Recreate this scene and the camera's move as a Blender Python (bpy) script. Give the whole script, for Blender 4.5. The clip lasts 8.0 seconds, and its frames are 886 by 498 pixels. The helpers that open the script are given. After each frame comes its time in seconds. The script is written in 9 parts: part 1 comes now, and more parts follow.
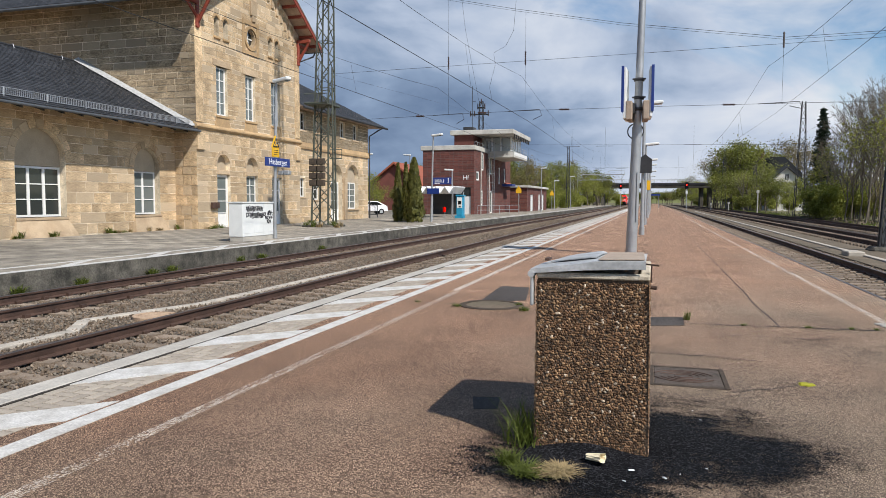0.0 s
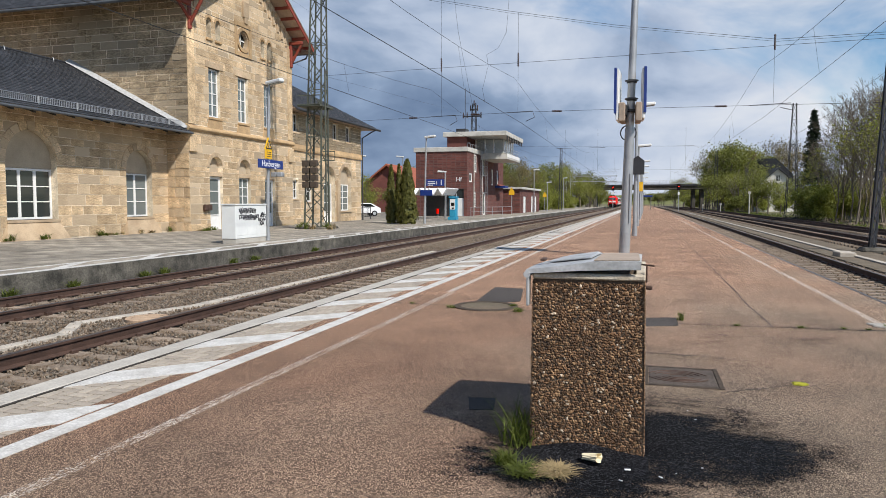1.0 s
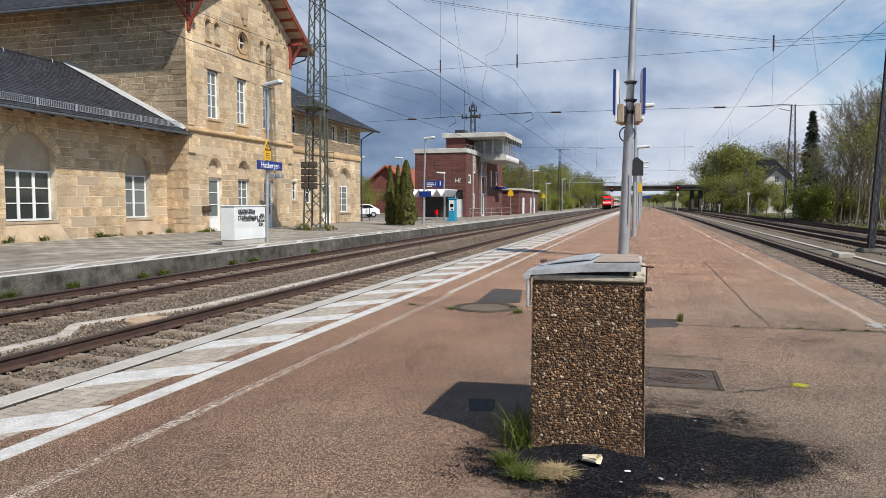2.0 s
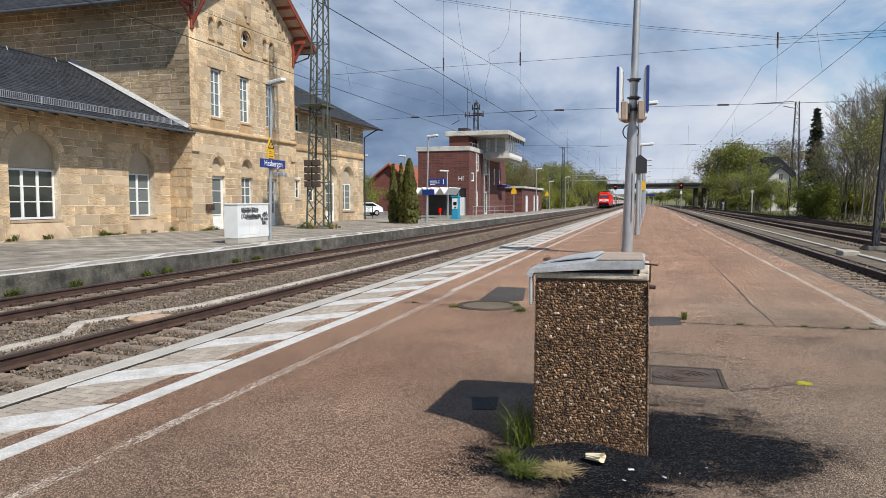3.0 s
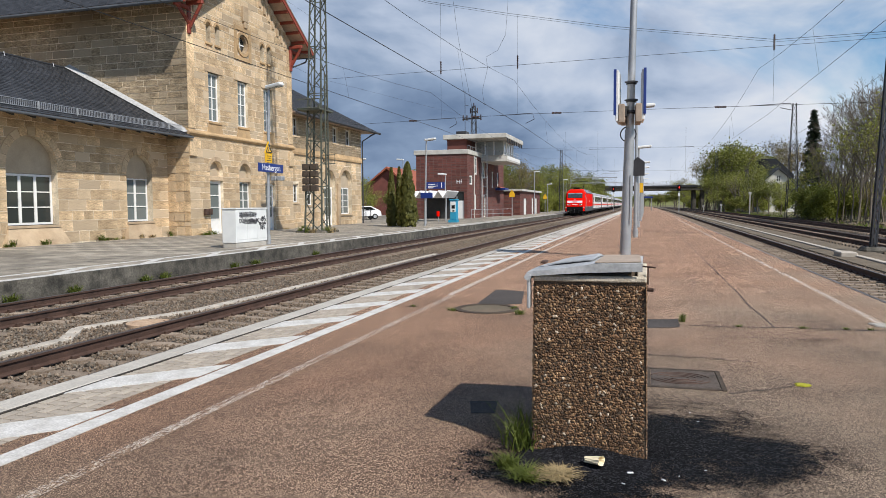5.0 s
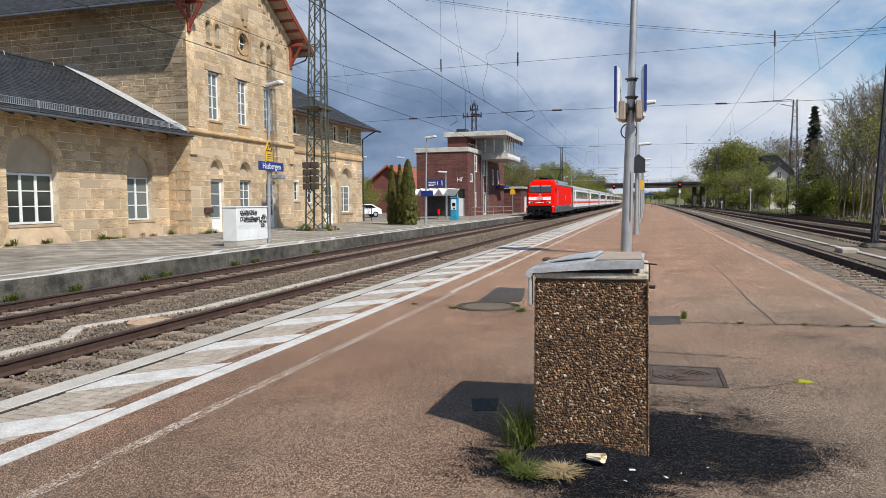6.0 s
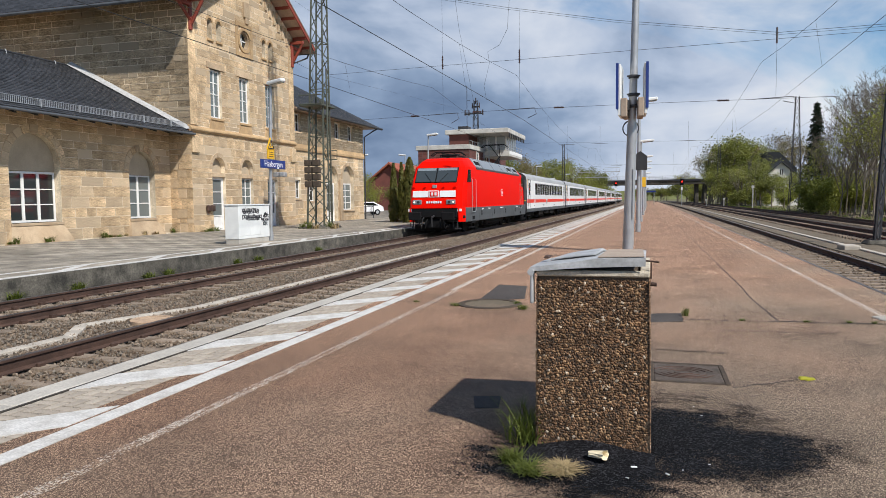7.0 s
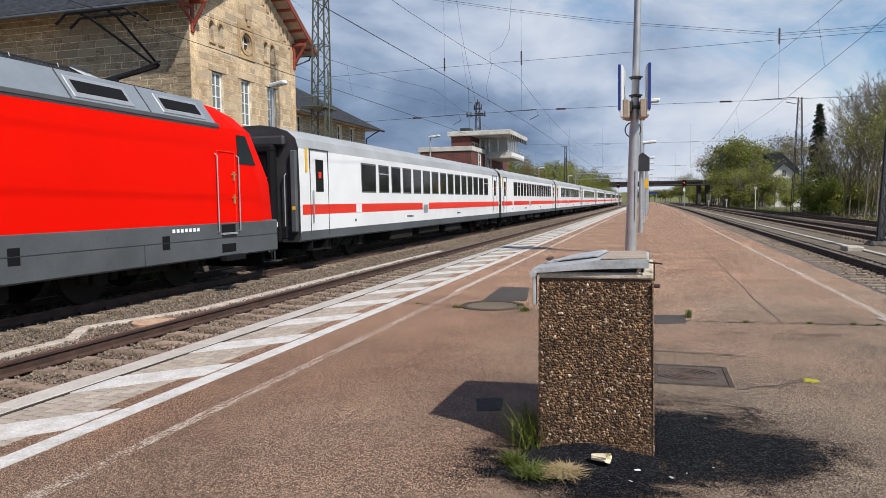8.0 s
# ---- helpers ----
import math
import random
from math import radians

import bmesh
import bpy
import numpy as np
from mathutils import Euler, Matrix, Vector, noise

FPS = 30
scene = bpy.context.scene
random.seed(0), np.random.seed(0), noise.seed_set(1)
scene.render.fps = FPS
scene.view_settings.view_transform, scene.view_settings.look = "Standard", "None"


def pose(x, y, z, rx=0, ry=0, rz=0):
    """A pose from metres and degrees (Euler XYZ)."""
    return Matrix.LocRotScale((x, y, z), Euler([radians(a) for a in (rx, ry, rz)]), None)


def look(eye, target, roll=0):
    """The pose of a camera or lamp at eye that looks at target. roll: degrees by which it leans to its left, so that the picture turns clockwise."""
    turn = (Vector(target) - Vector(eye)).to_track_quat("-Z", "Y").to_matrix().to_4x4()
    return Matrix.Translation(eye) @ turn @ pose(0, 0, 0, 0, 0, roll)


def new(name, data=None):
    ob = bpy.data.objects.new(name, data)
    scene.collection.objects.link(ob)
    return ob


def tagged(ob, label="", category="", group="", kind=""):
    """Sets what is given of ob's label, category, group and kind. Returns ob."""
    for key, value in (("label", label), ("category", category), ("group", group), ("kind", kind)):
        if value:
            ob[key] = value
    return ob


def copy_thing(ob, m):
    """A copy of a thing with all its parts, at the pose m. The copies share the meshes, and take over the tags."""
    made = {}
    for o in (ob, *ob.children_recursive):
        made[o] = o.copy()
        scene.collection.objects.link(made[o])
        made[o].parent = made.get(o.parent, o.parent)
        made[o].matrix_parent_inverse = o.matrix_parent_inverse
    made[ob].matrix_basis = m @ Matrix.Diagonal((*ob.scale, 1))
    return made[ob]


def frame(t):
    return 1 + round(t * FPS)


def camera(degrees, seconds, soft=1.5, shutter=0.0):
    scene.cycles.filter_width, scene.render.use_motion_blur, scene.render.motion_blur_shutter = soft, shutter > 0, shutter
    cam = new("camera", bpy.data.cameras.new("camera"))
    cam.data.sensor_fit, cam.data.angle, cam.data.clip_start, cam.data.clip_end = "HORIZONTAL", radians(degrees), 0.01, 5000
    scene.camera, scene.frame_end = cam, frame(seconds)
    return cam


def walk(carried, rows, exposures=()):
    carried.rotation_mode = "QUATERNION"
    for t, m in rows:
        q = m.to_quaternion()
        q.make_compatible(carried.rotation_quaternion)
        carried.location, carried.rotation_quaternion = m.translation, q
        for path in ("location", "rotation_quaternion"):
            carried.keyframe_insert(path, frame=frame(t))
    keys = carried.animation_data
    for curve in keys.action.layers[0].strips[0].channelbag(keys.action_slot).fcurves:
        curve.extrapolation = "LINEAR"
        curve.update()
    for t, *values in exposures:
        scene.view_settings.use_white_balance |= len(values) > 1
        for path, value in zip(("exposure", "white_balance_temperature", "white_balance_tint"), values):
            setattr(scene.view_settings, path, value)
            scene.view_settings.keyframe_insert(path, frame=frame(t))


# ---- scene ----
cam = camera(63.8, 8.0, soft=0.7)
PATH = [
    (0, (0.017, 0.01, 1.452), (-0.549, 1.924, 1.316), 0.1),
    (0.5, (0.01, 0.0, 1.452), (-0.55, 1.916, 1.322), -0.0),
    (1, (0.002, -0.001, 1.447), (-0.545, 1.918, 1.316), -0.0),
    (1.5, (-0.002, -0.012, 1.451), (-0.544, 1.909, 1.325), 0.0),
    (3, (-0.003, 0.006, 1.448), (-0.556, 1.923, 1.315), -0.1),
    (3.5, (0.0, 0.0, 1.45), (-0.553, 1.918, 1.323), 0.0),
    (4, (-0.003, 0.012, 1.449), (-0.554, 1.93, 1.317), -0.2),
    (4.5, (0.002, 0.011, 1.45), (-0.548, 1.93, 1.328), -0.3),
    (6, (-0.003, 0.018, 1.448), (-0.554, 1.936, 1.318), -0.6),
    (6.5, (0.002, 0.009, 1.451), (-0.555, 1.925, 1.321), -0.6),
    (7, (-0.001, 0.01, 1.451), (-0.557, 1.926, 1.314), -0.7),
    (7.5, (-0.004, 0.015, 1.451), (-0.561, 1.931, 1.32), -0.7),
    (8, (-0.004, 0.031, 1.45), (-0.566, 1.945, 1.318), -0.8),
]
walk(cam, [(t, look(e, g, r)) for t, e, g, r in PATH])

# ---- world, sun ----
SUN_TO = Vector((0.79, -0.53, 1.04)).normalized()
world = bpy.data.worlds.new("world")
scene.world = world
world.use_nodes = True
nt = world.node_tree
nt.nodes.clear()


def wnode(kind, **values):
    n = nt.nodes.new(kind)
    for k, v in values.items():
        n.inputs[k].default_value = v
    return n


sky = wnode("ShaderNodeTexSky")
sky.sky_type = "NISHITA"
sky.sun_disc = False
sky.sun_elevation = math.asin(SUN_TO.z)
sky.sun_rotation = math.atan2(SUN_TO.x, SUN_TO.y)
sky.dust_density = 0.2
sky.ozone_density = 2.0
coord = wnode("ShaderNodeTexCoord")
stretch = wnode("ShaderNodeMapping")
stretch.inputs["Scale"].default_value = (1.0, 1.0, 1.9)
stretch.inputs["Location"].default_value = (0.55, 0.2, 0.1)
nt.links.new(coord.outputs["Generated"], stretch.inputs["Vector"])
big = wnode("ShaderNodeTexNoise", Scale=2.3, Detail=7.0, Roughness=0.55, Distortion=0.35)
nt.links.new(stretch.outputs["Vector"], big.inputs["Vector"])
cover = wnode("ShaderNodeValToRGB")
cover.color_ramp.elements[0].position, cover.color_ramp.elements[1].position = 0.25, 0.37
cover.color_ramp.elements[0].color, cover.color_ramp.elements[1].color = (0, 0, 0, 1), (1, 1, 1, 1)
axes = wnode("ShaderNodeSeparateXYZ")
nt.links.new(coord.outputs["Generated"], axes.inputs[0])


def wmath(op, *values):
    n = wnode("ShaderNodeMath")
    n.operation = op
    for i, v in enumerate(values):
        if isinstance(v, float):
            n.inputs[i].default_value = v
        else:
            nt.links.new(v, n.inputs[i])
    return n.outputs[0]


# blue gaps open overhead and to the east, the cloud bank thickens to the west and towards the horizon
height = wmath("MINIMUM", axes.outputs["Z"], 0.35)
zenith = wmath("MAXIMUM", wmath("SUBTRACT", axes.outputs["Z"], 0.35), 0.0)
gaps = wmath("MULTIPLY_ADD", height, -0.50, big.outputs["Fac"])
gaps = wmath("MULTIPLY_ADD", axes.outputs["X"], -0.30, gaps)
nt.links.new(gaps, cover.inputs["Fac"])
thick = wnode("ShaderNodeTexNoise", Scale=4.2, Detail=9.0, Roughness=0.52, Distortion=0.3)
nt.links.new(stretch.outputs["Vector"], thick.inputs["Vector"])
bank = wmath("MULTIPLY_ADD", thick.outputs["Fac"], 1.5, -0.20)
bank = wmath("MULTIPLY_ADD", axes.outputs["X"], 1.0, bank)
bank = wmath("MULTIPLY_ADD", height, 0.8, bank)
# unseen cloud overhead is darkened to deepen the shadows below
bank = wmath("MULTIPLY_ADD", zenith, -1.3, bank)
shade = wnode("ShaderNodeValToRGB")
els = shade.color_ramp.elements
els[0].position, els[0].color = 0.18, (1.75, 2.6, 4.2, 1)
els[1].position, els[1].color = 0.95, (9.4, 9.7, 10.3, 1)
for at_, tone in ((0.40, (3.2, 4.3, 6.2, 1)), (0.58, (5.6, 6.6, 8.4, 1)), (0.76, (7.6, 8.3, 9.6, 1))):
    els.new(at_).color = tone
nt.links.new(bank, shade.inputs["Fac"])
blend = wnode("ShaderNodeMix")
blend.data_type = "RGBA"
nt.links.new(cover.outputs["Color"], blend.inputs[0])
vivid = wnode("ShaderNodeHueSaturation", Saturation=1.15, Value=1.45)
nt.links.new(sky.outputs["Color"], vivid.inputs["Color"])
nt.links.new(vivid.outputs["Color"], blend.inputs[6])
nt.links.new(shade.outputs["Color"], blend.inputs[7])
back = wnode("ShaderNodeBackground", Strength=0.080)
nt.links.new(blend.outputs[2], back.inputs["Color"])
wout = wnode("ShaderNodeOutputWorld")
nt.links.new(back.outputs[0], wout.inputs["Surface"])

sun = new("sun", bpy.data.lights.new("sun", "SUN"))
sun.data.energy, sun.data.angle, sun.data.color = 5.0, radians(1.1), (1.0, 0.955, 0.89)
sun.matrix_world = look((0, 0, 60), Vector((0, 0, 60)) - SUN_TO)
scene.view_settings.exposure = 0.05


# ---- materials ----
def material(name, colour, rough=0.7, metal=0.0, spread=0.25, scale=6.0, fine=60.0, bump=0.15, grain=0.0, second=None,
             mask=0.5, spec=0.5, per=0.0, stretch3=(1, 1, 1), rim=0.06, grime=0.0, other=None):
    """A surface with broad stains, fine grain, relief and a little change from piece to piece."""
    m = bpy.data.materials.new(name)
    m.use_nodes = True
    t = m.node_tree
    p = t.nodes["Principled BSDF"]
    p.inputs["Roughness"].default_value, p.inputs["Metallic"].default_value = rough, metal
    p.inputs["Specular IOR Level"].default_value = spec
    c = t.nodes.new("ShaderNodeTexCoord")
    mp = t.nodes.new("ShaderNodeMapping")
    mp.inputs["Scale"].default_value = stretch3
    t.links.new(c.outputs["Object"], mp.inputs["Vector"])
    a = t.nodes.new("ShaderNodeTexNoise")
    a.inputs["Scale"].default_value, a.inputs["Detail"].default_value, a.inputs["Roughness"].default_value = scale, 5, 0.6
    b = t.nodes.new("ShaderNodeTexNoise")
    b.inputs["Scale"].default_value, b.inputs["Detail"].default_value = fine, 3
    for n in (a, b):
        t.links.new(mp.outputs["Vector"], n.inputs["Vector"])
    ramp = t.nodes.new("ShaderNodeValToRGB")
    lo, hi = max(0.0, mask - 0.2), min(1.0, mask + 0.2)
    ramp.color_ramp.elements[0].position, ramp.color_ramp.elements[1].position = lo, hi
    dark = second or tuple(v * (1 - spread) for v in colour)
    light = colour if second else tuple(min(1, v * (1 + spread)) for v in colour)
    ramp.color_ramp.elements[0].color, ramp.color_ramp.elements[1].color = (*dark, 1), (*light, 1)
    t.links.new(a.outputs["Fac"], ramp.inputs["Fac"])
    col = ramp.outputs["Color"]

    def value_shift(col, socket, low, high):
        span = t.nodes.new("ShaderNodeMapRange")
        span.inputs["From Min"].default_value, span.inputs["From Max"].default_value = low[0], high[0]
        span.inputs["To Min"].default_value, span.inputs["To Max"].default_value = low[1], high[1]
        t.links.new(socket, span.inputs["Value"])
        h = t.nodes.new("ShaderNodeHueSaturation")
        t.links.new(span.outputs["Result"], h.inputs["Value"])
        t.links.new(col, h.inputs["Color"])
        return h.outputs["Color"]

    if grain:
        col = value_shift(col, b.outputs["Fac"], (0.3, 1 - grain), (0.7, 1 + grain))
    if grime:
        w = t.nodes.new("ShaderNodeTexNoise")
        w.inputs["Scale"].default_value, w.inputs["Detail"].default_value, w.inputs["Roughness"].default_value = 0.33, 6, 0.65
        t.links.new(c.outputs["Object"], w.inputs["Vector"])
        col = value_shift(col, w.outputs["Fac"], (0.35, 1 - grime), (0.6, 1 + grime * 0.45))
    if other:
        who = t.nodes.new("ShaderNodeObjectInfo")
        isle = t.nodes.new("ShaderNodeNewGeometry")
        mul = t.nodes.new("ShaderNodeMath")
        mul.operation = "MULTIPLY_ADD"
        mul.inputs[1].default_value = 7.31
        t.links.new(who.outputs["Random"], mul.inputs[0])
        t.links.new(isle.outputs["Random Per Island"], mul.inputs[2])
        part_of = t.nodes.new("ShaderNodeMath")
        part_of.operation = "FRACT"
        t.links.new(mul.outputs[0], part_of.inputs[0])
        pick = t.nodes.new("ShaderNodeMapRange")
        pick.inputs["From Min"].default_value, pick.inputs["From Max"].default_value = 0.45, 1.0
        t.links.new(part_of.outputs[0], pick.inputs["Value"])
        mixed = t.nodes.new("ShaderNodeMix")
        mixed.data_type = "RGBA"
        mixed.inputs[7].default_value = (*other, 1)
        t.links.new(pick.outputs["Result"], mixed.inputs[0])
        t.links.new(col, mixed.inputs[6])
        col = mixed.outputs[2]
    if per:
        info = t.nodes.new("ShaderNodeObjectInfo")
        geo = t.nodes.new("ShaderNodeNewGeometry")
        add = t.nodes.new("ShaderNodeMath")
        add.operation = "ADD"
        t.links.new(info.outputs["Random"], add.inputs[0])
        t.links.new(geo.outputs["Random Per Island"], add.inputs[1])
        fr = t.nodes.new("ShaderNodeMath")
        fr.operation = "FRACT"
        t.links.new(add.outputs[0], fr.inputs[0])
        col = value_shift(col, fr.outputs[0], (0, 1 - per), (1, 1 + per))
    t.links.new(col, p.inputs["Base Color"])
    vary = t.nodes.new("ShaderNodeMapRange")
    vary.inputs["To Min"].default_value, vary.inputs["To Max"].default_value = max(0.02, rough - rim), min(1, rough + rim)
    t.links.new(a.outputs["Fac"], vary.inputs["Value"])
    t.links.new(vary.outputs["Result"], p.inputs["Roughness"])
    if bump:
        bp = t.nodes.new("ShaderNodeBump")
        bp.inputs["Strength"].default_value, bp.inputs["Distance"].default_value = bump, 0.02
        t.links.new(b.outputs["Fac"], bp.inputs["Height"])
        t.links.new(bp.outputs["Normal"], p.inputs["Normal"])
    return m


def glass(name, colour=(0.02, 0.025, 0.03), rough=0.05):
    m = bpy.data.materials.new(name)
    m.use_nodes = True
    p = m.node_tree.nodes["Principled BSDF"]
    p.inputs["Base Color"].default_value = (*colour, 1)
    p.inputs["Roughness"].default_value = rough
    p.inputs["Specular IOR Level"].default_value = 0.6
    return m


def glow(name, colour, strength):
    m = bpy.data.materials.new(name)
    m.use_nodes = True
    p = m.node_tree.nodes["Principled BSDF"]
    p.inputs["Base Color"].default_value = (*colour, 1)
    p.inputs["Emission Color"].default_value, p.inputs["Emission Strength"].default_value = (*colour, 1), strength
    return m


def leafy(name, colour, second, per=0.35):
    m = material(name, colour, 0.6, 0, 0.3, 1.2, 9.0, 0.0, 0.15, second, 0.5, 0.3, per)
    t = m.node_tree
    p = t.nodes["Principled BSDF"]
    tr = t.nodes.new("ShaderNodeBsdfTranslucent")
    tr.inputs["Color"].default_value = (colour[0] * 1.3, colour[1] * 1.4, colour[2], 1)
    mix = t.nodes.new("ShaderNodeMixShader")
    mix.inputs[0].default_value = 0.3
    t.links.new(p.outputs[0], mix.inputs[1])
    t.links.new(tr.outputs[0], mix.inputs[2])
    t.links.new(mix.outputs[0], t.nodes["Material Output"].inputs["Surface"])
    return m


def speckled(name, base, chips, scale, rough=0.9, bump=0.5, stain=0.25, patch=0.45, tones=None):
    """Asphalt or washed concrete: cells of chippings of different tone in a binder, with broad stains."""
    m = bpy.data.materials.new(name)
    m.use_nodes = True
    t = m.node_tree
    p = t.nodes["Principled BSDF"]
    p.inputs["Roughness"].default_value = rough
    p.inputs["Specular IOR Level"].default_value = 0.3
    c = t.nodes.new("ShaderNodeTexCoord")
    v = t.nodes.new("ShaderNodeTexVoronoi")
    v.inputs["Scale"].default_value = scale
    t.links.new(c.outputs["Object"], v.inputs["Vector"])
    sep = t.nodes.new("ShaderNodeSeparateColor")
    t.links.new(v.outputs["Color"], sep.inputs[0])
    ramp = t.nodes.new("ShaderNodeValToRGB")
    els = ramp.color_ramp.elements
    els[0].position, els[0].color = 0.0, (*base, 1)
    els[1].position, els[1].color = 1.0, (*chips[-1], 1)
    for i, col in enumerate((base, *chips[:-1])):
        e = els.new(0.3 + 0.6 * i / max(1, len(chips)))
        e.color = (*col, 1)
    t.links.new(sep.outputs[0], ramp.inputs["Fac"])
    n = t.nodes.new("ShaderNodeTexNoise")
    n.inputs["Scale"].default_value, n.inputs["Detail"].default_value, n.inputs["Roughness"].default_value = patch, 7, 0.62
    t.links.new(c.outputs["Object"], n.inputs["Vector"])
    span = t.nodes.new("ShaderNodeMapRange")
    span.inputs["From Min"].default_value, span.inputs["From Max"].default_value = 0.3, 0.7
    span.inputs["To Min"].default_value, span.inputs["To Max"].default_value = 1 - stain, 1 + stain
    t.links.new(n.outputs["Fac"], span.inputs["Value"])
    h = t.nodes.new("ShaderNodeHueSaturation")
    t.links.new(ramp.outputs["Color"], h.inputs["Color"])
    t.links.new(span.outputs["Result"], h.inputs["Value"])
    col = h.outputs["Color"]
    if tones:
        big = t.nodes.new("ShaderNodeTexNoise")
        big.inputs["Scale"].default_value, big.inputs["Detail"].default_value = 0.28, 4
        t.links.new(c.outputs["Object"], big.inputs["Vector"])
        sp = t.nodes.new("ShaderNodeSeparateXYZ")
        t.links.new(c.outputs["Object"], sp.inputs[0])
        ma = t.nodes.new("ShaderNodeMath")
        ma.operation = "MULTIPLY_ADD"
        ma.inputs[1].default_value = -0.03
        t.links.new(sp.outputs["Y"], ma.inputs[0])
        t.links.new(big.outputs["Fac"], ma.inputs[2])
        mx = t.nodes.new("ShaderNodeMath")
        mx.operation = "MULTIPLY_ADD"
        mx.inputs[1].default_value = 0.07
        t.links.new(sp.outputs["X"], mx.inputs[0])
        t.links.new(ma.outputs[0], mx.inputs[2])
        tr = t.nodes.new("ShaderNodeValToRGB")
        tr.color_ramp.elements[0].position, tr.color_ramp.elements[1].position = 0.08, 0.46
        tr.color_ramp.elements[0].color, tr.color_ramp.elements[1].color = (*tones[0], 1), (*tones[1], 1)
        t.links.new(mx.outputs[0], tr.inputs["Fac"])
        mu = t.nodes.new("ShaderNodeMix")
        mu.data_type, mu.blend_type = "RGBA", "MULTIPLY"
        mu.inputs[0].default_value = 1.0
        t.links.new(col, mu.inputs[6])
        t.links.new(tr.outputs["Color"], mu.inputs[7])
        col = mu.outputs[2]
        # brighter with y: the paler look at grazing view put into the colour
        grazing_gain = t.nodes.new("ShaderNodeMapRange")
        grazing_gain.inputs["From Min"].default_value, grazing_gain.inputs["From Max"].default_value = 5.0, 13.0
        grazing_gain.inputs["To Min"].default_value, grazing_gain.inputs["To Max"].default_value = 0.96, 1.42
        t.links.new(sp.outputs["Y"], grazing_gain.inputs["Value"])
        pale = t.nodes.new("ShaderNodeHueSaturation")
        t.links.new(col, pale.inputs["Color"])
        t.links.new(grazing_gain.outputs["Result"], pale.inputs["Value"])
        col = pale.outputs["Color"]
    t.links.new(col, p.inputs["Base Color"])
    bp = t.nodes.new("ShaderNodeBump")
    bp.inputs["Strength"].default_value, bp.inputs["Distance"].default_value = bump, 0.6 / scale
    bp.invert = True
    t.links.new(v.outputs["Distance"], bp.inputs["Height"])
    t.links.new(bp.outputs["Normal"], p.inputs["Normal"])
    return m


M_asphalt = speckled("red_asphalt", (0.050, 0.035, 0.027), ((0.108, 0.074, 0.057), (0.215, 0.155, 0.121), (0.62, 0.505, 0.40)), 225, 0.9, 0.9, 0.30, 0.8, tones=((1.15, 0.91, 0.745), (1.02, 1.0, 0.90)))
# dark asphalt, also the tone of the shadow painted on the platform
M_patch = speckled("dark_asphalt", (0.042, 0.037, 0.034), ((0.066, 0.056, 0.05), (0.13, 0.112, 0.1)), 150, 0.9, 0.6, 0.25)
M_fill = speckled("worn_cover_filling", (0.055, 0.044, 0.036), ((0.09, 0.07, 0.058), (0.16, 0.128, 0.105)), 190, 0.92, 0.7, 0.35, 3.0)
M_yard = speckled("oily_ballast", (0.026, 0.021, 0.018), ((0.045, 0.036, 0.03), (0.075, 0.061, 0.052), (0.15, 0.125, 0.11)), 26, 0.95, 1.0, 0.35, 0.6)
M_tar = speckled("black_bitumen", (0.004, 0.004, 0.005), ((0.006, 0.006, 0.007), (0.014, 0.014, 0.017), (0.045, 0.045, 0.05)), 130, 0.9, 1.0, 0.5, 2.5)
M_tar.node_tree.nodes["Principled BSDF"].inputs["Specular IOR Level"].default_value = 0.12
M_gravel_stone = material("brown_pebbles", (0.185, 0.103, 0.054), 0.6, 0, 0.3, 9, 50, 0.1, 0.15, (0.062, 0.036, 0.02), 0.45, 0.3, 0.7, grime=0.3)
M_tan_stone = material("tan_pebbles", (0.30, 0.185, 0.098), 0.6, 0, 0.25, 9, 50, 0.1, 0.15, (0.19, 0.115, 0.06), 0.45, 0.3, 0.4)
M_pale_stone = material("pale_pebbles", (0.40, 0.32, 0.235), 0.6, 0, 0.2, 9, 50, 0.1, 0.1, per=0.4)
M_binder = material("cement_binder", (0.085, 0.060, 0.040), 0.95, 0, 0.3, 5, 90, 0.5, 0.2)
M_cream = material("bare_cement_rim", (0.56, 0.50, 0.40), 0.9, 0, 0.2, 12, 90, 0.3, 0.2, (0.34, 0.28, 0.2), 0.42)
M_paver = material("beige_paver", (0.36, 0.31, 0.25), 0.9, 0, 0.15, 1.5, 70, 0.2, 0.12, per=0.12)
M_joint = material("joint_sand", (0.038, 0.031, 0.024), 0.95, 0, 0.3, 3, 60, 0.4, 0.2)
M_kerb = material("coping_concrete", (0.46, 0.43, 0.38), 0.9, 0, 0.2, 1.3, 60, 0.25, 0.15, (0.3, 0.275, 0.24), 0.42, per=0.08)
M_wallconc = material("old_wall_concrete", (0.13, 0.117, 0.095), 0.95, 0, 0.3, 2.6, 30, 0.6, 0.35, (0.028, 0.026, 0.021), 0.52, per=0.25, grime=0.45)
M_white = material("road_paint", (0.575, 0.56, 0.53), 0.85, 0, 0.1, 5, 70, 0.25, 0.2, (0.36, 0.335, 0.30), 0.37)
M_worn = material("worn_paint", (0.74, 0.67, 0.58), 0.9, 0, 0.2, 9, 70, 0.3, 0.2, (0.46, 0.38, 0.32), 0.5, 0.2)
M_ballast = speckled("ballast_bed", (0.105, 0.079, 0.058), ((0.14, 0.106, 0.079), (0.20, 0.154, 0.117), (0.30, 0.25, 0.20)), 30, 0.95, 1.0, 0.3, 0.6)
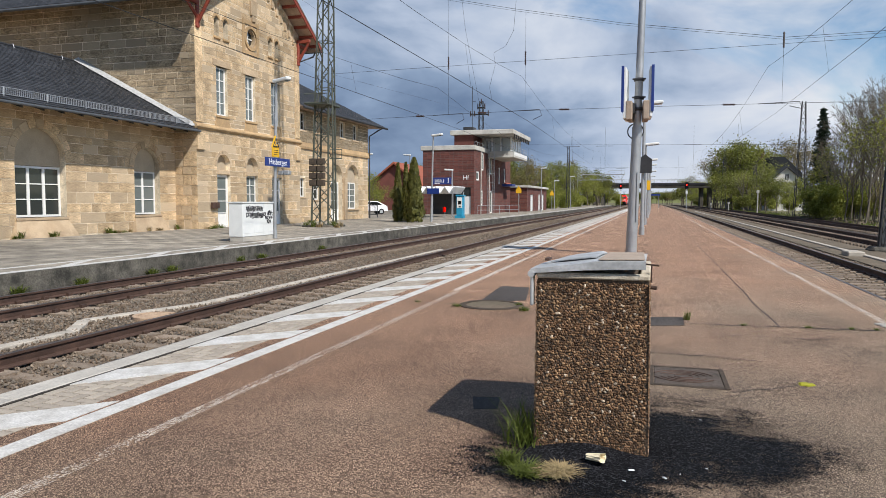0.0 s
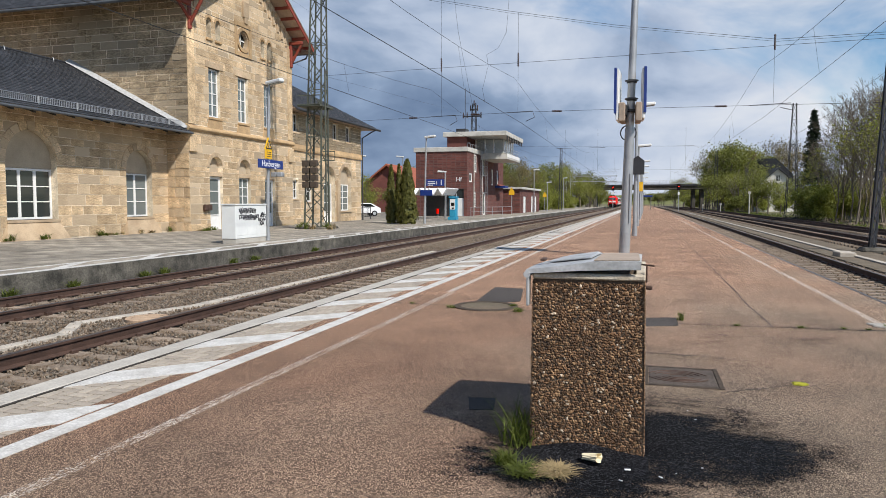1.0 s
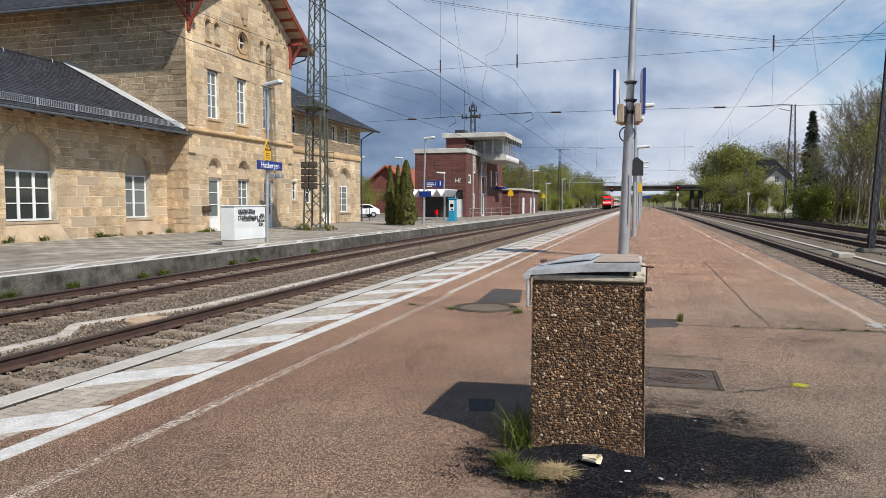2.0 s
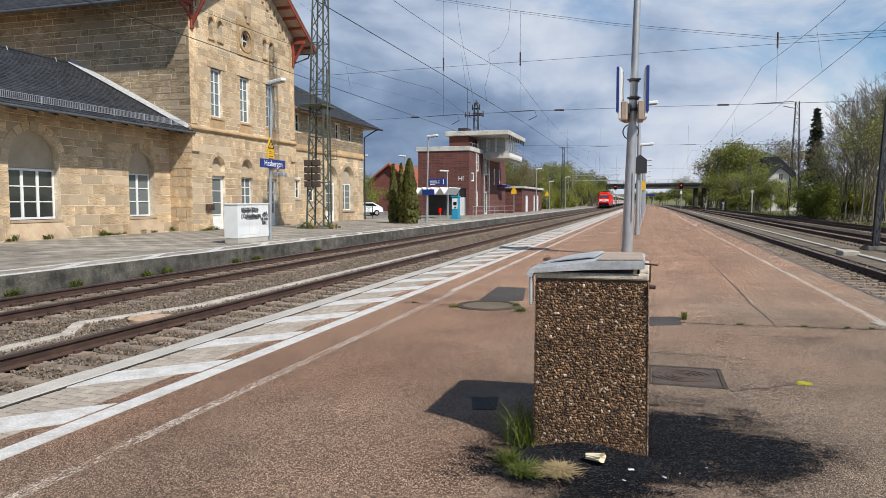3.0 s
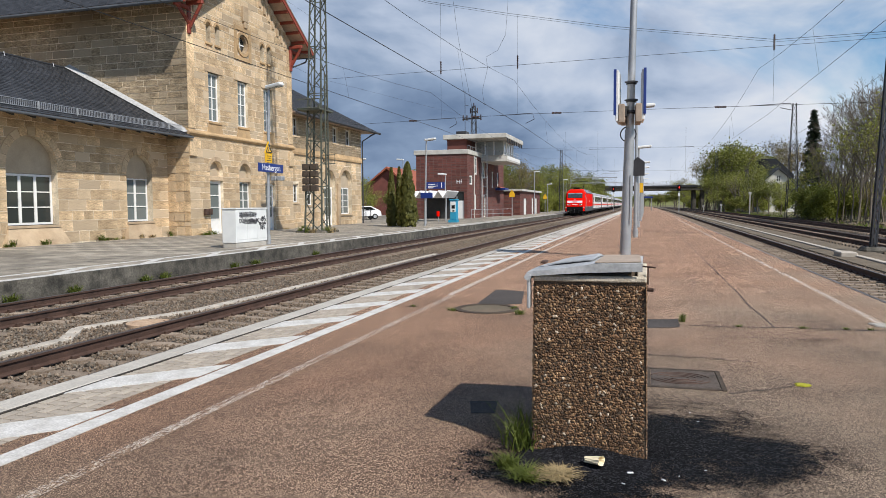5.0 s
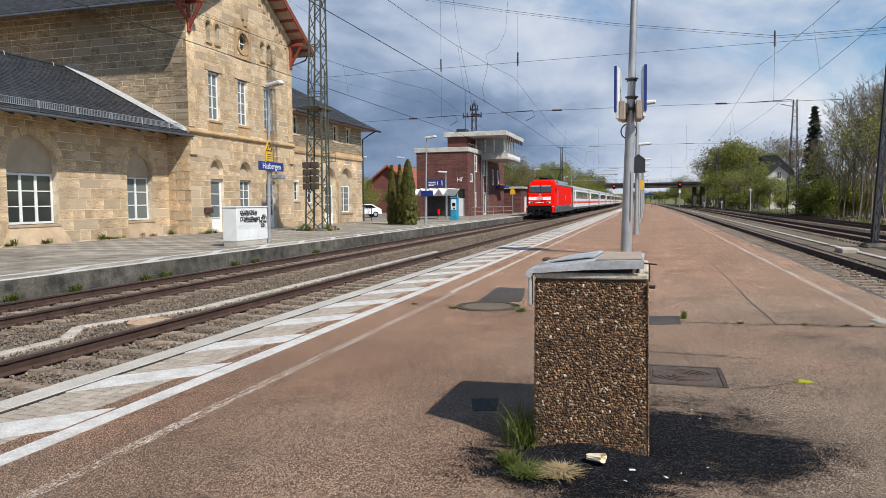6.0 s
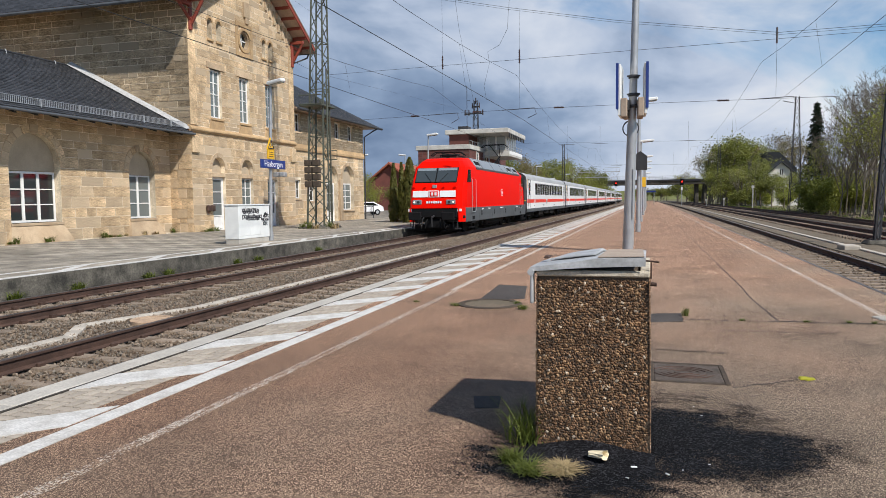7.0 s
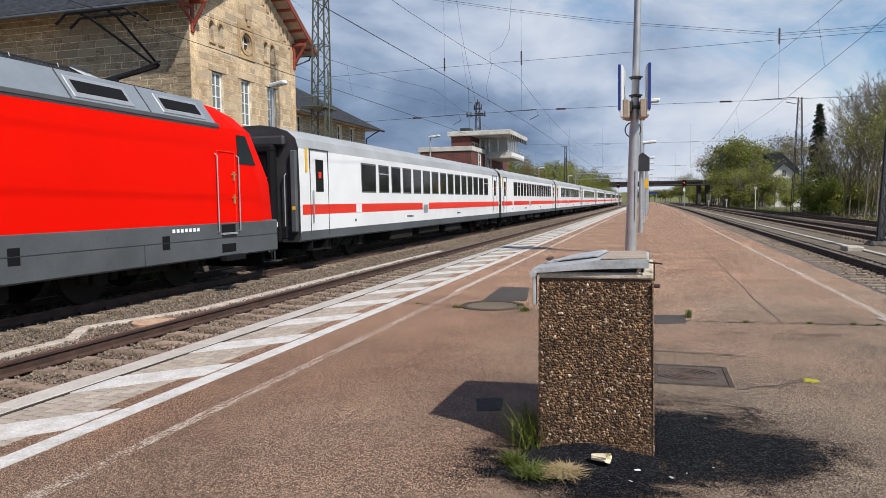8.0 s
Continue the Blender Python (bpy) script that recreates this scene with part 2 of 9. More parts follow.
M_stone = material("ballast_stone", (0.20, 0.152, 0.108), 0.95, 0, 0.3, 6, 60, 0.3, 0.2, (0.095, 0.066, 0.045), 0.48, 0.3, 0.5, other=(0.27, 0.235, 0.19))
M_sleeper = material("sleeper_concrete", (0.30, 0.24, 0.18), 0.95, 0, 0.25, 4, 50, 0.3, 0.25, (0.17, 0.12, 0.082), 0.5, per=0.2)
M_pit = material("sandy_concrete_cover", (0.50, 0.36, 0.24), 0.95, 0, 0.2, 6, 60, 0.3, 0.2, (0.34, 0.22, 0.14), 0.45)
M_lead = material("dark_zinc_gutter", (0.10, 0.108, 0.118), 0.55, 0.3, 0.2, 2, 50, 0.05, 0.1)
M_speaker = material("beige_speaker_front", (0.36, 0.285, 0.22), 0.8, 0, 0.15, 6, 90, 0.2, 0.15)
M_rust = material("rusty_rail", (0.075, 0.042, 0.03), 0.75, 0.2, 0.35, 3, 60, 0.3, 0.2)
M_railtop = material("rail_head", (0.17, 0.14, 0.125), 0.42, 0.75, 0.2, 2, 80, 0.05, 0.1)
M_ground = material("grass_ground", (0.12, 0.13, 0.04), 0.95, 0, 0.3, 0.35, 12, 0.6, 0.3, (0.16, 0.125, 0.075), 0.5)
M_gravelpath = material("sandy_strip", (0.165, 0.128, 0.086), 0.95, 0, 0.25, 0.8, 50, 0.5, 0.3, (0.095, 0.075, 0.048), 0.48)
M_trough = material("cable_trough", (0.42, 0.375, 0.315), 0.9, 0, 0.2, 2, 50, 0.2, 0.15, per=0.08)
M_platA = material("old_paving", (0.35, 0.31, 0.25), 0.9, 0, 0.25, 1.6, 40, 0.4, 0.28, (0.15, 0.13, 0.10), 0.48, per=0.22, grime=0.45)
M_sand = material("sandstone", (0.65, 0.485, 0.30), 0.92, 0, 0.22, 1.5, 10, 0.8, 0.30, (0.38, 0.26, 0.15), 0.44, 0.3, 0.2, grime=0.32, other=(0.49, 0.385, 0.265), stretch3=(1, 1, 1.7))
# weathered stone, its colour darkened further for the shaded side wall
M_sanddark = material("weathered_shaded_sandstone", (0.42, 0.33, 0.215), 0.95, 0, 0.25, 1.3, 8.0, 0.9, 0.42, (0.20, 0.145, 0.09), 0.47, 0.25, 0.12, grime=0.42, other=(0.31, 0.25, 0.175), stretch3=(1, 1, 2.4))
M_sandmortar = material("lime_mortar", (0.82, 0.70, 0.52), 0.95, 0, 0.25, 1.2, 30, 0.4, 0.25, (0.26, 0.19, 0.12), 0.42, grime=0.3)
M_sandtrim = material("dressed_sandstone", (0.53, 0.405, 0.27), 0.9, 0, 0.2, 1.6, 40, 0.4, 0.18, (0.38, 0.275, 0.175), 0.45, 0.3, 0.15, grime=0.2)
M_ochre = material("ochre_sandstone", (0.53, 0.36, 0.19), 0.9, 0, 0.2, 1.6, 40, 0.4, 0.18, (0.36, 0.24, 0.13), 0.45, grime=0.25)
M_slate = material("slate", (0.036, 0.038, 0.043), 0.7, 0, 0.3, 2, 40, 0.25, 0.2, spec=0.25, per=0.35)
M_zinc = material("zinc", (0.50, 0.51, 0.515), 0.6, 0.25, 0.15, 7, 50, 0.08, 0.14, (0.30, 0.305, 0.30), 0.42)
M_redwood = material("red_timber", (0.24, 0.045, 0.025), 0.6, 0, 0.2, 3, 50, 0.15, 0.1, stretch3=(1, 1, 6))
M_soffit = material("soffit_boards", (0.42, 0.31, 0.24), 0.8, 0, 0.2, 2, 40, 0.2, 0.12)
M_frame = material("white_frame", (0.78, 0.77, 0.74), 0.5, 0, 0.06, 3, 60, 0.05, 0.04)
M_pane = glass("window_glass", (0.03, 0.035, 0.035))
# grey-green base colour; on the upper windows it stands in for reflections
M_pale = glass("pale_glass", (0.15, 0.17, 0.165), 0.12)
# control room panes: only a pale base colour, nothing hung behind them
M_palepane = glass("pale_pane_glass", (0.42, 0.46, 0.47), 0.1)
M_blind = material("blind_lath", (0.16, 0.15, 0.13), 0.7, 0, 0.1, 4, 40, 0.05, 0.05)
M_plaster = material("niche_plaster", (0.43, 0.35, 0.25), 0.92, 0, 0.12, 1.5, 50, 0.25, 0.1)
M_brick = material("dark_red_brick", (0.13, 0.042, 0.032), 0.85, 0, 0.2, 0.9, 30, 0.3, 0.15, per=0.25)
M_brickj = material("brick_joint", (0.13, 0.085, 0.075), 0.95, 0, 0.2, 2, 50, 0.3, 0.15)
M_paleconc = material("weathered_fascia", (0.55, 0.53, 0.48), 0.85, 0, 0.2, 0.8, 30, 0.2, 0.1, (0.3, 0.285, 0.25), 0.4)
M_galv = material("galvanised_steel", (0.40, 0.41, 0.42), 0.5, 0.55, 0.14, 2.5, 50, 0.05, 0.08)
M_mast = material("green_mast_steel", (0.10, 0.115, 0.092), 0.7, 0.0, 0.25, 2.5, 40, 0.15, 0.2, (0.06, 0.055, 0.04), 0.45, 0.3)
M_steel = material("dark_steel", (0.055, 0.055, 0.058), 0.55, 0.5, 0.2, 3, 50, 0.1, 0.1)
M_black = material("black_rubber", (0.006, 0.006, 0.007), 0.85, 0, 0.2, 4, 60, 0.1, 0.1, spec=0.2)
M_blue = material("sign_blue", (0.012, 0.035, 0.19), 0.4, 0, 0.08, 2, 60, 0.0, 0.03)
M_signwhite = material("sign_white", (0.8, 0.8, 0.8), 0.45, 0, 0.04, 3, 60, 0.0, 0.03)
M_yellow = material("warning_yellow", (0.75, 0.42, 0.015), 0.5, 0, 0.08, 3, 60, 0.0, 0.05)
M_cabinet = material("cabinet_grey_white", (0.70, 0.71, 0.69), 0.6, 0, 0.06, 1.5, 60, 0.05, 0.04)
M_ink = material("graffiti_ink", (0.02, 0.02, 0.025), 0.6, 0, 0.2, 8, 60, 0.0, 0.1)
M_teal = material("machine_blue", (0.02, 0.26, 0.42), 0.45, 0, 0.1, 3, 60, 0.0, 0.05)
M_red = material("traffic_red", (0.78, 0.006, 0.0015), 0.5, 0, 0.03, 0.5, 40, 0.0, 0.02, spec=0.03)
M_locogrey = material("loco_grey", (0.088, 0.095, 0.10), 0.6, 0.0, 0.15, 1.2, 30, 0.05, 0.08, spec=0.2, grime=0.15)
M_brass = material("worn_brass", (0.50, 0.33, 0.12), 0.45, 0.5, 0.15, 4, 50, 0.05, 0.1)
M_screen = glass("windscreen_glass", (0.045, 0.055, 0.06), 0.06)
M_locoroof = material("loco_roof_grey", (0.215, 0.24, 0.265), 0.5, 0.15, 0.12, 1.0, 30, 0.05, 0.06)
M_coach = material("coach_white", (0.74, 0.74, 0.73), 0.42, 0, 0.04, 0.5, 30, 0.0, 0.03, spec=0.35, grime=0.06)
M_stripe = material("coach_red_band", (0.78, 0.028, 0.008), 0.45, 0, 0.06, 1, 30, 0.02, 0.03)
M_coachroof = material("coach_roof_grey", (0.33, 0.34, 0.345), 0.6, 0.0, 0.15, 0.7, 30, 0.05, 0.08)
M_trainglass = glass("train_glass", (0.012, 0.014, 0.014), 0.08)
M_trainglass.node_tree.nodes["Principled BSDF"].inputs["Specular IOR Level"].default_value = 0.14
M_tail = material("tail_lamp_red", (0.20, 0.008, 0.008), 0.3, 0, 0.05, 2, 40, 0.0, 0.0)
M_bogie = material("grimy_bogie", (0.014, 0.012, 0.010), 0.9, 0.0, 0.3, 3, 40, 0.3, 0.2, spec=0.2)
M_lampglow = glow("headlight", (1.0, 0.93, 0.8), 0.45)
M_redglow = glow("red_signal_light", (1.0, 0.02, 0.01), 4.0)
M_wire = material("copper_wire", (0.03, 0.03, 0.03), 0.6, 0.4, 0.1, 3, 40, 0, 0)
M_insul = material("brown_insulator", (0.05, 0.028, 0.022), 0.3, 0, 0.1, 3, 40, 0, 0)
M_bark = material("bark", (0.15, 0.125, 0.10), 0.95, 0, 0.3, 4, 30, 0.6, 0.2)
M_spring = leafy("spring_leaves", (0.27, 0.275, 0.055), (0.17, 0.185, 0.04))
M_green = leafy("green_leaves", (0.185, 0.19, 0.045), (0.11, 0.12, 0.03))
M_olive = leafy("budding_leaves", (0.215, 0.17, 0.07), (0.14, 0.11, 0.047))
M_thuja = leafy("thuja_leaves", (0.135, 0.13, 0.03), (0.065, 0.07, 0.018))
M_fir = leafy("fir_needles", (0.022, 0.038, 0.018), (0.014, 0.024, 0.012))
M_grass = leafy("grass_blades", (0.13, 0.16, 0.03), (0.09, 0.105, 0.022))
M_dry = material("dry_grass", (0.32, 0.24, 0.12), 0.9, 0, 0.2, 9, 50, 0.1, 0.1, per=0.3)
M_tile = material("clay_roof_tiles", (0.30, 0.085, 0.045), 0.8, 0, 0.2, 1, 20, 0.3, 0.2)
M_render = material("pale_render", (0.62, 0.60, 0.55), 0.9, 0, 0.15, 0.8, 30, 0.2, 0.08)
M_carwhite = material("car_white", (0.78, 0.78, 0.78), 0.25, 0, 0.03, 1, 30, 0, 0)
M_iron = material("cast_iron", (0.10, 0.075, 0.056), 0.95, 0.0, 0.25, 7, 60, 0.3, 0.3, (0.055, 0.047, 0.04), 0.5, 0.12)
M_paper = material("crumpled_cup", (0.84, 0.73, 0.50), 0.8, 0, 0.06, 8, 60, 0.1, 0.05)
M_moss = material("yellow_moss", (0.33, 0.32, 0.02), 0.95, 0, 0.3, 20, 80, 0.5, 0.2)


def scattered(name, centres, base):
    """Crumbs that lie thick inside some circles and thin out to single grains at the rim."""
    m = bpy.data.materials.new(name)
    m.use_nodes = True
    t = m.node_tree
    n, ln = t.nodes, t.links
    p = n["Principled BSDF"]
    p.inputs["Roughness"].default_value, p.inputs["Specular IOR Level"].default_value = 0.9, 0.15

    def math_node(op, a, b):
        k = n.new("ShaderNodeMath")
        k.operation = op
        for i, v in enumerate((a, b)):
            if isinstance(v, (int, float)):
                k.inputs[i].default_value = v
            elif v is not None:
                ln.new(v, k.inputs[i])
        return k.outputs[0]

    c = n.new("ShaderNodeTexCoord")

    def noise_of(scale, detail, stretch=(1, 1, 1)):
        mp = n.new("ShaderNodeMapping")
        mp.inputs["Scale"].default_value = stretch
        mp.inputs["Rotation"].default_value = (0, 0, 0.35)
        ln.new(c.outputs["Object"], mp.inputs["Vector"])
        k = n.new("ShaderNodeTexNoise")
        k.inputs["Scale"].default_value, k.inputs["Detail"].default_value, k.inputs["Roughness"].default_value = scale, detail, 0.6
        ln.new(mp.outputs["Vector"], k.inputs["Vector"])
        return k.outputs["Fac"]

    near = None
    for x, y, rx, ry in centres:
        mp = n.new("ShaderNodeMapping")
        mp.inputs["Location"].default_value = (-x / rx, -y / ry, 0)
        mp.inputs["Scale"].default_value = (1 / rx, 1 / ry, 0)
        ln.new(c.outputs["Object"], mp.inputs["Vector"])
        d = n.new("ShaderNodeVectorMath")
        d.operation = "LENGTH"
        ln.new(mp.outputs["Vector"], d.inputs[0])
        near = d.outputs["Value"] if near is None else math_node("MINIMUM", near, d.outputs["Value"])
    broad = math_node("MULTIPLY", math_node("SUBTRACT", noise_of(3.2, 6), 0.5), 1.9)
    streak = math_node("MULTIPLY", math_node("SUBTRACT", noise_of(7.0, 4, (0.5, 2.2, 1)), 0.5), 1.1)
    grain = math_node("MULTIPLY", math_node("SUBTRACT", noise_of(120.0, 2), 0.5), 2.6)
    level = math_node("ADD", math_node("ADD", near, broad), math_node("ADD", streak, grain))
    mask = n.new("ShaderNodeMapRange")
    mask.inputs["From Min"].default_value, mask.inputs["From Max"].default_value = 0.93, 1.0
    mask.inputs["To Min"].default_value, mask.inputs["To Max"].default_value = 1.0, 0.0
    ln.new(level, mask.inputs["Value"])
    v = n.new("ShaderNodeTexVoronoi")
    v.inputs["Scale"].default_value = 120
    ln.new(c.outputs["Object"], v.inputs["Vector"])
    sep = n.new("ShaderNodeSeparateColor")
    ln.new(v.outputs["Color"], sep.inputs[0])
    ramp = n.new("ShaderNodeValToRGB")
    els = ramp.color_ramp.elements
    els[0].position, els[0].color = 0.72, (*base, 1)
    els[1].position, els[1].color = 1.0, (0.075, 0.075, 0.082, 1)
    ln.new(sep.outputs[0], ramp.inputs["Fac"])
    ln.new(ramp.outputs["Color"], p.inputs["Base Color"])
    bp = n.new("ShaderNodeBump")
    bp.inputs["Strength"].default_value, bp.inputs["Distance"].default_value = 1.0, 0.014
    bp.invert = True
    ln.new(v.outputs["Distance"], bp.inputs["Height"])
    ln.new(bp.outputs["Normal"], p.inputs["Normal"])
    clear = n.new("ShaderNodeBsdfTransparent")
    mix = n.new("ShaderNodeMixShader")
    ln.new(mask.outputs["Result"], mix.inputs[0])
    ln.new(clear.outputs[0], mix.inputs[1])
    ln.new(p.outputs[0], mix.inputs[2])
    ln.new(mix.outputs[0], n["Material Output"].inputs["Surface"])
    return m


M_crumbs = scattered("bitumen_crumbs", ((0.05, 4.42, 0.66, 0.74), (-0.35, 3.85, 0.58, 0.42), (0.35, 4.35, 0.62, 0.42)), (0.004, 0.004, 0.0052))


# ---- mesh tools ----
class Build:
    def __init__(self):
        self.v, self.f, self.mi, self.mats = [], [], [], []

    def add(self, verts, faces, mat=0):
        k = len(self.v)
        self.v += [tuple(p) for p in verts]
        self.f += [tuple(k + i for i in f) for f in faces]
        self.mi += [mat] * len(faces)
        return self

    def box(self, x0, x1, y0, y1, z0, z1, mat=0, m=None):
        vs = [(x, y, z) for z in (z0, z1) for y in (y0, y1) for x in (x0, x1)]
        if m is not None:
            vs = [m @ Vector(p) for p in vs]
        return self.add(vs, [(0, 2, 3, 1), (4, 5, 7, 6), (0, 1, 5, 4), (2, 6, 7, 3), (0, 4, 6, 2), (1, 3, 7, 5)], mat)

    def rbox(self, x0, x1, y0, y1, z0, z1, c=0.01, mat=0, m=None):
        """A box with its edges chamfered by c."""
        vs, at = [], {}
        for ix, x in enumerate((x0, x1)):
            for iy, y in enumerate((y0, y1)):
                for iz, z in enumerate((z0, z1)):
                    sx, sy, sz = (c if ix == 0 else -c), (c if iy == 0 else -c), (c if iz == 0 else -c)
                    for k, p in enumerate(((x, y + sy, z + sz), (x + sx, y, z + sz), (x + sx, y + sy, z))):
                        at[ix, iy, iz, k] = len(vs)
                        vs.append(p)
        g = lambda *a: at[a]
        fs = []
        for i in (0, 1):
            fs.append([g(i, 0, 0, 0), g(i, 1, 0, 0), g(i, 1, 1, 0), g(i, 0, 1, 0)])
            fs.append([g(0, i, 0, 1), g(1, i, 0, 1), g(1, i, 1, 1), g(0, i, 1, 1)])
            fs.append([g(0, 0, i, 2), g(1, 0, i, 2), g(1, 1, i, 2), g(0, 1, i, 2)])
            for j in (0, 1):
                fs.append([g(i, j, 0, 0), g(i, j, 1, 0), g(i, j, 1, 1), g(i, j, 0, 1)])
                fs.append([g(i, 0, j, 0), g(i, 1, j, 0), g(i, 1, j, 2), g(i, 0, j, 2)])
                fs.append([g(0, i, j, 1), g(1, i, j, 1), g(1, i, j, 2), g(0, i, j, 2)])
                for k in (0, 1):
                    fs.append([g(i, j, k, 0), g(i, j, k, 1), g(i, j, k, 2)])
        mid = Vector(((x0 + x1) / 2, (y0 + y1) / 2, (z0 + z1) / 2))
        out = []
        for f in fs:
            a, b, d = (Vector(vs[i]) for i in f[:3])
            out.append(f if (b - a).cross(d - a).dot(a - mid) > 0 else f[::-1])
        if m is not None:
            vs = [m @ Vector(p) for p in vs]
        return self.add(vs, out, mat)

    def tube(self, a, b, r, r2=None, n=8, mat=0, caps=True):
        a, b = Vector(a), Vector(b)
        d = (b - a).normalized()
        u = d.orthogonal().normalized()
        w = d.cross(u)
        r2 = r if r2 is None else r2
        vs = []
        for c, q in ((a, r), (b, r2)):
            vs += [c + q * (math.cos(2 * math.pi * i / n) * u + math.sin(2 * math.pi * i / n) * w) for i in range(n)]
        fs = [(i, (i + 1) % n, n + (i + 1) % n, n + i) for i in range(n)]
        if caps:
            fs += [tuple(range(n))[::-1], tuple(range(n, 2 * n))]
        return self.add(vs, fs, mat)

    def path(self, pts, r, n=6, mat=0):
        pts = [Vector(p) for p in pts]
        u, rings = None, []
        for i, p in enumerate(pts):
            d = (pts[min(i + 1, len(pts) - 1)] - pts[max(i - 1, 0)]).normalized()
            u = d.orthogonal().normalized() if u is None else (u - d * u.dot(d)).normalized()
            w = d.cross(u)
            rings.append([p + r * (math.cos(2 * math.pi * k / n) * u + math.sin(2 * math.pi * k / n) * w) for k in range(n)])
        return self.loft(rings, mat)

    def prism(self, poly, axis, a, b, mat=0):
        """A flat outline of two coordinates drawn along an axis from a to b."""
        def at(p, s):
            return {"x": (s, p[0], p[1]), "y": (p[0], s, p[1]), "z": (p[0], p[1], s)}[axis]
        n = len(poly)
        vs = [at(p, a) for p in poly] + [at(p, b) for p in poly]
        fs = [(i, (i + 1) % n, n + (i + 1) % n, n + i) for i in range(n)] + [tuple(range(n))[::-1], tuple(range(n, 2 * n))]
        return self.add(vs, fs, mat)

    def loft(self, rings, mat=0, caps=True):
        n = len(rings[0])
        vs = [p for r in rings for p in r]
        fs = [(k * n + i, k * n + (i + 1) % n, (k + 1) * n + (i + 1) % n, (k + 1) * n + i) for k in range(len(rings) - 1) for i in range(n)]
        if caps:
            fs += [tuple(range(n))[::-1], tuple((len(rings) - 1) * n + i for i in range(n))]
        return self.add(vs, fs, mat)

    def mesh(self, name, mats, smooth=False):
        me = bpy.data.meshes.new(name)
        me.from_pydata(self.v, [], self.f)
        for m in mats if isinstance(mats, (list, tuple)) else [mats]:
            me.materials.append(m)
        me.polygons.foreach_set("material_index", self.mi)
        bm = bmesh.new()
        bm.from_mesh(me)
        bmesh.ops.recalc_face_normals(bm, faces=bm.faces)
        bm.to_mesh(me)
        bm.free()
        if smooth:
            me.polygons.foreach_set("use_smooth", [True] * len(me.polygons))
        me.update()
        return me


def part(name, b, mats, parent=None, label="", m=None, smooth=False):
    ob = new(name, b if isinstance(b, bpy.types.Mesh) else b.mesh(name, mats, smooth))
    if parent is not None:
        ob.parent = parent
    if m is not None:
        ob.matrix_basis = m
    return tagged(ob, label)


def thing(name, label, category, group="", m=None, kind=""):
    ob = new(name)
    if m is not None:
        ob.matrix_basis = m
    return tagged(ob, label, category, group, kind)


def bend(y):
    """The line swings gently aside far down the track, bent to fit the camera's view."""
    return -3.2e-5 * max(0.0, y - 80.0) ** 2


def spans(y0, y1):
    ys, y = [y0], y0
    while y < y1:
        y = min(y1, y + (10 if y < 110 else 20))
        ys.append(y)
    return ys


def strip(b, x0, x1, y0, y1, z0, z1, mat=0):
    rings = []
    for y in spans(y0, y1):
        k = bend(y)
        rings.append([(x0 + k, y, z0), (x1 + k, y, z0), (x1 + k, y, z1), (x0 + k, y, z1)])
    return b.loft(rings, mat)


# ---- ground, platforms, tracks ----
RAIL = -0.35
BED = -0.56
AZ = -0.08
FAR = 420.0

g = Build()
g.add([(-2500, -600, -0.8), (2500, -600, -0.8), (2500, 3500, -0.8), (-2500, 3500, -0.8)], [(0, 1, 2, 3)])
tagged(part("ground", g, M_ground), "grassy ground running to the horizon", "ground", kind="structure")

ball = Build()
strip(ball, -12.4, -4.7, -30, FAR, -0.81, BED)
tagged(part("ballast_west", ball, M_ballast), "brown-grey crushed stone ballast bed", "ballast", kind="structure")
ball = Build()
strip(ball, 3.45, 6.5, -30, FAR, -0.81, BED)
tagged(part("ballast_east", ball, M_ballast), "brown-grey crushed stone ballast bed", "ballast", kind="structure")
ball = Build()
strip(ball, 6.5, 8.6, -30, FAR, -0.81, BED + 0.04)
tagged(part("cable_path", ball, M_gravelpath), "sandy gravel strip beside the tracks", "path", kind="structure")
ball = Build()
strip(ball, 8.6, 16.9, -30, FAR, -0.81, BED - 0.06)
tagged(part("ballast_yard", ball, M_yard), "dark ballast bed under the siding tracks", "ballast", kind="structure")

plat = Build()
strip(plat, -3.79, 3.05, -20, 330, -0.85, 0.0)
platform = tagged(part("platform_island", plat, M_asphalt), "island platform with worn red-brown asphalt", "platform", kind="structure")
b = Build()
strip(b, -4.58, -3.79, -20, 330, -0.85, -0.045)
strip(b, 3.05, 3.28, -20, 330, -0.85, -0.06)
part("platform_wall", b, M_wallconc, platform, "weathered concrete edge wall")
pa = Build()
strip(pa, -23.6, -12.95, -20, 260, -0.85, AZ)
platform_a = tagged(part("platform_house", pa, M_platA), "station-side platform with old grey paving", "platform", kind="structure")
b = Build()
strip(b, -12.95, -12.62, -20, 260, -0.85, AZ + 0.02)
part("edge_wall", b, M_wallconc, platform_a, "stained concrete edge wall")


# ---- tracks ----
RAIL_PROFILE = [(-0.07, -0.17), (0.07, -0.17), (0.07, -0.158), (0.012, -0.135), (0.012, -0.045), (0.036, -0.035), (0.036, -0.005),
                (0.028, 0.0), (-0.028, 0.0), (-0.036, -0.005), (-0.036, -0.035), (-0.012, -0.045), (-0.012, -0.135), (-0.07, -0.158)]


def rail_mesh(y0, y1, ox):
    b = Build()
    rings = [[(px + ox + bend(y), y, pz + RAIL) for px, pz in RAIL_PROFILE] for y in spans(y0, y1)]
    b.loft(rings)
    n = len(RAIL_PROFILE)
    for i in range(len(b.f) - 2):
        if i % n in (6, 7, 8):
            b.mi[i] = 1
    return b


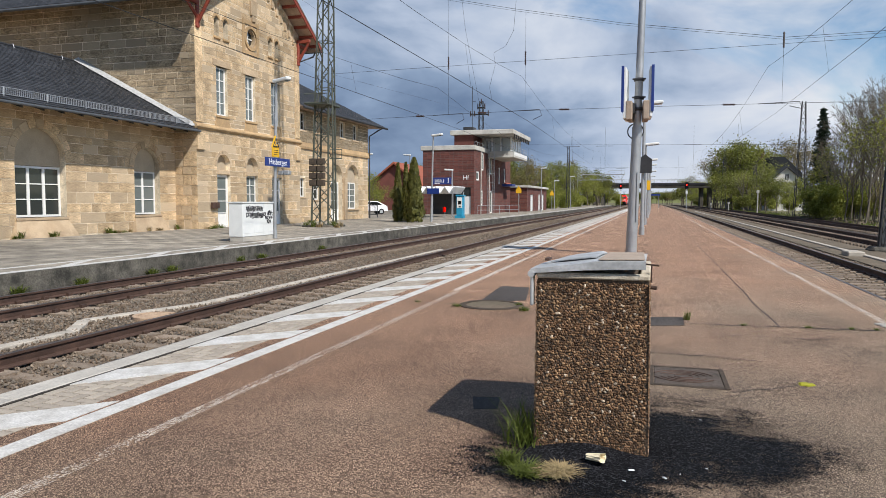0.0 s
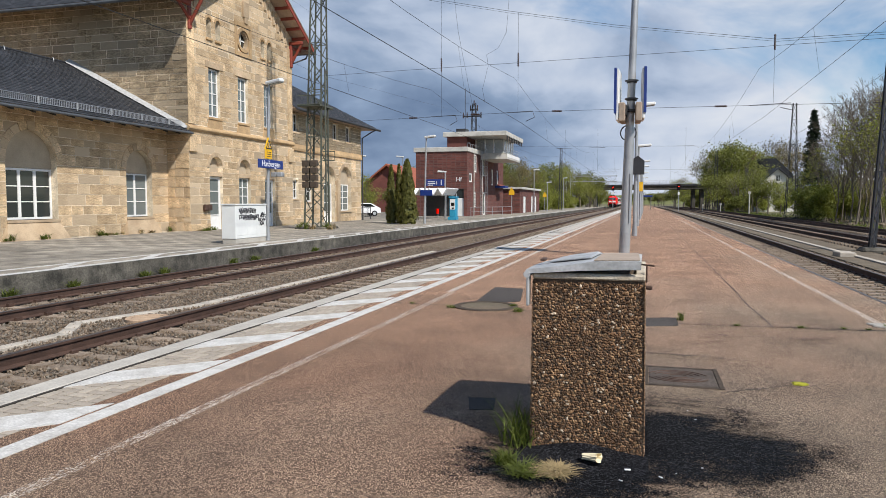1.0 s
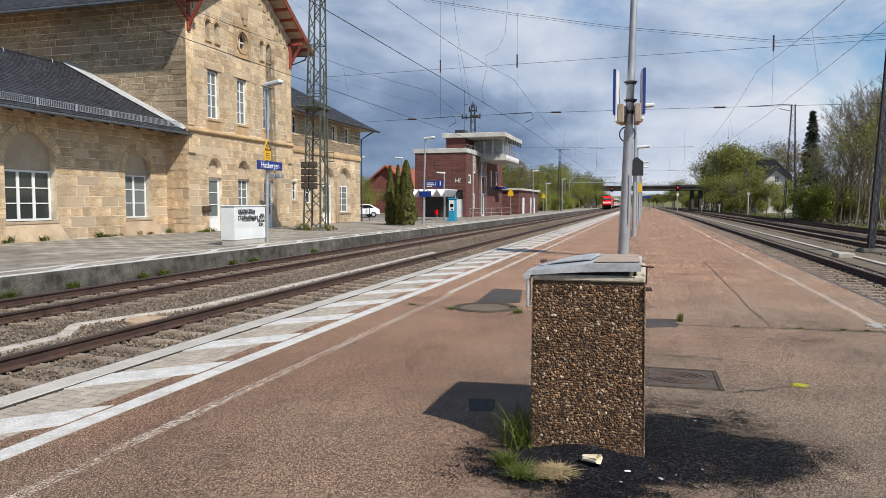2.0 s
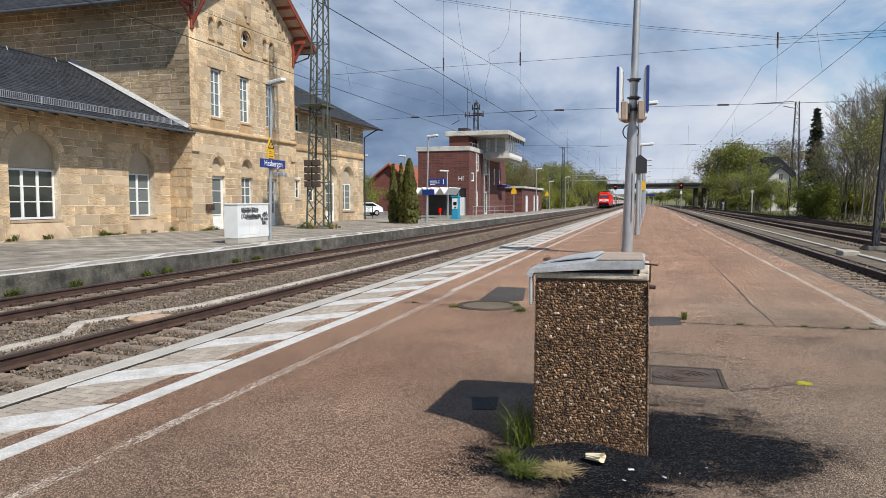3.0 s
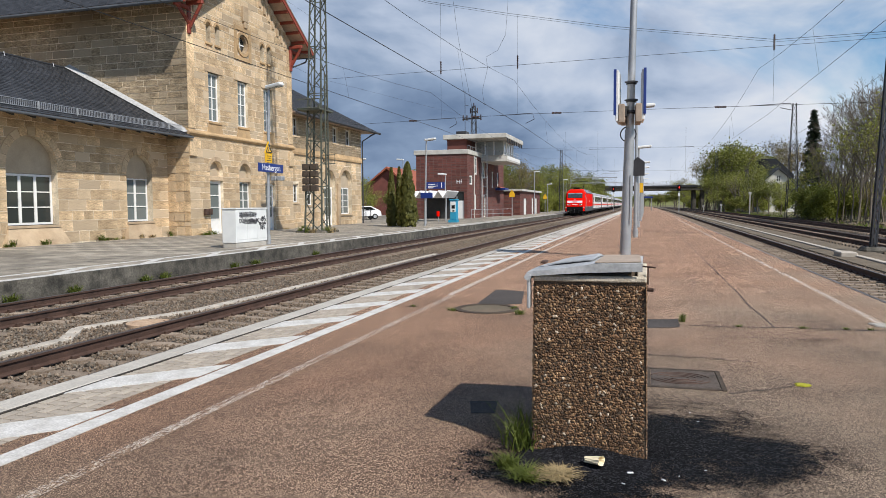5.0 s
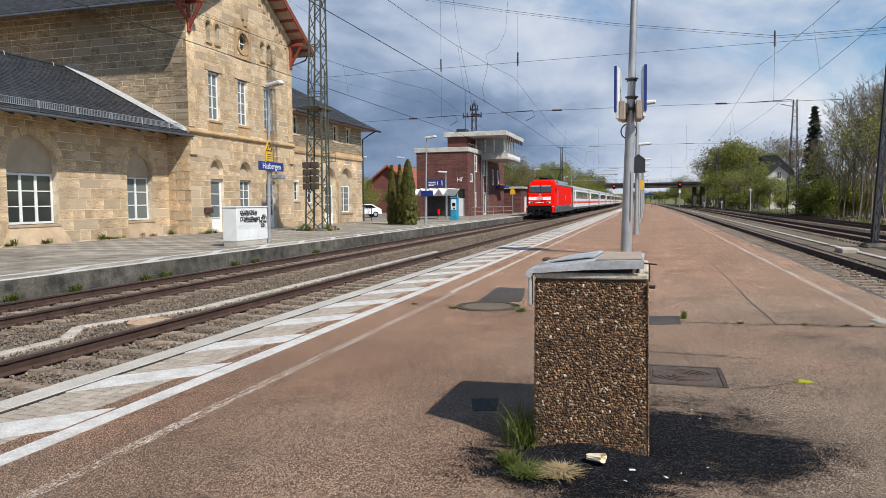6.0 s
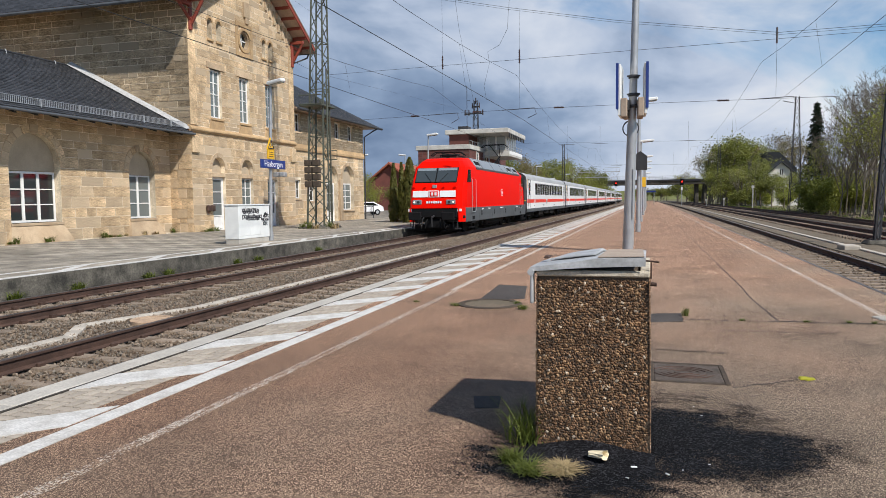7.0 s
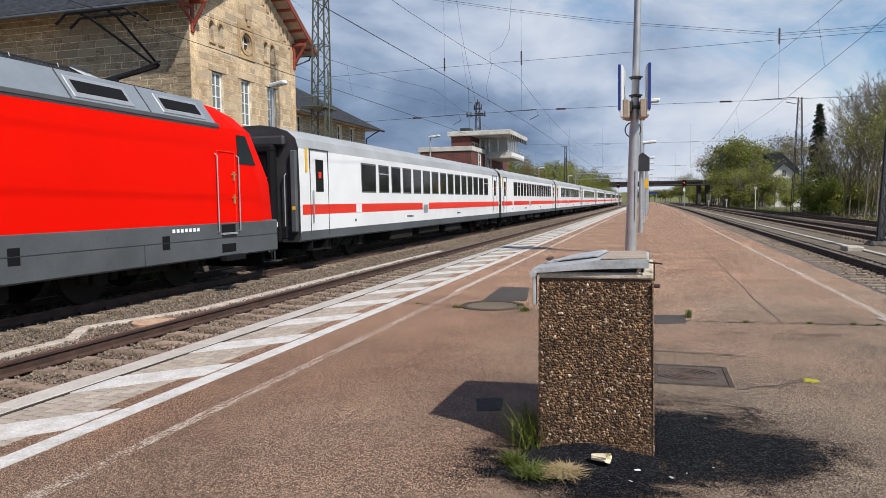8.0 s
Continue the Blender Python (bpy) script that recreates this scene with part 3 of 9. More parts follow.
def sleeper_mesh():
    b = Build()
    for x0, x1, h0, h1 in ((-1.3, -0.45, 0.0, -0.01), (-0.45, 0.45, -0.03, -0.03), (0.45, 1.3, -0.01, 0.0)):
        b.add([(x0, -0.15, -0.2), (x1, -0.15, -0.2), (x1, 0.15, -0.2), (x0, 0.15, -0.2),
               (x0, -0.11, h0), (x1, -0.11, h1), (x1, 0.11, h1), (x0, 0.11, h0)],
              [(0, 3, 2, 1), (4, 5, 6, 7), (0, 1, 5, 4), (1, 2, 6, 5), (2, 3, 7, 6), (3, 0, 4, 7)])
    return b.mesh("sleeper", M_sleeper)


def clip_mesh():
    b = Build()
    for s in (-1, 1):
        b.rbox(s * 0.7535 - 0.13, s * 0.7535 - 0.075, -0.06, 0.06, -0.01, 0.05, 0.012)
        b.rbox(s * 0.7535 + 0.075, s * 0.7535 + 0.13, -0.06, 0.06, -0.01, 0.05, 0.012)
    return b.mesh("rail_fastening", M_rust)


SLEEPER, CLIP = sleeper_mesh(), clip_mesh()


def track(cx, y0, y1, label, pieces_from=None, pieces_to=None, dark=False):
    t = thing("railway_track", label, "track", "tracks", kind="structure")
    for s in (-1, 1):
        part("rail", rail_mesh(y0, y1, cx + s * 0.7535), [M_rust, M_railtop if not dark else M_rust], t)
    rest, y = Build(), y0 + 0.3
    while y < y1:
        x = cx + bend(y)
        if pieces_from is not None and pieces_from <= y < pieces_to:
            part("sleeper", SLEEPER, None, t, m=Matrix.Translation((x, y, RAIL - 0.16)))
            part("rail_fastening", CLIP, None, t, m=Matrix.Translation((x, y, RAIL - 0.17)))
        elif y < 260:
            rest.box(x - 1.3, x + 1.3, y - 0.12, y + 0.12, BED - 0.1, RAIL - 0.178)
            for k in (-0.86, -0.65, 0.65, 0.86):
                rest.box(x + k - 0.03, x + k + 0.03, y - 0.06, y + 0.06, RAIL - 0.18, RAIL - 0.12, 1)
        y += 0.62
    tagged(part("distant_sleepers", rest, [M_sleeper, M_rust], t), kind="stuff")
    return t


track(-10.9, -12, 400, "main track with rusty rails on concrete sleepers", 12, 62)
track(-6.5, -12, 400, "main track beside the island platform on concrete sleepers", 3, 52)
track(4.9, -12, 400, "east platform track on pale concrete sleepers", 7, 55)
track(10.3, -12, 330, "dark siding track with rusty rails", None, None, True)
track(14.6, -12, 300, "outer siding track with rusty rails", None, None, True)


# ---- train ----
def section(w, zb, zt, roof, n=9):
    """Half-round roofed outline of a coach body: width, sill, cantrail and crown heights."""
    pts = [(-w * 0.97, zb), (-w, zb + 0.25), (-w, zb + 1.6), (-w * 0.985, zt)]
    for i in range(1, n):
        a = math.pi * i / n
        pts.append((-w * 0.985 * math.cos(a) , zt + (roof - zt) * math.sin(a) ** 0.8))
    pts += [(w * 0.985, zt), (w, zb + 1.6), (w, zb + 0.25), (w * 0.97, zb)]
    return pts


def wheel(parent, x, y, r=0.46):
    b = Build()
    for s in (-1, 1):
        b.tube((x + s * 0.70, y, r), (x + s * 0.80, y, r), r, n=24)
        b.tube((x + s * 0.68, y, r), (x + s * 0.705, y, r), r + 0.03, n=24)
        b.tube((x + s * 0.80, y, r), (x + s * 0.86, y, r), 0.16, n=12)
    b.tube((x - 0.7, y, r), (x + 0.7, y, r), 0.09, n=10)
    return part("wheelset", b, M_bogie, parent, smooth=False)


def bogie(parent, y, base=2.5, r=0.46):
    b = Build()
    for s in (-1, 1):
        x = s * 1.02
        b.rbox(x - 0.08, x + 0.08, y - base / 2 - 0.45, y + base / 2 + 0.45, 0.52, 0.72, 0.03)
        b.rbox(x - 0.1, x + 0.1, y - 0.6, y + 0.6, 0.42, 0.85, 0.04)
        for k in (-1, 1):
            b.rbox(x - 0.02, x + 0.16, y + k * base / 2 - 0.17, y + k * base / 2 + 0.17, 0.34, 0.68, 0.04)
            b.tube((x + 0.06 * s, y + k * base / 2 - 0.35, 0.4), (x + 0.06 * s, y + k * base / 2 - 0.35, 0.8), 0.09, n=10)
            b.tube((x + 0.06 * s, y + k * base / 2 + 0.35, 0.4), (x + 0.06 * s, y + k * base / 2 + 0.35, 0.8), 0.09, n=10)
        b.tube((x + s * 0.1, y - 0.35, 0.45), (x + s * 0.1, y + 0.5, 0.85), 0.05, n=8)
    b.rbox(-0.95, 0.95, y - 0.4, y + 0.4, 0.45, 0.8, 0.03)
    bg = part("bogie", b, M_bogie, parent, "grimy black bogie frame")
    for k in (-1, 1):
        wheel(bg, 0, y + k * base / 2, r)
    return bg


def letters(name, text, size, mat, parent, m, depth=0.004, align="CENTER"):
    cu = bpy.data.curves.new(name, "FONT")
    cu.body, cu.size, cu.extrude, cu.align_x, cu.align_y = text, size, depth, align, "CENTER"
    tmp = bpy.data.objects.new("tmp", cu)
    scene.collection.objects.link(tmp)
    me = bpy.data.meshes.new_from_object(tmp)
    bpy.data.objects.remove(tmp)
    me.materials.clear()
    me.materials.append(mat)
    ob = new(name, me)
    ob.parent = parent
    ob.matrix_basis = m
    return ob


FACE_EAST = Matrix(((0, 0, 1, 0), (1, 0, 0, 0), (0, 1, 0, 0), (0, 0, 0, 1)))
FACE_SOUTH = Matrix(((1, 0, 0, 0), (0, 0, -1, 0), (0, 1, 0, 0), (0, 0, 0, 1)))


def locomotive():
    """Origin on the rails at the front buffers; the body runs along +y for 20 m."""
    L = 20.0
    t = thing("locomotive", "red electric express locomotive with grey skirt and roof", "locomotive")
    W = 1.49
    # nose outline in y,z: foot, buffer beam, chin, screen foot, screen head, roof
    nose = [(0.62, 0.62), (0.48, 0.95), (0.50, 1.35), (0.62, 2.2), (0.78, 2.48), (1.42, 3.40), (1.75, 3.68), (2.25, 3.84), (2.9, 3.90)]

    def width_at(z, k):
        top = 1.0 if z < 2.3 else (1.0 - 0.02 * (z - 2.3) / 1.05 if z < 3.36 else 0.98 - 0.28 * (z - 3.36) / 0.54)
        return W * top * (0.805 if k == 0 else (0.93 if k == 1 else 1.0))

    def skin(z0, z1, mat, name, zs):
        b = Build()
        zs = [z0] + [z for z in zs if z0 < z < z1] + [z1]
        rings = []
        for z in zs:
            ny = np.interp(z, [p[1] for p in nose], [p[0] for p in nose])
            ring = []
            for yy, k in ((ny, 0), (ny + 0.36, 1), (ny + 0.95, 2)):
                ring.append((-width_at(z, k), yy, z))
            for yy, k in ((L - ny - 0.95, 2), (L - ny - 0.36, 1), (L - ny, 0)):
                ring.append((-width_at(z, k), yy, z))
            ring += [(-x, y, zz) for x, y, zz in ring[::-1]]
            rings.append(ring)
        b.loft(rings)
        return part(name, b, mat, t)

    skin(1.30, 3.90, M_red, "body", [1.35, 1.7, 2.05, 2.2, 2.35, 2.48, 2.6, 2.85, 3.1, 3.33, 3.36, 3.40, 3.5, 3.68, 3.84])
    b = Build()
    b.rbox(-W - 0.012, W + 0.012, 1.22, L - 0.75, 0.58, 1.33, 0.03)
    part("skirt", b, M_locogrey, t, "grey lower side skirt")
    for s in (-1, 1):
        b = Build()
        b.prism([(s * W, 1.24), (s * W * 0.95, 0.8), (s * W * 0.87, 0.52), (s * W * 0.82, 0.6), (s * W * 0.85, 1.24)], "z", 0.62, 1.31)
        part("apron", b, M_red, t)
        turn = Matrix.Translation((s * W * 0.977, 1.03, 0.86)) @ Euler((0, 0, -s * math.atan2(W * 0.05, 0.44))).to_matrix().to_4x4()
        # raised black plate painted for the shade in the step hole
        b = Build()
        b.rbox(-0.02, 0.02, -0.13, 0.13, -0.07, 0.07, 0.012, 0, turn)
        part("step_hole", b, M_black, t)
    # roof: grey lengthwise panels with intakes
    b = Build()
    rings = []
    for y in (3.75, 16.85):
        rings.append([(-1.46, y, 3.30), (-1.485, y, 3.37), (-1.07, y, 3.93), (1.07, y, 3.93), (1.485, y, 3.37), (1.46, y, 3.30)])
    b.loft(rings)
    roof = part("roof", b, M_locoroof, t, "grey sloped roof panels")
    for s in (-1, 1):
        for y0, y1 in ((3.95, 5.15), (13.1, 14.3), (15.3, 16.45)):
            nrm = Matrix.Translation((s * 1.278, (y0 + y1) / 2, 3.65)) @ Euler((0, s * radians(-36.5), 0)).to_matrix().to_4x4()
            q = Build()
            q.rbox(-0.02, 0.02, -(y1 - y0) / 2 - 0.1, (y1 - y0) / 2 + 0.1, -0.23, 0.23, 0.008, 0, nrm)
            part("panel", q, M_galv, roof)
            q = Build()
            q.rbox(-0.03, 0.03, -(y1 - y0) / 2, (y1 - y0) / 2, -0.13, 0.14, 0.008, 0, nrm)
            part("air_intake", q, M_black, roof)
    for s in (-1, 1):
        a, c = sorted((s * 1.44, s * 1.50))
        q = Build()
        q.rbox(a, c, 3.7, 16.9, 3.34, 3.42, 0.01)
        part("gutter", q, M_locogrey, roof)
        for y in (5.4, 8.4, 11.2, 12.9, 14.8):
            q = Build()
            nrm = Matrix.Translation((s * 1.278, y, 3.65)) @ Euler((0, s * radians(-36.5), 0)).to_matrix().to_4x4()
            q.rbox(-0.012, 0.012, -0.012, 0.012, -0.33, 0.33, 0.003, 0, nrm)
            part("panel_gap", q, M_steel, roof)
    # driver's windscreen, one pane each side of the post
    for end in (0, 1):
        e = Matrix.Identity(4) if end == 0 else Matrix.Translation((0, L, 0)) @ Euler((0, 0, math.pi)).to_matrix().to_4x4()
        ang = math.atan2(1.42 - 0.78, 3.40 - 2.48)
        face = e @ Matrix.Translation((0, 1.10, 2.94)) @ Euler((-ang, 0, 0)).to_matrix().to_4x4()
        q = Build()
        q.rbox(-1.13, 1.13, -0.02, 0.05, -0.46, 0.48, 0.02, 0, face)
        scr = part("windscreen_surround", q, M_black, t)
        for s in (-1, 1):
            q = Build()
            x0, x1 = (0.03, 1.09) if s > 0 else (-1.09, -0.03)
            q.rbox(x0, x1, -0.045, -0.028, -0.42, 0.45, 0.006, 0, face)
            part("windscreen_pane", q, M_screen, scr)
            q = Build()
            q.tube(face @ Vector((s * 0.25, -0.05, -0.4)), face @ Vector((s * 0.62, -0.06, 0.1)), 0.012, n=6)
            part("wiper", q, M_black, scr)
            q = Build()
            q.rbox(x0 + 0.03, x1 - 0.03, -0.052, -0.045, 0.27, 0.42, 0.003, 0, face)
            part("sun_blind", q, M_locoroof, scr)
        # white band with a badge, headlights, bars for the number
        for x0, x1 in ((-1.14, -0.30), (0.30, 1.14)):
            q = Build()
            q.add([e @ Vector(p) for p in ((x0, 0.545, 1.85), (x1, 0.545, 1.85), (x1, 0.592, 2.17), (x0, 0.592, 2.17),
                                           (x0, 0.66, 1.85), (x1, 0.66, 1.85), (x1, 0.69, 2.17), (x0, 0.69, 2.17))],
                  [(0, 1, 2, 3), (4, 7, 6, 5), (0, 4, 5, 1), (2, 6, 7, 3), (1, 5, 6, 2), (0, 3, 7, 4)])
            part("white_band", q, M_signwhite, t)
        q = Build()
        q.rbox(-0.25, 0.25, 0.54, 0.66, 1.84, 2.18, 0.01, 0, e)
        badge = part("badge", q, M_signwhite, t)
        q = Build()
        q.rbox(-0.21, 0.21, 0.532, 0.55, 1.88, 2.14, 0.01, 0, e)
        part("badge_field", q, M_red, badge)
        for x in (-0.09, 0.09):
            q = Build()
            q.rbox(x - 0.06, x + 0.06, 0.526, 0.54, 1.93, 2.09, 0.01, 0, e)
            part("badge_bar", q, M_signwhite, badge)
        for s in (-1, 1):
            q = Build()
            q.rbox(s * 0.90 - 0.24, s * 0.90 + 0.24, 0.492, 0.60, 1.49, 1.72, 0.02, 0, e)
            lamp = part("headlight", q, M_locoroof, t)
            q = Build()
            c = e @ Vector((s * 1.04, 0.475, 1.605))
            d = e @ Vector((s * 1.04, 0.505, 1.605))
            q.tube(c, d, 0.048, n=16)
            part("lens", q, M_lampglow if end == 0 else M_galv, lamp)
            q = Build()
            q.tube(e @ Vector((s * 0.82, 0.475, 1.605)), e @ Vector((s * 0.82, 0.505, 1.605)), 0.07, n=14)
            part("lens", q, M_steel, lamp)
            # buffers
            q = Build()
            x = s * 0.875
            q.tube(e @ Vector((x, 0.6, 0.92)), e @ Vector((x, 0.15, 0.92)), 0.13, n=14)
            q.rbox(x - 0.33, x + 0.33, 0.0, 0.12, 0.72, 1.12, 0.03, 0, e)
            part("buffer", q, M_black, t)
            q = Build()
            q.path([e @ Vector(p) for p in ((s * 0.35, 0.5, 0.75), (s * 0.37, 0.3, 0.6), (s * 0.4, 0.28, 0.35), (s * 0.45, 0.45, 0.3))], 0.035, 8)
            part("brake_hose", q, M_black, t)
            for dx, dz in ((0.55, 0.0), (0.68, 0.06), (1.02, -0.05)):
                q = Build()
                q.path([e @ Vector(p) for p in ((s * dx, 0.55, 0.85 + dz), (s * (dx + 0.02), 0.36, 0.75 + dz), (s * (dx + 0.05), 0.33, 0.42 + dz), (s * (dx + 0.1), 0.42, 0.3 + dz), (s * (dx + 0.16), 0.55, 0.45 + dz))], 0.024, 7)
                part("air_hose", q, M_black if dz else M_steel, t)
            q = Build()
            q.path([e @ Vector(p) for p in ((s * 1.25, 0.62, 0.3), (s * 1.25, 0.5, 0.3), (s * 1.25, 0.5, 0.62), (s * 1.25, 0.62, 0.66))], 0.02, 6)
            q.rbox(min(s * 1.08, s * 1.42), max(s * 1.08, s * 1.42), 0.42, 0.68, 0.27, 0.31, 0.01, 0, e)
            part("shunter_step", q, M_steel, t)
            for k in range(2):
                q = Build()
                q.rbox(s * 0.5 - 0.06 + s * k * 0.6, s * 0.5 + 0.06 + s * k * 0.6, 0.58, 0.76, 2.33, 2.38, 0.01, 0, e)
                part("handle", q, M_red, t)
        q = Build()
        q.rbox(-1.22, 1.22, 0.52, 0.95, 0.82, 1.3, 0.04, 0, e)
        q.rbox(-0.5, 0.5, 0.62, 0.9, 0.3, 0.84, 0.04, 0, e)
        q.rbox(-1.15, 1.15, 0.85, 0.95, 0.18, 0.5, 0.03, 0, e)
        part("buffer_beam", q, M_black, t)
        q = Build()
        q.tube(e @ Vector((0, 0.1, 0.85)), e @ Vector((0, 0.5, 0.92)), 0.05, n=8)
        q.tube(e @ Vector((0, 0.14, 0.4)), e @ Vector((0, 0.1, 0.88)), 0.04, n=8)
        part("coupling", q, M_steel, t)
        q = Build()
        q.rbox(-0.11, 0.11, 0.62, 0.8, 2.3, 2.46, 0.02, 0, e)
        part("top_light", q, M_galv, t)
        for i in range(7):
            q = Build()
            x = -0.36 + i * 0.12
            q.rbox(x - 0.04, x + 0.04, 0.503, 0.56, 1.54, 1.66, 0.004, 0, e)
            part("number_bar", q, M_signwhite, t)
        # cab side window, door, rails
        for s in (-1, 1):
            q = Build()
            yw = [(1.68, 2.60), (2.42, 2.60), (2.42, 3.24), (2.06, 3.24)]
            def sx(z):
                return W * (1.0 if z < 2.3 else 1.0 - 0.02 * (z - 2.3) / 1.05)
            q.add([e @ Vector((s * (sx(z) + 0.012), y, z)) for y, z in yw] + [e @ Vector((s * (sx(z) - 0.05), y, z)) for y, z in yw],
                  [(0, 1, 2, 3), (4, 7, 6, 5), (0, 4, 5, 1), (1, 5, 6, 2), (2, 6, 7, 3), (3, 7, 4, 0)])
            part("cab_window", q, M_trainglass, t)
            q = Build()
            for y in (2.55, 3.22):
                q.rbox(s * W - 0.008, s * W + 0.004, y - 0.008, y + 0.008, 1.33, 2.85, 0.002, 0, e)
            q.rbox(s * W - 0.008, s * W + 0.004, 2.55, 3.22, 2.84, 2.855, 0.002, 0, e)
            part("door_gap", q, M_stripe, t)
            for y in (2.48, 3.3):
                q = Build()
                q.path([e @ Vector(p) for p in ((s * W, y, 1.12), (s * (W + 0.06), y, 1.14), (s * (W + 0.06), y, 2.74), (s * W, y, 2.78))], 0.015, 6)
                part("grab_rail", q, M_galv, t)
            for z in (1.72, 2.22):
                q = Build()
                x0, x1 = sorted((s * (W + 0.005), s * (W + 0.05)))
                q.rbox(x0, x1, 2.62, 2.66, z, z + 0.2, 0.008, 0, e)
                q.rbox(x0, x1, 2.56, 2.72, z + 0.12, z + 0.15, 0.008, 0, e)
                part("door_lock", q, M_brass, t, "brass door handle")
            q = Build()
            q.rbox(s * W - 0.2, s * (W + 0.02) + 0.0, 2.5, 3.25, 0.5, 0.62, 0.01, 0, e)
            q.rbox(s * W - 0.2, s * (W + 0.02) + 0.0, 2.5, 3.25, 0.25, 0.30, 0.01, 0, e)
            part("step", q, M_black, t)
            # both recesses are raised black plates standing in for their inner shade
            q = Build()
            q.rbox(min(s * (W + 0.004), s * (W + 0.02)), max(s * (W + 0.004), s * (W + 0.02)), 2.62, 3.15, 1.1, 1.28, 0.003, 0, e)
            part("step_recess", q, M_black, t)
            q = Build()
            q.rbox(min(s * (W + 0.004), s * (W + 0.02)), max(s * (W + 0.004), s * (W + 0.02)), 2.62, 3.15, 0.68, 0.86, 0.003, 0, e)
            part("step_recess", q, M_black, t)
            q = Build()
            q.rbox(min(s * W, s * (W + 0.07)), max(s * W, s * (W + 0.07)), 2.6, 3.17, 1.06, 1.10, 0.003, 0, e)
            part("tread", q, M_galv, t)
            q = Build()
            q.rbox(min(s * 1.2, s * 1.4), max(s * 1.2, s * 1.4), 0.56, 0.86, 1.14, 1.26, 0.003, 0, e)
            part("white_tab", q, M_signwhite, t)
    for s in (-1, 1):
        q = Build()
        x0, x1 = sorted((s * (W + 0.002), s * (W + 0.012)))
        q.rbox(x0, x1, 10.2, 10.78, 1.92, 2.32, 0.003)
        badge = part("badge", q, M_signwhite, t)
        q = Build()
        x0, x1 = sorted((s * (W + 0.012), s * (W + 0.02)))
        q.rbox(x0, x1, 10.24, 10.74, 1.96, 2.28, 0.003)
        part("badge_field", q, M_red, badge)
        for y in (10.37, 10.60):
            q = Build()
            x0, x1 = sorted((s * (W + 0.018), s * (W + 0.026)))
            q.rbox(x0, x1, y - 0.07, y + 0.07, 2.02, 2.22, 0.003)
            part("badge_bar", q, M_signwhite, badge)
        for y, n in ((4.9, 3), (6.5, 4), (9.8, 8), (15.2, 7)):
            q = Build()
            for i in range(n):
                x0, x1 = sorted((s * (W + 0.014), s * (W + 0.02)))
                q.box(x0, x1, y + i * 0.13, y + i * 0.13 + 0.08, 1.17, 1.24)
            tagged(part("lettering_bars", q, M_signwhite, t), kind="stuff")
        for y in (4.2, 7.6, 11.0, 14.4):
            q = Build()
            x0, x1 = sorted((s * (W + 0.006), s * (W + 0.016)))
            q.box(x0, x1, y - 0.006, y + 0.006, 0.62, 0.98)
            part("panel_gap", q, M_steel, t)
            q = Build()
            q.rbox(x0, x1, y + 0.5, y + 0.72, 0.86, 1.12, 0.003)
            part("hatch", q, M_black, t)
        q = Build()
        x0, x1 = sorted((s * (W + 0.008), s * (W + 0.017)))
        q.box(x0, x1, 1.3, L - 0.8, 0.985, 0.997)
        part("panel_gap", q, M_steel, t)
    bogie(t, 5.0, 2.65, 0.6)
    bogie(t, L - 5.0, 2.65, 0.6)
    b = Build()
    b.rbox(-1.2, 1.2, 7.2, 11.8, 0.3, 0.66, 0.05)
    part("transformer", b, M_bogie, t)
    # pantographs: front folded, rear raised
    for y, up in ((4.2, 0), (L - 4.4, 1)):
        q = Build()
        q.rbox(-0.5, 0.5, y - 0.75, y - 0.5, 4.0, 4.12, 0.02)
        for s in (-1, 1):
            q.rbox(s * 0.45 - 0.035, s * 0.45 + 0.035, y - 0.9, y + 0.9, 4.015, 4.085, 0.01)
        pan = part("pantograph", q, M_black, t, "raised pantograph" if up else "folded pantograph")
        for s in (-1, 1):
            for k in (-0.8, 0.8):
                q = Build()
                q.tube((s * 0.45, y + k, 3.86), (s * 0.45, y + k, 4.03), 0.06, n=8)
                part("insulator", q, M_insul, pan)
        knee, head = ((0, y + 1.25, 4.72), (0, y - 0.35, 5.45)) if up else ((0, y + 1.2, 4.16), (0, y - 0.9, 4.22))
        q = Build()
        q.path([(0, y - 0.6, 4.05), knee], 0.055)
        part("lower_arm", q, M_black, pan)
        for k in (-1, 1):
            q = Build()
            q.path([(k * 0.05, knee[1], knee[2]), (k * 0.32, head[1], head[2] - 0.05)], 0.026)
            part("upper_arm", q, M_black, pan)
        q = Build()
        q.path([(0.3, y - 0.7, 4.05), (0.12, knee[1] - 0.05, knee[2] + 0.08)], 0.022)
        part("guide_rod", q, M_black, pan)
        hx, hy, hz = head
        for k in (-0.18, 0.18):
            q = Build()
            q.path([(-0.95, hy + k, hz - 0.18), (-0.7, hy + k, hz), (0.7, hy + k, hz), (0.95, hy + k, hz - 0.18)], 0.028)
            part("contact_strip", q, M_black, pan)
        q = Build()
        q.tube((-0.32, hy - 0.2, hz - 0.05), (-0.32, hy + 0.2, hz - 0.02), 0.022)
        q.tube((0.32, hy - 0.2, hz - 0.05), (0.32, hy + 0.2, hz - 0.02), 0.022)
        part("head_link", q, M_black, pan)
    return t


COACH_L = 27.9


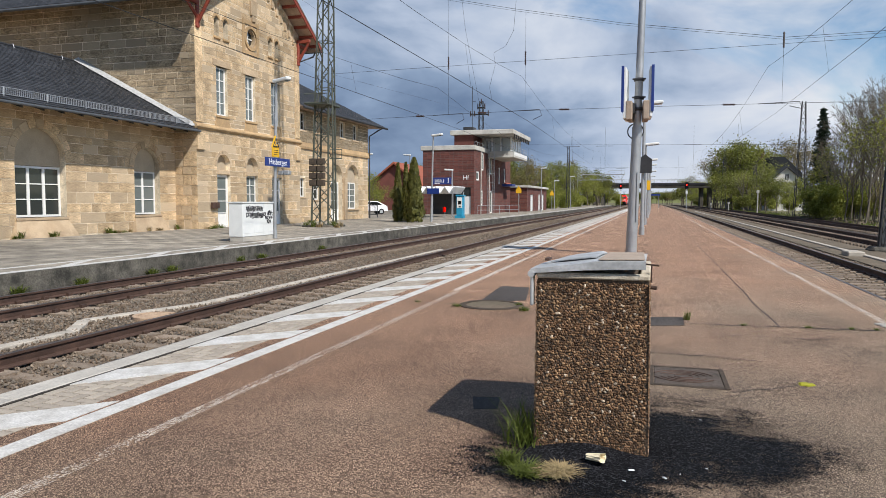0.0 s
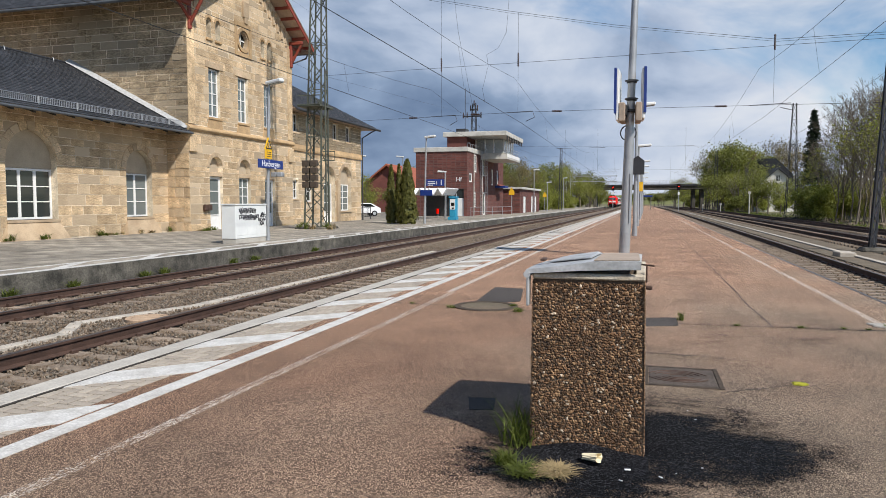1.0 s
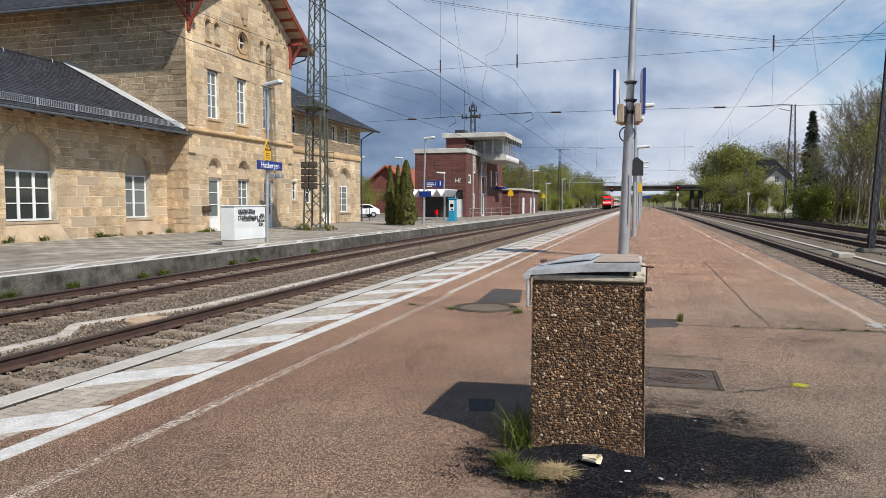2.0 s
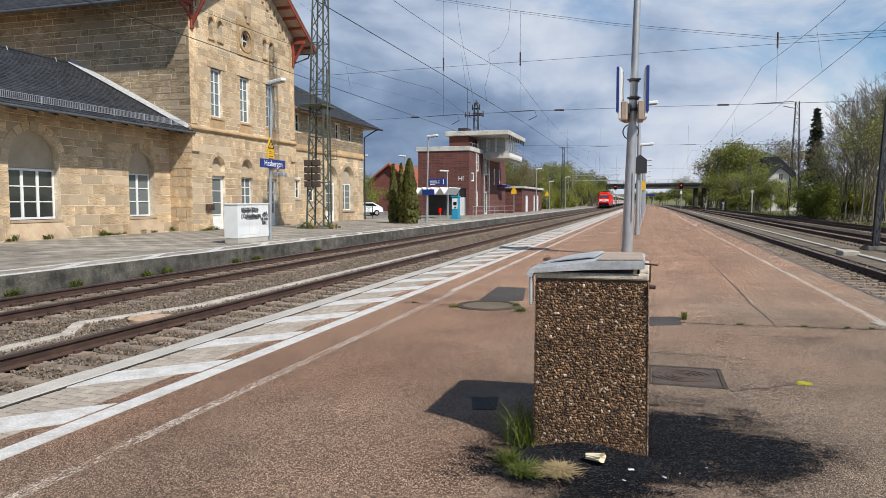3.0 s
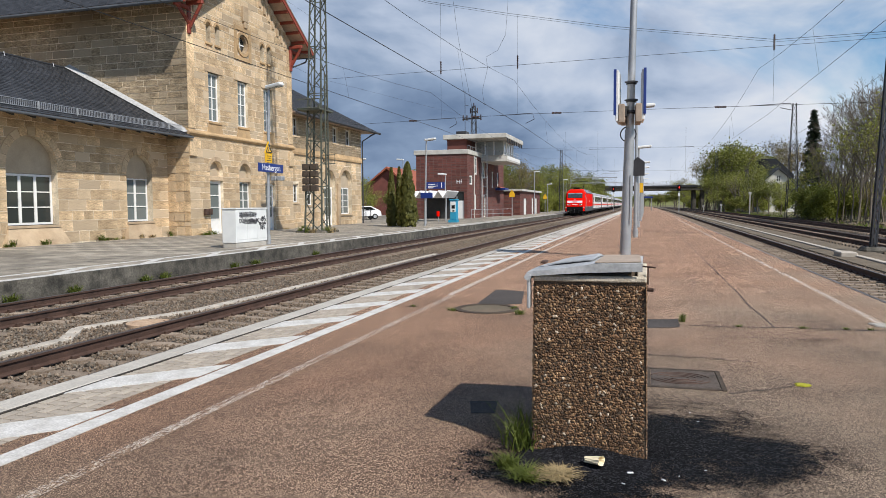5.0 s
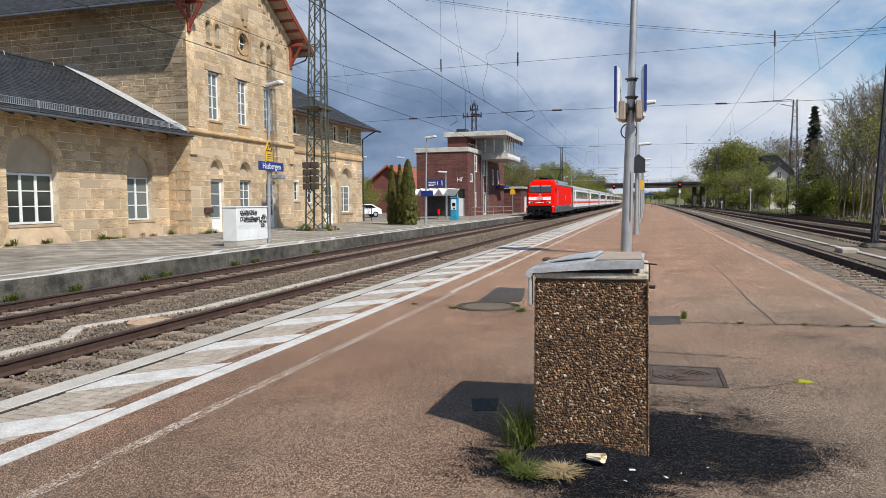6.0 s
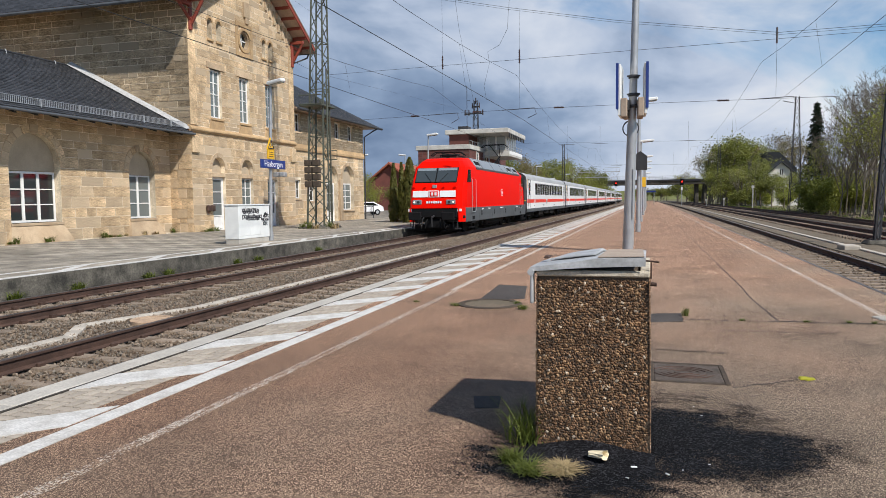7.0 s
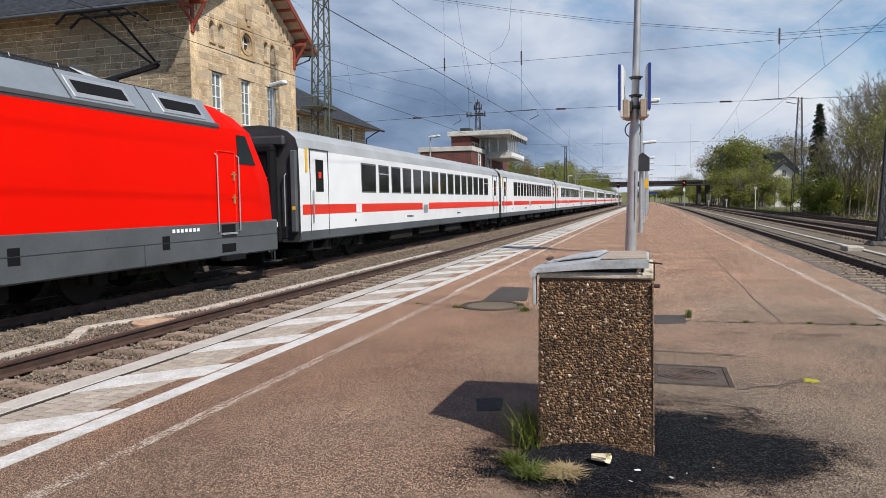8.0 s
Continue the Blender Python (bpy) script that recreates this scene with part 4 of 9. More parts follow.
def coach():
    """Origin on the rails at the leading buffers; the body runs along +y."""
    L = COACH_L
    t = thing("passenger_coach", "white passenger coach with red band and grey roof", "coach", "coaches of the train")
    W, zb, zt, zr = 1.41, 0.72, 3.36, 4.05
    b = Build()
    pts = section(W, zb, zt, zr)
    y0, y1 = 0.35, L - 0.35
    b.loft([[(x, y, z) for x, z in pts] for y in (y0, y1)])
    n = len(pts)
    for i in range(n):
        z = (pts[i][1] + pts[(i + 1) % n][1]) / 2
        if z > 3.37:
            b.mi[i] = 1
        elif z < 1.0:
            b.mi[i] = 2
    for i in (n, n + 1):
        b.mi[i] = 3
    part("body", b, [M_coach, M_coachroof, M_locogrey, M_steel], t)
    for s in (-1, 1):
        a, c = sorted((s * (W - 0.02), s * (W + 0.006)))
        q = Build()
        q.rbox(a, c, y0 + 0.15, 11.5, 1.49, 1.78, 0.003)
        q.rbox(a, c, 12.4, y1 - 0.15, 1.49, 1.78, 0.003)
        part("red_band", q, M_stripe, t)
        q = Build()
        q.rbox(a, c, y0 + 0.02, y1 - 0.02, 0.76, 1.02, 0.003)
        part("sill_panel", q, M_locogrey, t)
        yw = 4.85
        for k in range(15):
            wide = 1.25 if k == 0 else 0.92
            q = Build()
            a, c = sorted((s * (W - 0.03), s * (W + 0.004)))
            q.rbox(a, c, yw - 0.05, yw + wide + 0.05, 2.15, 3.17, 0.01)
            win = part("window", q, M_locogrey, t)
            q = Build()
            a, c = sorted((s * (W - 0.01), s * (W + 0.012)))
            q.rbox(a, c, yw, yw + wide, 2.2, 3.12, 0.012)
            part("pane", q, M_trainglass, win)
            if k in (1, 14):
                q = Build()
                a, c = sorted((s * (W - 0.01), s * (W + 0.018)))
                q.rbox(a, c, yw, yw + wide, 2.82, 2.87, 0.004)
                part("vent_bar", q, M_galv, win)
            yw += wide + 0.38
        for yd in (1.0, L - 2.2):
            q = Build()
            a, c = sorted((s * (W - 0.02), s * (W + 0.008)))
            for yy in (yd, yd + 1.2):
                q.box(a, c, yy - 0.015, yy + 0.015, 0.85, 3.4)
            q.box(a, c, yd, yd + 1.2, 3.37, 3.4)
            door = part("door", q, M_steel, t)
            q = Build()
            a, c = sorted((s * (W - 0.01), s * (W + 0.014)))
            q.rbox(a, c, yd + 0.36, yd + 0.86, 2.15, 3.1, 0.012)
            part("pane", q, M_trainglass, door)
            q = Build()
            a, c = sorted((s * (W + 0.006), s * (W + 0.018)))
            q.rbox(a, c, yd + 0.52, yd + 0.70, 2.55, 2.73, 0.003)
            part("door_notice", q, M_stripe, door, "small red notice in the door window")
            q = Build()
            a, c = sorted((s * (W + 0.02), s * (W + 0.05)))
            q.rbox(a, c, yd + 0.10, yd + 0.16, 1.25, 2.2, 0.012)
            part("door_handle", q, M_galv, door)
            q = Build()
            q.rbox(s * 1.2 - 0.22, s * 1.2 + 0.22, yd + 0.1, yd + 1.1, 0.42, 0.46, 0.01)
            for k in (0.12, 1.08):
                q.prism([(s * 1.38, 0.46), (s * 1.38, 0.74), (s * 1.05, 0.74), (s * 1.05, 0.46)], "y", yd + k - 0.02, yd + k + 0.02)
            part("step", q, M_black, t)
        q = Build()
        a, c = sorted((s * (W + 0.0), s * (W + 0.012)))
        q.rbox(a, c, 0.72, 0.84, 2.7, 3.4, 0.003)
        part("class_stripe", q, M_yellow, t)
        for y, n2 in ((4.2, 1), (9.5, 5), (17.2, 4)):
            q = Build()
            for i in range(n2):
                q.box(a, c, y + i * 0.16, y + i * 0.16 + 0.1, 1.2, 1.28)
            tagged(part("lettering_bars", q, M_locogrey, t), kind="stuff")
        q = Build()
        a, c = sorted((s * (W + 0.004), s * (W + 0.016)))
        q.rbox(a, c, 4.3, 4.75, 1.5, 1.77, 0.003)
        part("badge", q, M_signwhite, t)
        q = Build()
        q.rbox(a, c, 11.65, 12.2, 1.35, 1.7, 0.003)
        part("service_flap", q, M_galv, t)
    for yy, d in ((0.35, -1), (L - 0.35, 1)):
        for s in (-1, 1):
            q = Build()
            a, c = sorted((yy, yy + d * 0.14))
            q.rbox(s * 1.27 - 0.09, s * 1.27 + 0.09, a, c, 1.0, 3.3, 0.03)
            part("corner_pillar", q, M_locogrey, t)
            q = Build()
            a, c = sorted((yy, yy + d * 0.05))
            q.rbox(s * 1.3 - 0.05, s * 1.3 + 0.05, a - 0.06, c + 0.12, 1.98, 2.2, 0.02)
            part("tail_lamp", q, M_tail, t, "dark red tail lamp")
            q = Build()
            q.rbox(s * 1.28 - 0.06, s * 1.28 + 0.06, a - 0.1, c + 0.05, 1.62, 1.74, 0.02)
            part("side_lamp", q, M_yellow, t, "amber side lamp")
            q = Build()
            q.path([(s * 1.0, yy + d * 0.02, 1.1), (s * 1.0, yy + d * 0.12, 1.15), (s * 1.0, yy + d * 0.12, 2.6), (s * 1.0, yy + d * 0.02, 2.65)], 0.018, 6)
            q.path([(s * 0.4, yy + d * 0.1, 0.9), (s * 0.45, yy + d * 0.3, 0.55), (s * 0.6, yy + d * 0.3, 0.45), (s * 0.7, yy + d * 0.1, 0.8)], 0.03, 6)
            part("end_rail", q, M_galv, t)
        q = Build()
        a, c = sorted((yy + d * 0.02, yy + d * 0.2))
        q.rbox(-1.05, 1.05, a, c, 3.42, 3.72, 0.06)
        part("end_roof_fairing", q, M_steel, t)
        q = Build()
        a, c = sorted((yy, yy + d * 0.3))
        q.rbox(-0.75, -0.5, a, c, 1.1, 3.4, 0.08)
        q.rbox(0.5, 0.75, a, c, 1.1, 3.4, 0.08)
        q.rbox(-0.75, 0.75, a, c, 3.2, 3.5, 0.08)
        part("gangway_bellows", q, M_black, t)
        for s in (-1, 1):
            q = Build()
            q.tube((s * 0.875, yy, 1.0), (s * 0.875, yy + d * 0.33, 1.0), 0.11, n=12)
            a, c = sorted((yy + d * 0.25, yy + d * 0.34))
            q.rbox(s * 0.875 - 0.28, s * 0.875 + 0.28, a, c, 0.82, 1.18, 0.03)
            part("buffer", q, M_black, t)
    for yy in (3.9, L - 3.9):
        bogie(t, yy, 2.5, 0.46)
    for y0, y1, z in ((8.0, 10.6, 0.35), (11.5, 14.5, 0.42), (15.6, 18.5, 0.35)):
        q = Build()
        q.rbox(-1.25, 1.25, y0, y1, z, 0.74, 0.04)
        part("underfloor_box", q, M_bogie, t)
    return t


loco = locomotive()
loco.scale = (1.03, 1.05, 1.06)
coaches = [coach()]
for i in range(8):
    coaches.append(copy_thing(coaches[0], Matrix.Identity(4)))


SPEED, FRONT = 39.0, -3.6


def motions():
    times = [i * 0.5 for i in range(17)]

    def place(y, length):
        a, c = y + 4.0, y + length - 4.0
        turn = math.atan2(-(bend(c) - bend(a)), c - a)
        return Matrix.Translation((-10.9 + bend(a) + 4.0 * math.sin(turn), y, RAIL)) @ Euler((0, 0, turn)).to_matrix().to_4x4()

    walk(loco, [(t, place(FRONT + SPEED * (8 - t), 21.0)) for t in times])
    for i, c in enumerate(coaches):
        walk(c, [(t, place(FRONT + 21.4 + i * COACH_L + SPEED * (8 - t), COACH_L)) for t in times])


# ---- island platform: edge, paving, paint, covers ----
rng = random.Random(3)
COPING = Build().rbox(-4.63, -4.392, 0.004, 0.996, -0.16, 0.008, 0.012).mesh("coping_stone", M_kerb)
rest = Build()
for i in range(-8, 330):
    if 0 <= i < 60:
        part("coping_stone", COPING, None, platform, m=Matrix.Translation((0, i, rng.uniform(-0.003, 0.003))))
    elif i < 110:
        rest.box(-4.63, -4.392, i + 0.004, i + 0.996, -0.16, 0.008)
strip(rest, -4.63, -4.392, 110, 330, -0.16, 0.008)
tagged(part("distant_coping", rest, M_kerb, platform), kind="stuff")
b = Build()
strip(b, -4.405, -3.79, -20, 330, -0.06, -0.009)
part("paving_bed", b, M_joint, platform)
# clinker blocks in herringbone bond, six cells wide
CELL, PX0 = 0.0930, -4.352
H = CELL / 2
FLAT = Build().rbox(-2 * H + 0.0082, 2 * H - 0.0082, -H + 0.0082, H - 0.0082, -0.03, 0.002, 0.003).mesh("paving_block", M_paver)
TALL = Build().rbox(-H + 0.0082, H - 0.0082, -2 * H + 0.0082, 2 * H - 0.0082, -0.03, 0.002, 0.003).mesh("paving_block", M_paver)
HALF = Build().rbox(-H + 0.0082, H - 0.0082, -H + 0.0082, H - 0.0082, -0.03, 0.002, 0.003).mesh("paving_block", M_paver)
rest, laid = Build(), 0
for j in range(-120, 400):
    for i in range(6):
        k = (i - j) % 4
        if k == 0 and i < 5:
            shape, cx, cy, w, d = FLAT, PX0 + (i + 1) * CELL, (j + 0.5) * CELL, 2 * H, H
        elif k == 0 or (k == 1 and i == 0):
            shape, cx, cy, w, d = HALF, PX0 + (i + 0.5) * CELL, (j + 0.5) * CELL, H, H
        elif k == 3:
            shape, cx, cy, w, d = TALL, PX0 + (i + 0.5) * CELL, (j + 1) * CELL, H, 2 * H
        else:
            continue
        dz = rng.uniform(-0.0012, 0.0012)
        if cy > 2.9 and laid < 300:
            part("paving_block", shape, None, platform, m=Matrix.Translation((cx, cy, dz)))
            laid += 1
        else:
            rest.box(cx - w + 0.0082, cx + w - 0.0082, cy - d + 0.0082, cy + d - 0.0082, -0.03, 0.001 + dz)
strip(rest, -4.35, -3.79, 400 * CELL, 330, -0.03, 0.001)
tagged(part("distant_paving", rest, M_paver, platform), kind="stuff")
# dark joint between coping and paving
b = Build()
strip(b, -4.392, -4.364, -20, 330, -0.02, 0.002)
part("edge_joint", b, M_joint, platform)

# painted markings, each hatch bar its own piece
b = Build()
strip(b, -3.625, -3.475, -20, 330, -0.01, 0.005)
part("safety_line", b, M_white, platform, "solid white safety line")
HATCH = Build()
poly = [(-4.355, -1.23), (-4.355, -0.70), (-3.66, 0.0), (-3.66, -0.49)]
HATCH.prism(poly, "z", -0.004, 0.0055)
HATCH = HATCH.mesh("hatch_bar", M_white)
for i in range(-11, 60):
    y = 5.69 + 1.49 * i
    part("hatch_bar", HATCH, None, platform, m=Matrix.Translation((bend(y), y, 0)))
rest = Build()
for i in range(60, 160):
    y = 5.69 + 1.49 * i
    rest.prism([(px + bend(y), py + y) for px, py in poly], "z", 0.0, 0.019)
tagged(part("distant_hatching", rest, M_white, platform), kind="stuff")


def patchy_line(name, x, w, y0, y1, keep, mat, seed, label):
    """Old paint broken up into flakes."""
    r = random.Random(seed)
    q = Build()
    y = y0
    while y < y1:
        step = 0.009 if y < 14 else (0.06 if y < 40 else 0.8)
        n = 13 if y < 14 else 3
        for i in range(n):
            if noise.noise((y * 1.4, seed, i * 0.3)) * 0.35 + noise.noise((y * 9, seed, i)) * 0.3 + r.random() < keep:
                xx = x + bend(y) + (i + r.uniform(-0.2, 0.2)) * w / n - w / 2
                q.add([(xx, y, 0.0045), (xx + w / n * r.uniform(0.4, 1.0), y + r.uniform(-0.006, 0.006), 0.0045),
                       (xx + w / n, y + step * r.uniform(0.7, 1.5), 0.0045), (xx, y + step, 0.0045)], [(0, 1, 2, 3)])
        y += step
    tagged(part(name, q, mat, platform, label), kind="stuff")


patchy_line("worn_line", -2.97, 0.10, 0.5, 11, 0.36, M_worn, 5, "older flaking pale line")
patchy_line("worn_line", -3.03, 0.11, 11, 250, 0.92, M_worn, 6, "older pale line with most of its paint")
patchy_line("east_line", 2.69, 0.095, 8.9, 250, 0.50, M_worn, 9, "faded pale line near the east edge")
b = Build()
for i in range(-8, 60):
    b.rbox(3.051, 3.30, i * 1.5 + 0.003, i * 1.5 + 1.497, -0.14, -0.0005, 0.003)
strip(b, 3.051, 3.30, 90, 330, -0.14, -0.0005)
tagged(part("east_coping", b, M_asphalt, platform, "worn brown coping along the east edge"), kind="stuff")


def blotch(name, cx, cy, rx, ry, mat, z, seed, rough=0.25, n=90, dome=0.004, label=""):
    """A patch with a ragged outline lying on the asphalt."""
    q = Build()
    ring = []
    for i in range(n):
        a = 2 * math.pi * i / n
        k = 1 + rough * noise.noise((math.cos(a) * 1.6, math.sin(a) * 1.6, seed)) + rough * 0.5 * noise.noise((math.cos(a) * 6, math.sin(a) * 6, seed + 4)) \
            + rough * 0.35 * noise.noise((math.cos(a) * 19, math.sin(a) * 19, seed + 8))
        ring.append((cx + rx * k * math.cos(a), cy + ry * k * math.sin(a)))
    inner = [(cx + (x - cx) * 0.85, cy + (y - cy) * 0.85) for x, y in ring]
    v = [(x, y, z - 0.003) for x, y in ring] + [(x, y, z + dome) for x, y in inner] + [(cx, cy, z + dome)]
    f = [(i, (i + 1) % n, n + (i + 1) % n, n + i) for i in range(n)] + [(n + i, n + (i + 1) % n, 2 * n) for i in range(n)]
    q.add(v, f)
    return part(name, q, mat, platform, label)


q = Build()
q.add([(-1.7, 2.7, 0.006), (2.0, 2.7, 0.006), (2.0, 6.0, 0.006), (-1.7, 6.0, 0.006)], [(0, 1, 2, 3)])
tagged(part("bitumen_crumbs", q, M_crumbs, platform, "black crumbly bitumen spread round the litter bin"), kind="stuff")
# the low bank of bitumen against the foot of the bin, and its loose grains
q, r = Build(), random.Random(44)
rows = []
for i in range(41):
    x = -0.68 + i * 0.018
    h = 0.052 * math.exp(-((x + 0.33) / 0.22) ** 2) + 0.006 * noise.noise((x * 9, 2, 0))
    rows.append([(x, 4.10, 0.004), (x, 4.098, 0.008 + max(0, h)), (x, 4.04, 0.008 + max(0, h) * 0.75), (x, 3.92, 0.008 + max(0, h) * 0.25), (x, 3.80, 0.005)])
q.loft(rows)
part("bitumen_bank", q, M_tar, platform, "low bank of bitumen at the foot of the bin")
q = Build()
for _ in range(4200):
    a, k = r.uniform(0, 2 * math.pi), abs(r.gauss(0, 0.62))
    x, y, s = 0.05 + 0.85 * k * math.cos(a), 4.25 + 0.72 * k * math.sin(a), r.uniform(0.0015, 0.0055)
    q.add([(x - s, y, 0.005), (x, y - s * 0.8, 0.005), (x + s, y + s * 0.2, 0.005), (x, y + s * 0.7, 0.005), (x, y, 0.0065 + s * 0.8)], [(0, 1, 4), (1, 2, 4), (2, 3, 4), (3, 0, 4)])
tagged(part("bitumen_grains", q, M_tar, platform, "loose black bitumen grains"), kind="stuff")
# first outline paints a cast shadow in dark colour; the others are repairs
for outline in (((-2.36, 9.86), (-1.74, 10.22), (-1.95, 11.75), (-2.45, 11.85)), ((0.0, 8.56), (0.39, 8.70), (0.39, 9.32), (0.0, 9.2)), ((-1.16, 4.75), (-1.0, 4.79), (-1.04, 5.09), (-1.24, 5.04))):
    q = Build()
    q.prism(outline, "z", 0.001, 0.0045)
    part("dark_repair_patch", q, M_patch, platform, "dark patch on the asphalt, painted shadow and repairs")


def crack(y, x0, x1, w, seed, slope=0.0):
    q = Build()
    n = int((x1 - x0) / 0.07)
    up, dn = [], []
    for i in range(n + 1):
        x = x0 + (x1 - x0) * i / n
        c = y + slope * (x - x0) + 0.05 * noise.noise((x * 1.5, seed, 0)) + 0.04 * noise.noise((x * 7, seed, 3)) + 0.012 * noise.noise((x * 23, seed, 5))
        h = w * (0.4 + 0.9 * abs(noise.noise((x * 4, seed, 7))))
        up.append((x, c + h, 0.004))
        dn.append((x, c - h, 0.004))
    q.add(up + dn, [(i, i + 1, n + 2 + i, n + 1 + i) for i in range(n)])
    part("crack", q, M_joint, platform, "open crack across the asphalt")


for y, x0, x1, w, s, sl in ((8.84, 0.3, 2.75, 0.032, 1, 0.06), (9.62, -3.5, -1.6, 0.034, 11, -0.05), (9.4, -1.7, 0.0, 0.008, 12, -0.2), (18.2, -3.5, 3.0, 0.03, 2, 0.0), (26.6, -3.5, 3.0, 0.035, 3, 0.0), (36.0, -3.5, 3.0, 0.04, 4, 0.0),
                            (8.2, 0.6, 1.9, 0.012, 5, 0.03), (7.05, -0.05, 0.72, 0.018, 6, -0.05), (6.98, 0.62, 1.0, 0.016, 7, -0.2), (6.5, 0.78, 1.2, 0.006, 8, -0.75), (5.72, 0.62, 1.15, 0.018, 13, 0.75), (6.12, 0.95, 1.2, 0.006, 14, 0.1),
                            (6.9, 0.75, 1.0, 0.005, 15, -1.2), (24.0, 0.0, 2.6, 0.02, 16, 0.0), (29.0, -0.2, 1.6, 0.035, 17, 0.0), (14.5, 0.0, 1.1, 0.008, 18, 0.02), (52.0, -3.5, 3.0, 0.06, 9, 0.0), (70.0, -3.5, 3.0, 0.08, 10, 0.0)):
    crack(y, x0, x1, w, s, sl)


def seam(x, y0, y1, w, seed):
    """A lengthwise construction joint in the asphalt."""
    q = Build()
    n = 120
    a = []
    c = []
    for i in range(n + 1):
        y = y0 + (y1 - y0) * (i / n) ** 1.6
        k = x + 0.04 * noise.noise((y * 0.5, seed, 0)) + bend(y)
        a.append((k - w, y, 0.0035))
        c.append((k + w, y, 0.0035))
    q.add(a + c, [(i, i + 1, n + 2 + i, n + 1 + i) for i in range(n)])
    part("seam", q, M_fill, platform, "dark lengthwise seam in the asphalt")


seam(1.42, 8.9, 60.0, 0.010, 3)

# drain cover and manhole
drain = thing("drain_cover", "rusty cast iron drain cover set into the asphalt", "drain cover", m=Matrix.Translation((0.31, 6.14, -0.004)))
q = Build()
for a in (-1, 1):
    q.rbox(a * 0.285 - 0.02, a * 0.285 + 0.02, -0.34, 0.34, -0.02, 0.012, 0.004)
    q.rbox(-0.265, 0.265, a * 0.32 - 0.02, a * 0.32 + 0.02, -0.02, 0.0115, 0.004)
part("rim", q, M_iron, drain)
q = Build()
q.rbox(-0.262, 0.262, -0.298, 0.298, -0.02, 0.008, 0.003)
part("plate", q, M_fill, drain, "asphalt-filled cover plate")
for k in range(4):
    rr = 0.06 + 0.045 * k
    for half in (0, 1):
        q = Build()
        q.path([(-0.03 + rr * 1.25 * math.cos(a0), rr * math.sin(a0), 0.0085) for a0 in [half * math.pi + 0.35 + i * 0.245 for i in range(11)]], 0.006, 5)
        part("tread_ring", q, M_rust, drain)


def disc(name, cx, cy, z, r, mat, label, rim=0.09, core=None):
    t = thing(name, label, "manhole cover", m=Matrix.Translation((cx, cy, z)))
    q = Build()
    n = 40
    rings = [[(rr * math.cos(2 * math.pi * i / n), rr * math.sin(2 * math.pi * i / n), h) for i in range(n)] for rr, h in
             ((r, -0.05), (r, 0.010), (r - 0.01, 0.014), (r - rim, 0.014), (r - rim, 0.004))]
    q.loft(rings, caps=False)
    part("rim", q, mat, t)
    q = Build()
    q.tube((0, 0, -0.03), (0, 0, 0.008), r - rim - 0.008, n=n)
    if core is not None:
        for k in (0.1, 0.2):
            q.tube((0, 0, 0.006), (0, 0, 0.009 + k * 0.01), r - rim - k, n=n)
    part("plate", q, core or mat, t)
    return t


disc("manhole_cover", -2.12, 9.62, 0, 0.45, M_iron, "round manhole cover with a concrete core", 0.09, M_gravelpath)
disc("cable_pit_cover", -8.02, 10.05, BED + 0.065, 0.36, M_pit, "round sandy pit cover between the tracks", 0.1)

# ---- concrete litter bin ----
lb = thing("litter_bin", "washed concrete litter bin with dented zinc lid", "litter bin", m=Matrix.Translation((-0.31, 4.10, 0.006)))
q = Build()
TOP, BOT = 0.312, 0.322
DEEP = 0.92
q.loft([[(-BOT, 0.0, 0.0), (BOT, 0.0, 0.0), (BOT, DEEP, 0.0), (-BOT, DEEP, 0.0)],
        [(-BOT, 0.0, 0.02), (BOT, 0.0, 0.02), (BOT, DEEP, 0.02), (-BOT, DEEP, 0.02)],
        [(-TOP, 0.012, 1.0), (TOP, 0.012, 1.0), (TOP, DEEP - 0.01, 1.0), (-TOP, DEEP - 0.01, 1.0)],
        [(-TOP + 0.008, 0.02, 1.012), (TOP - 0.008, 0.02, 1.012), (TOP - 0.008, DEEP - 0.02, 1.012), (-TOP + 0.008, DEEP - 0.02, 1.012)]])
part("body", q, M_binder, lb, "cement body")
tones = [Build(), Build(), Build()]
r = random.Random(11)


def pebble(q, c, axes, size):
    """One low pebble: a flattened eight-sided stone."""
    u, w, n = axes
    a = r.uniform(0, math.pi)
    u2, w2 = u * math.cos(a) + w * math.sin(a), w * math.cos(a) - u * math.sin(a)
    k, m, h = size * r.uniform(0.75, 1.35), size * r.uniform(0.5, 0.85), size * r.uniform(0.35, 0.65)
    vs = [c + u2 * k * math.cos(t) + w2 * m * math.sin(t) for t in (0.2, 1.2, 2.1, 3.3, 4.2, 5.3)]
    vs += [c + n * h + u2 * k * 0.5 * math.cos(t) + w2 * m * 0.5 * math.sin(t) for t in (0.5, 2.5, 4.6)]
    q.add(vs, [(0, 1, 6), (1, 2, 7, 6), (2, 3, 7), (3, 4, 8, 7), (4, 5, 8), (5, 0, 6, 8), (6, 7, 8)])


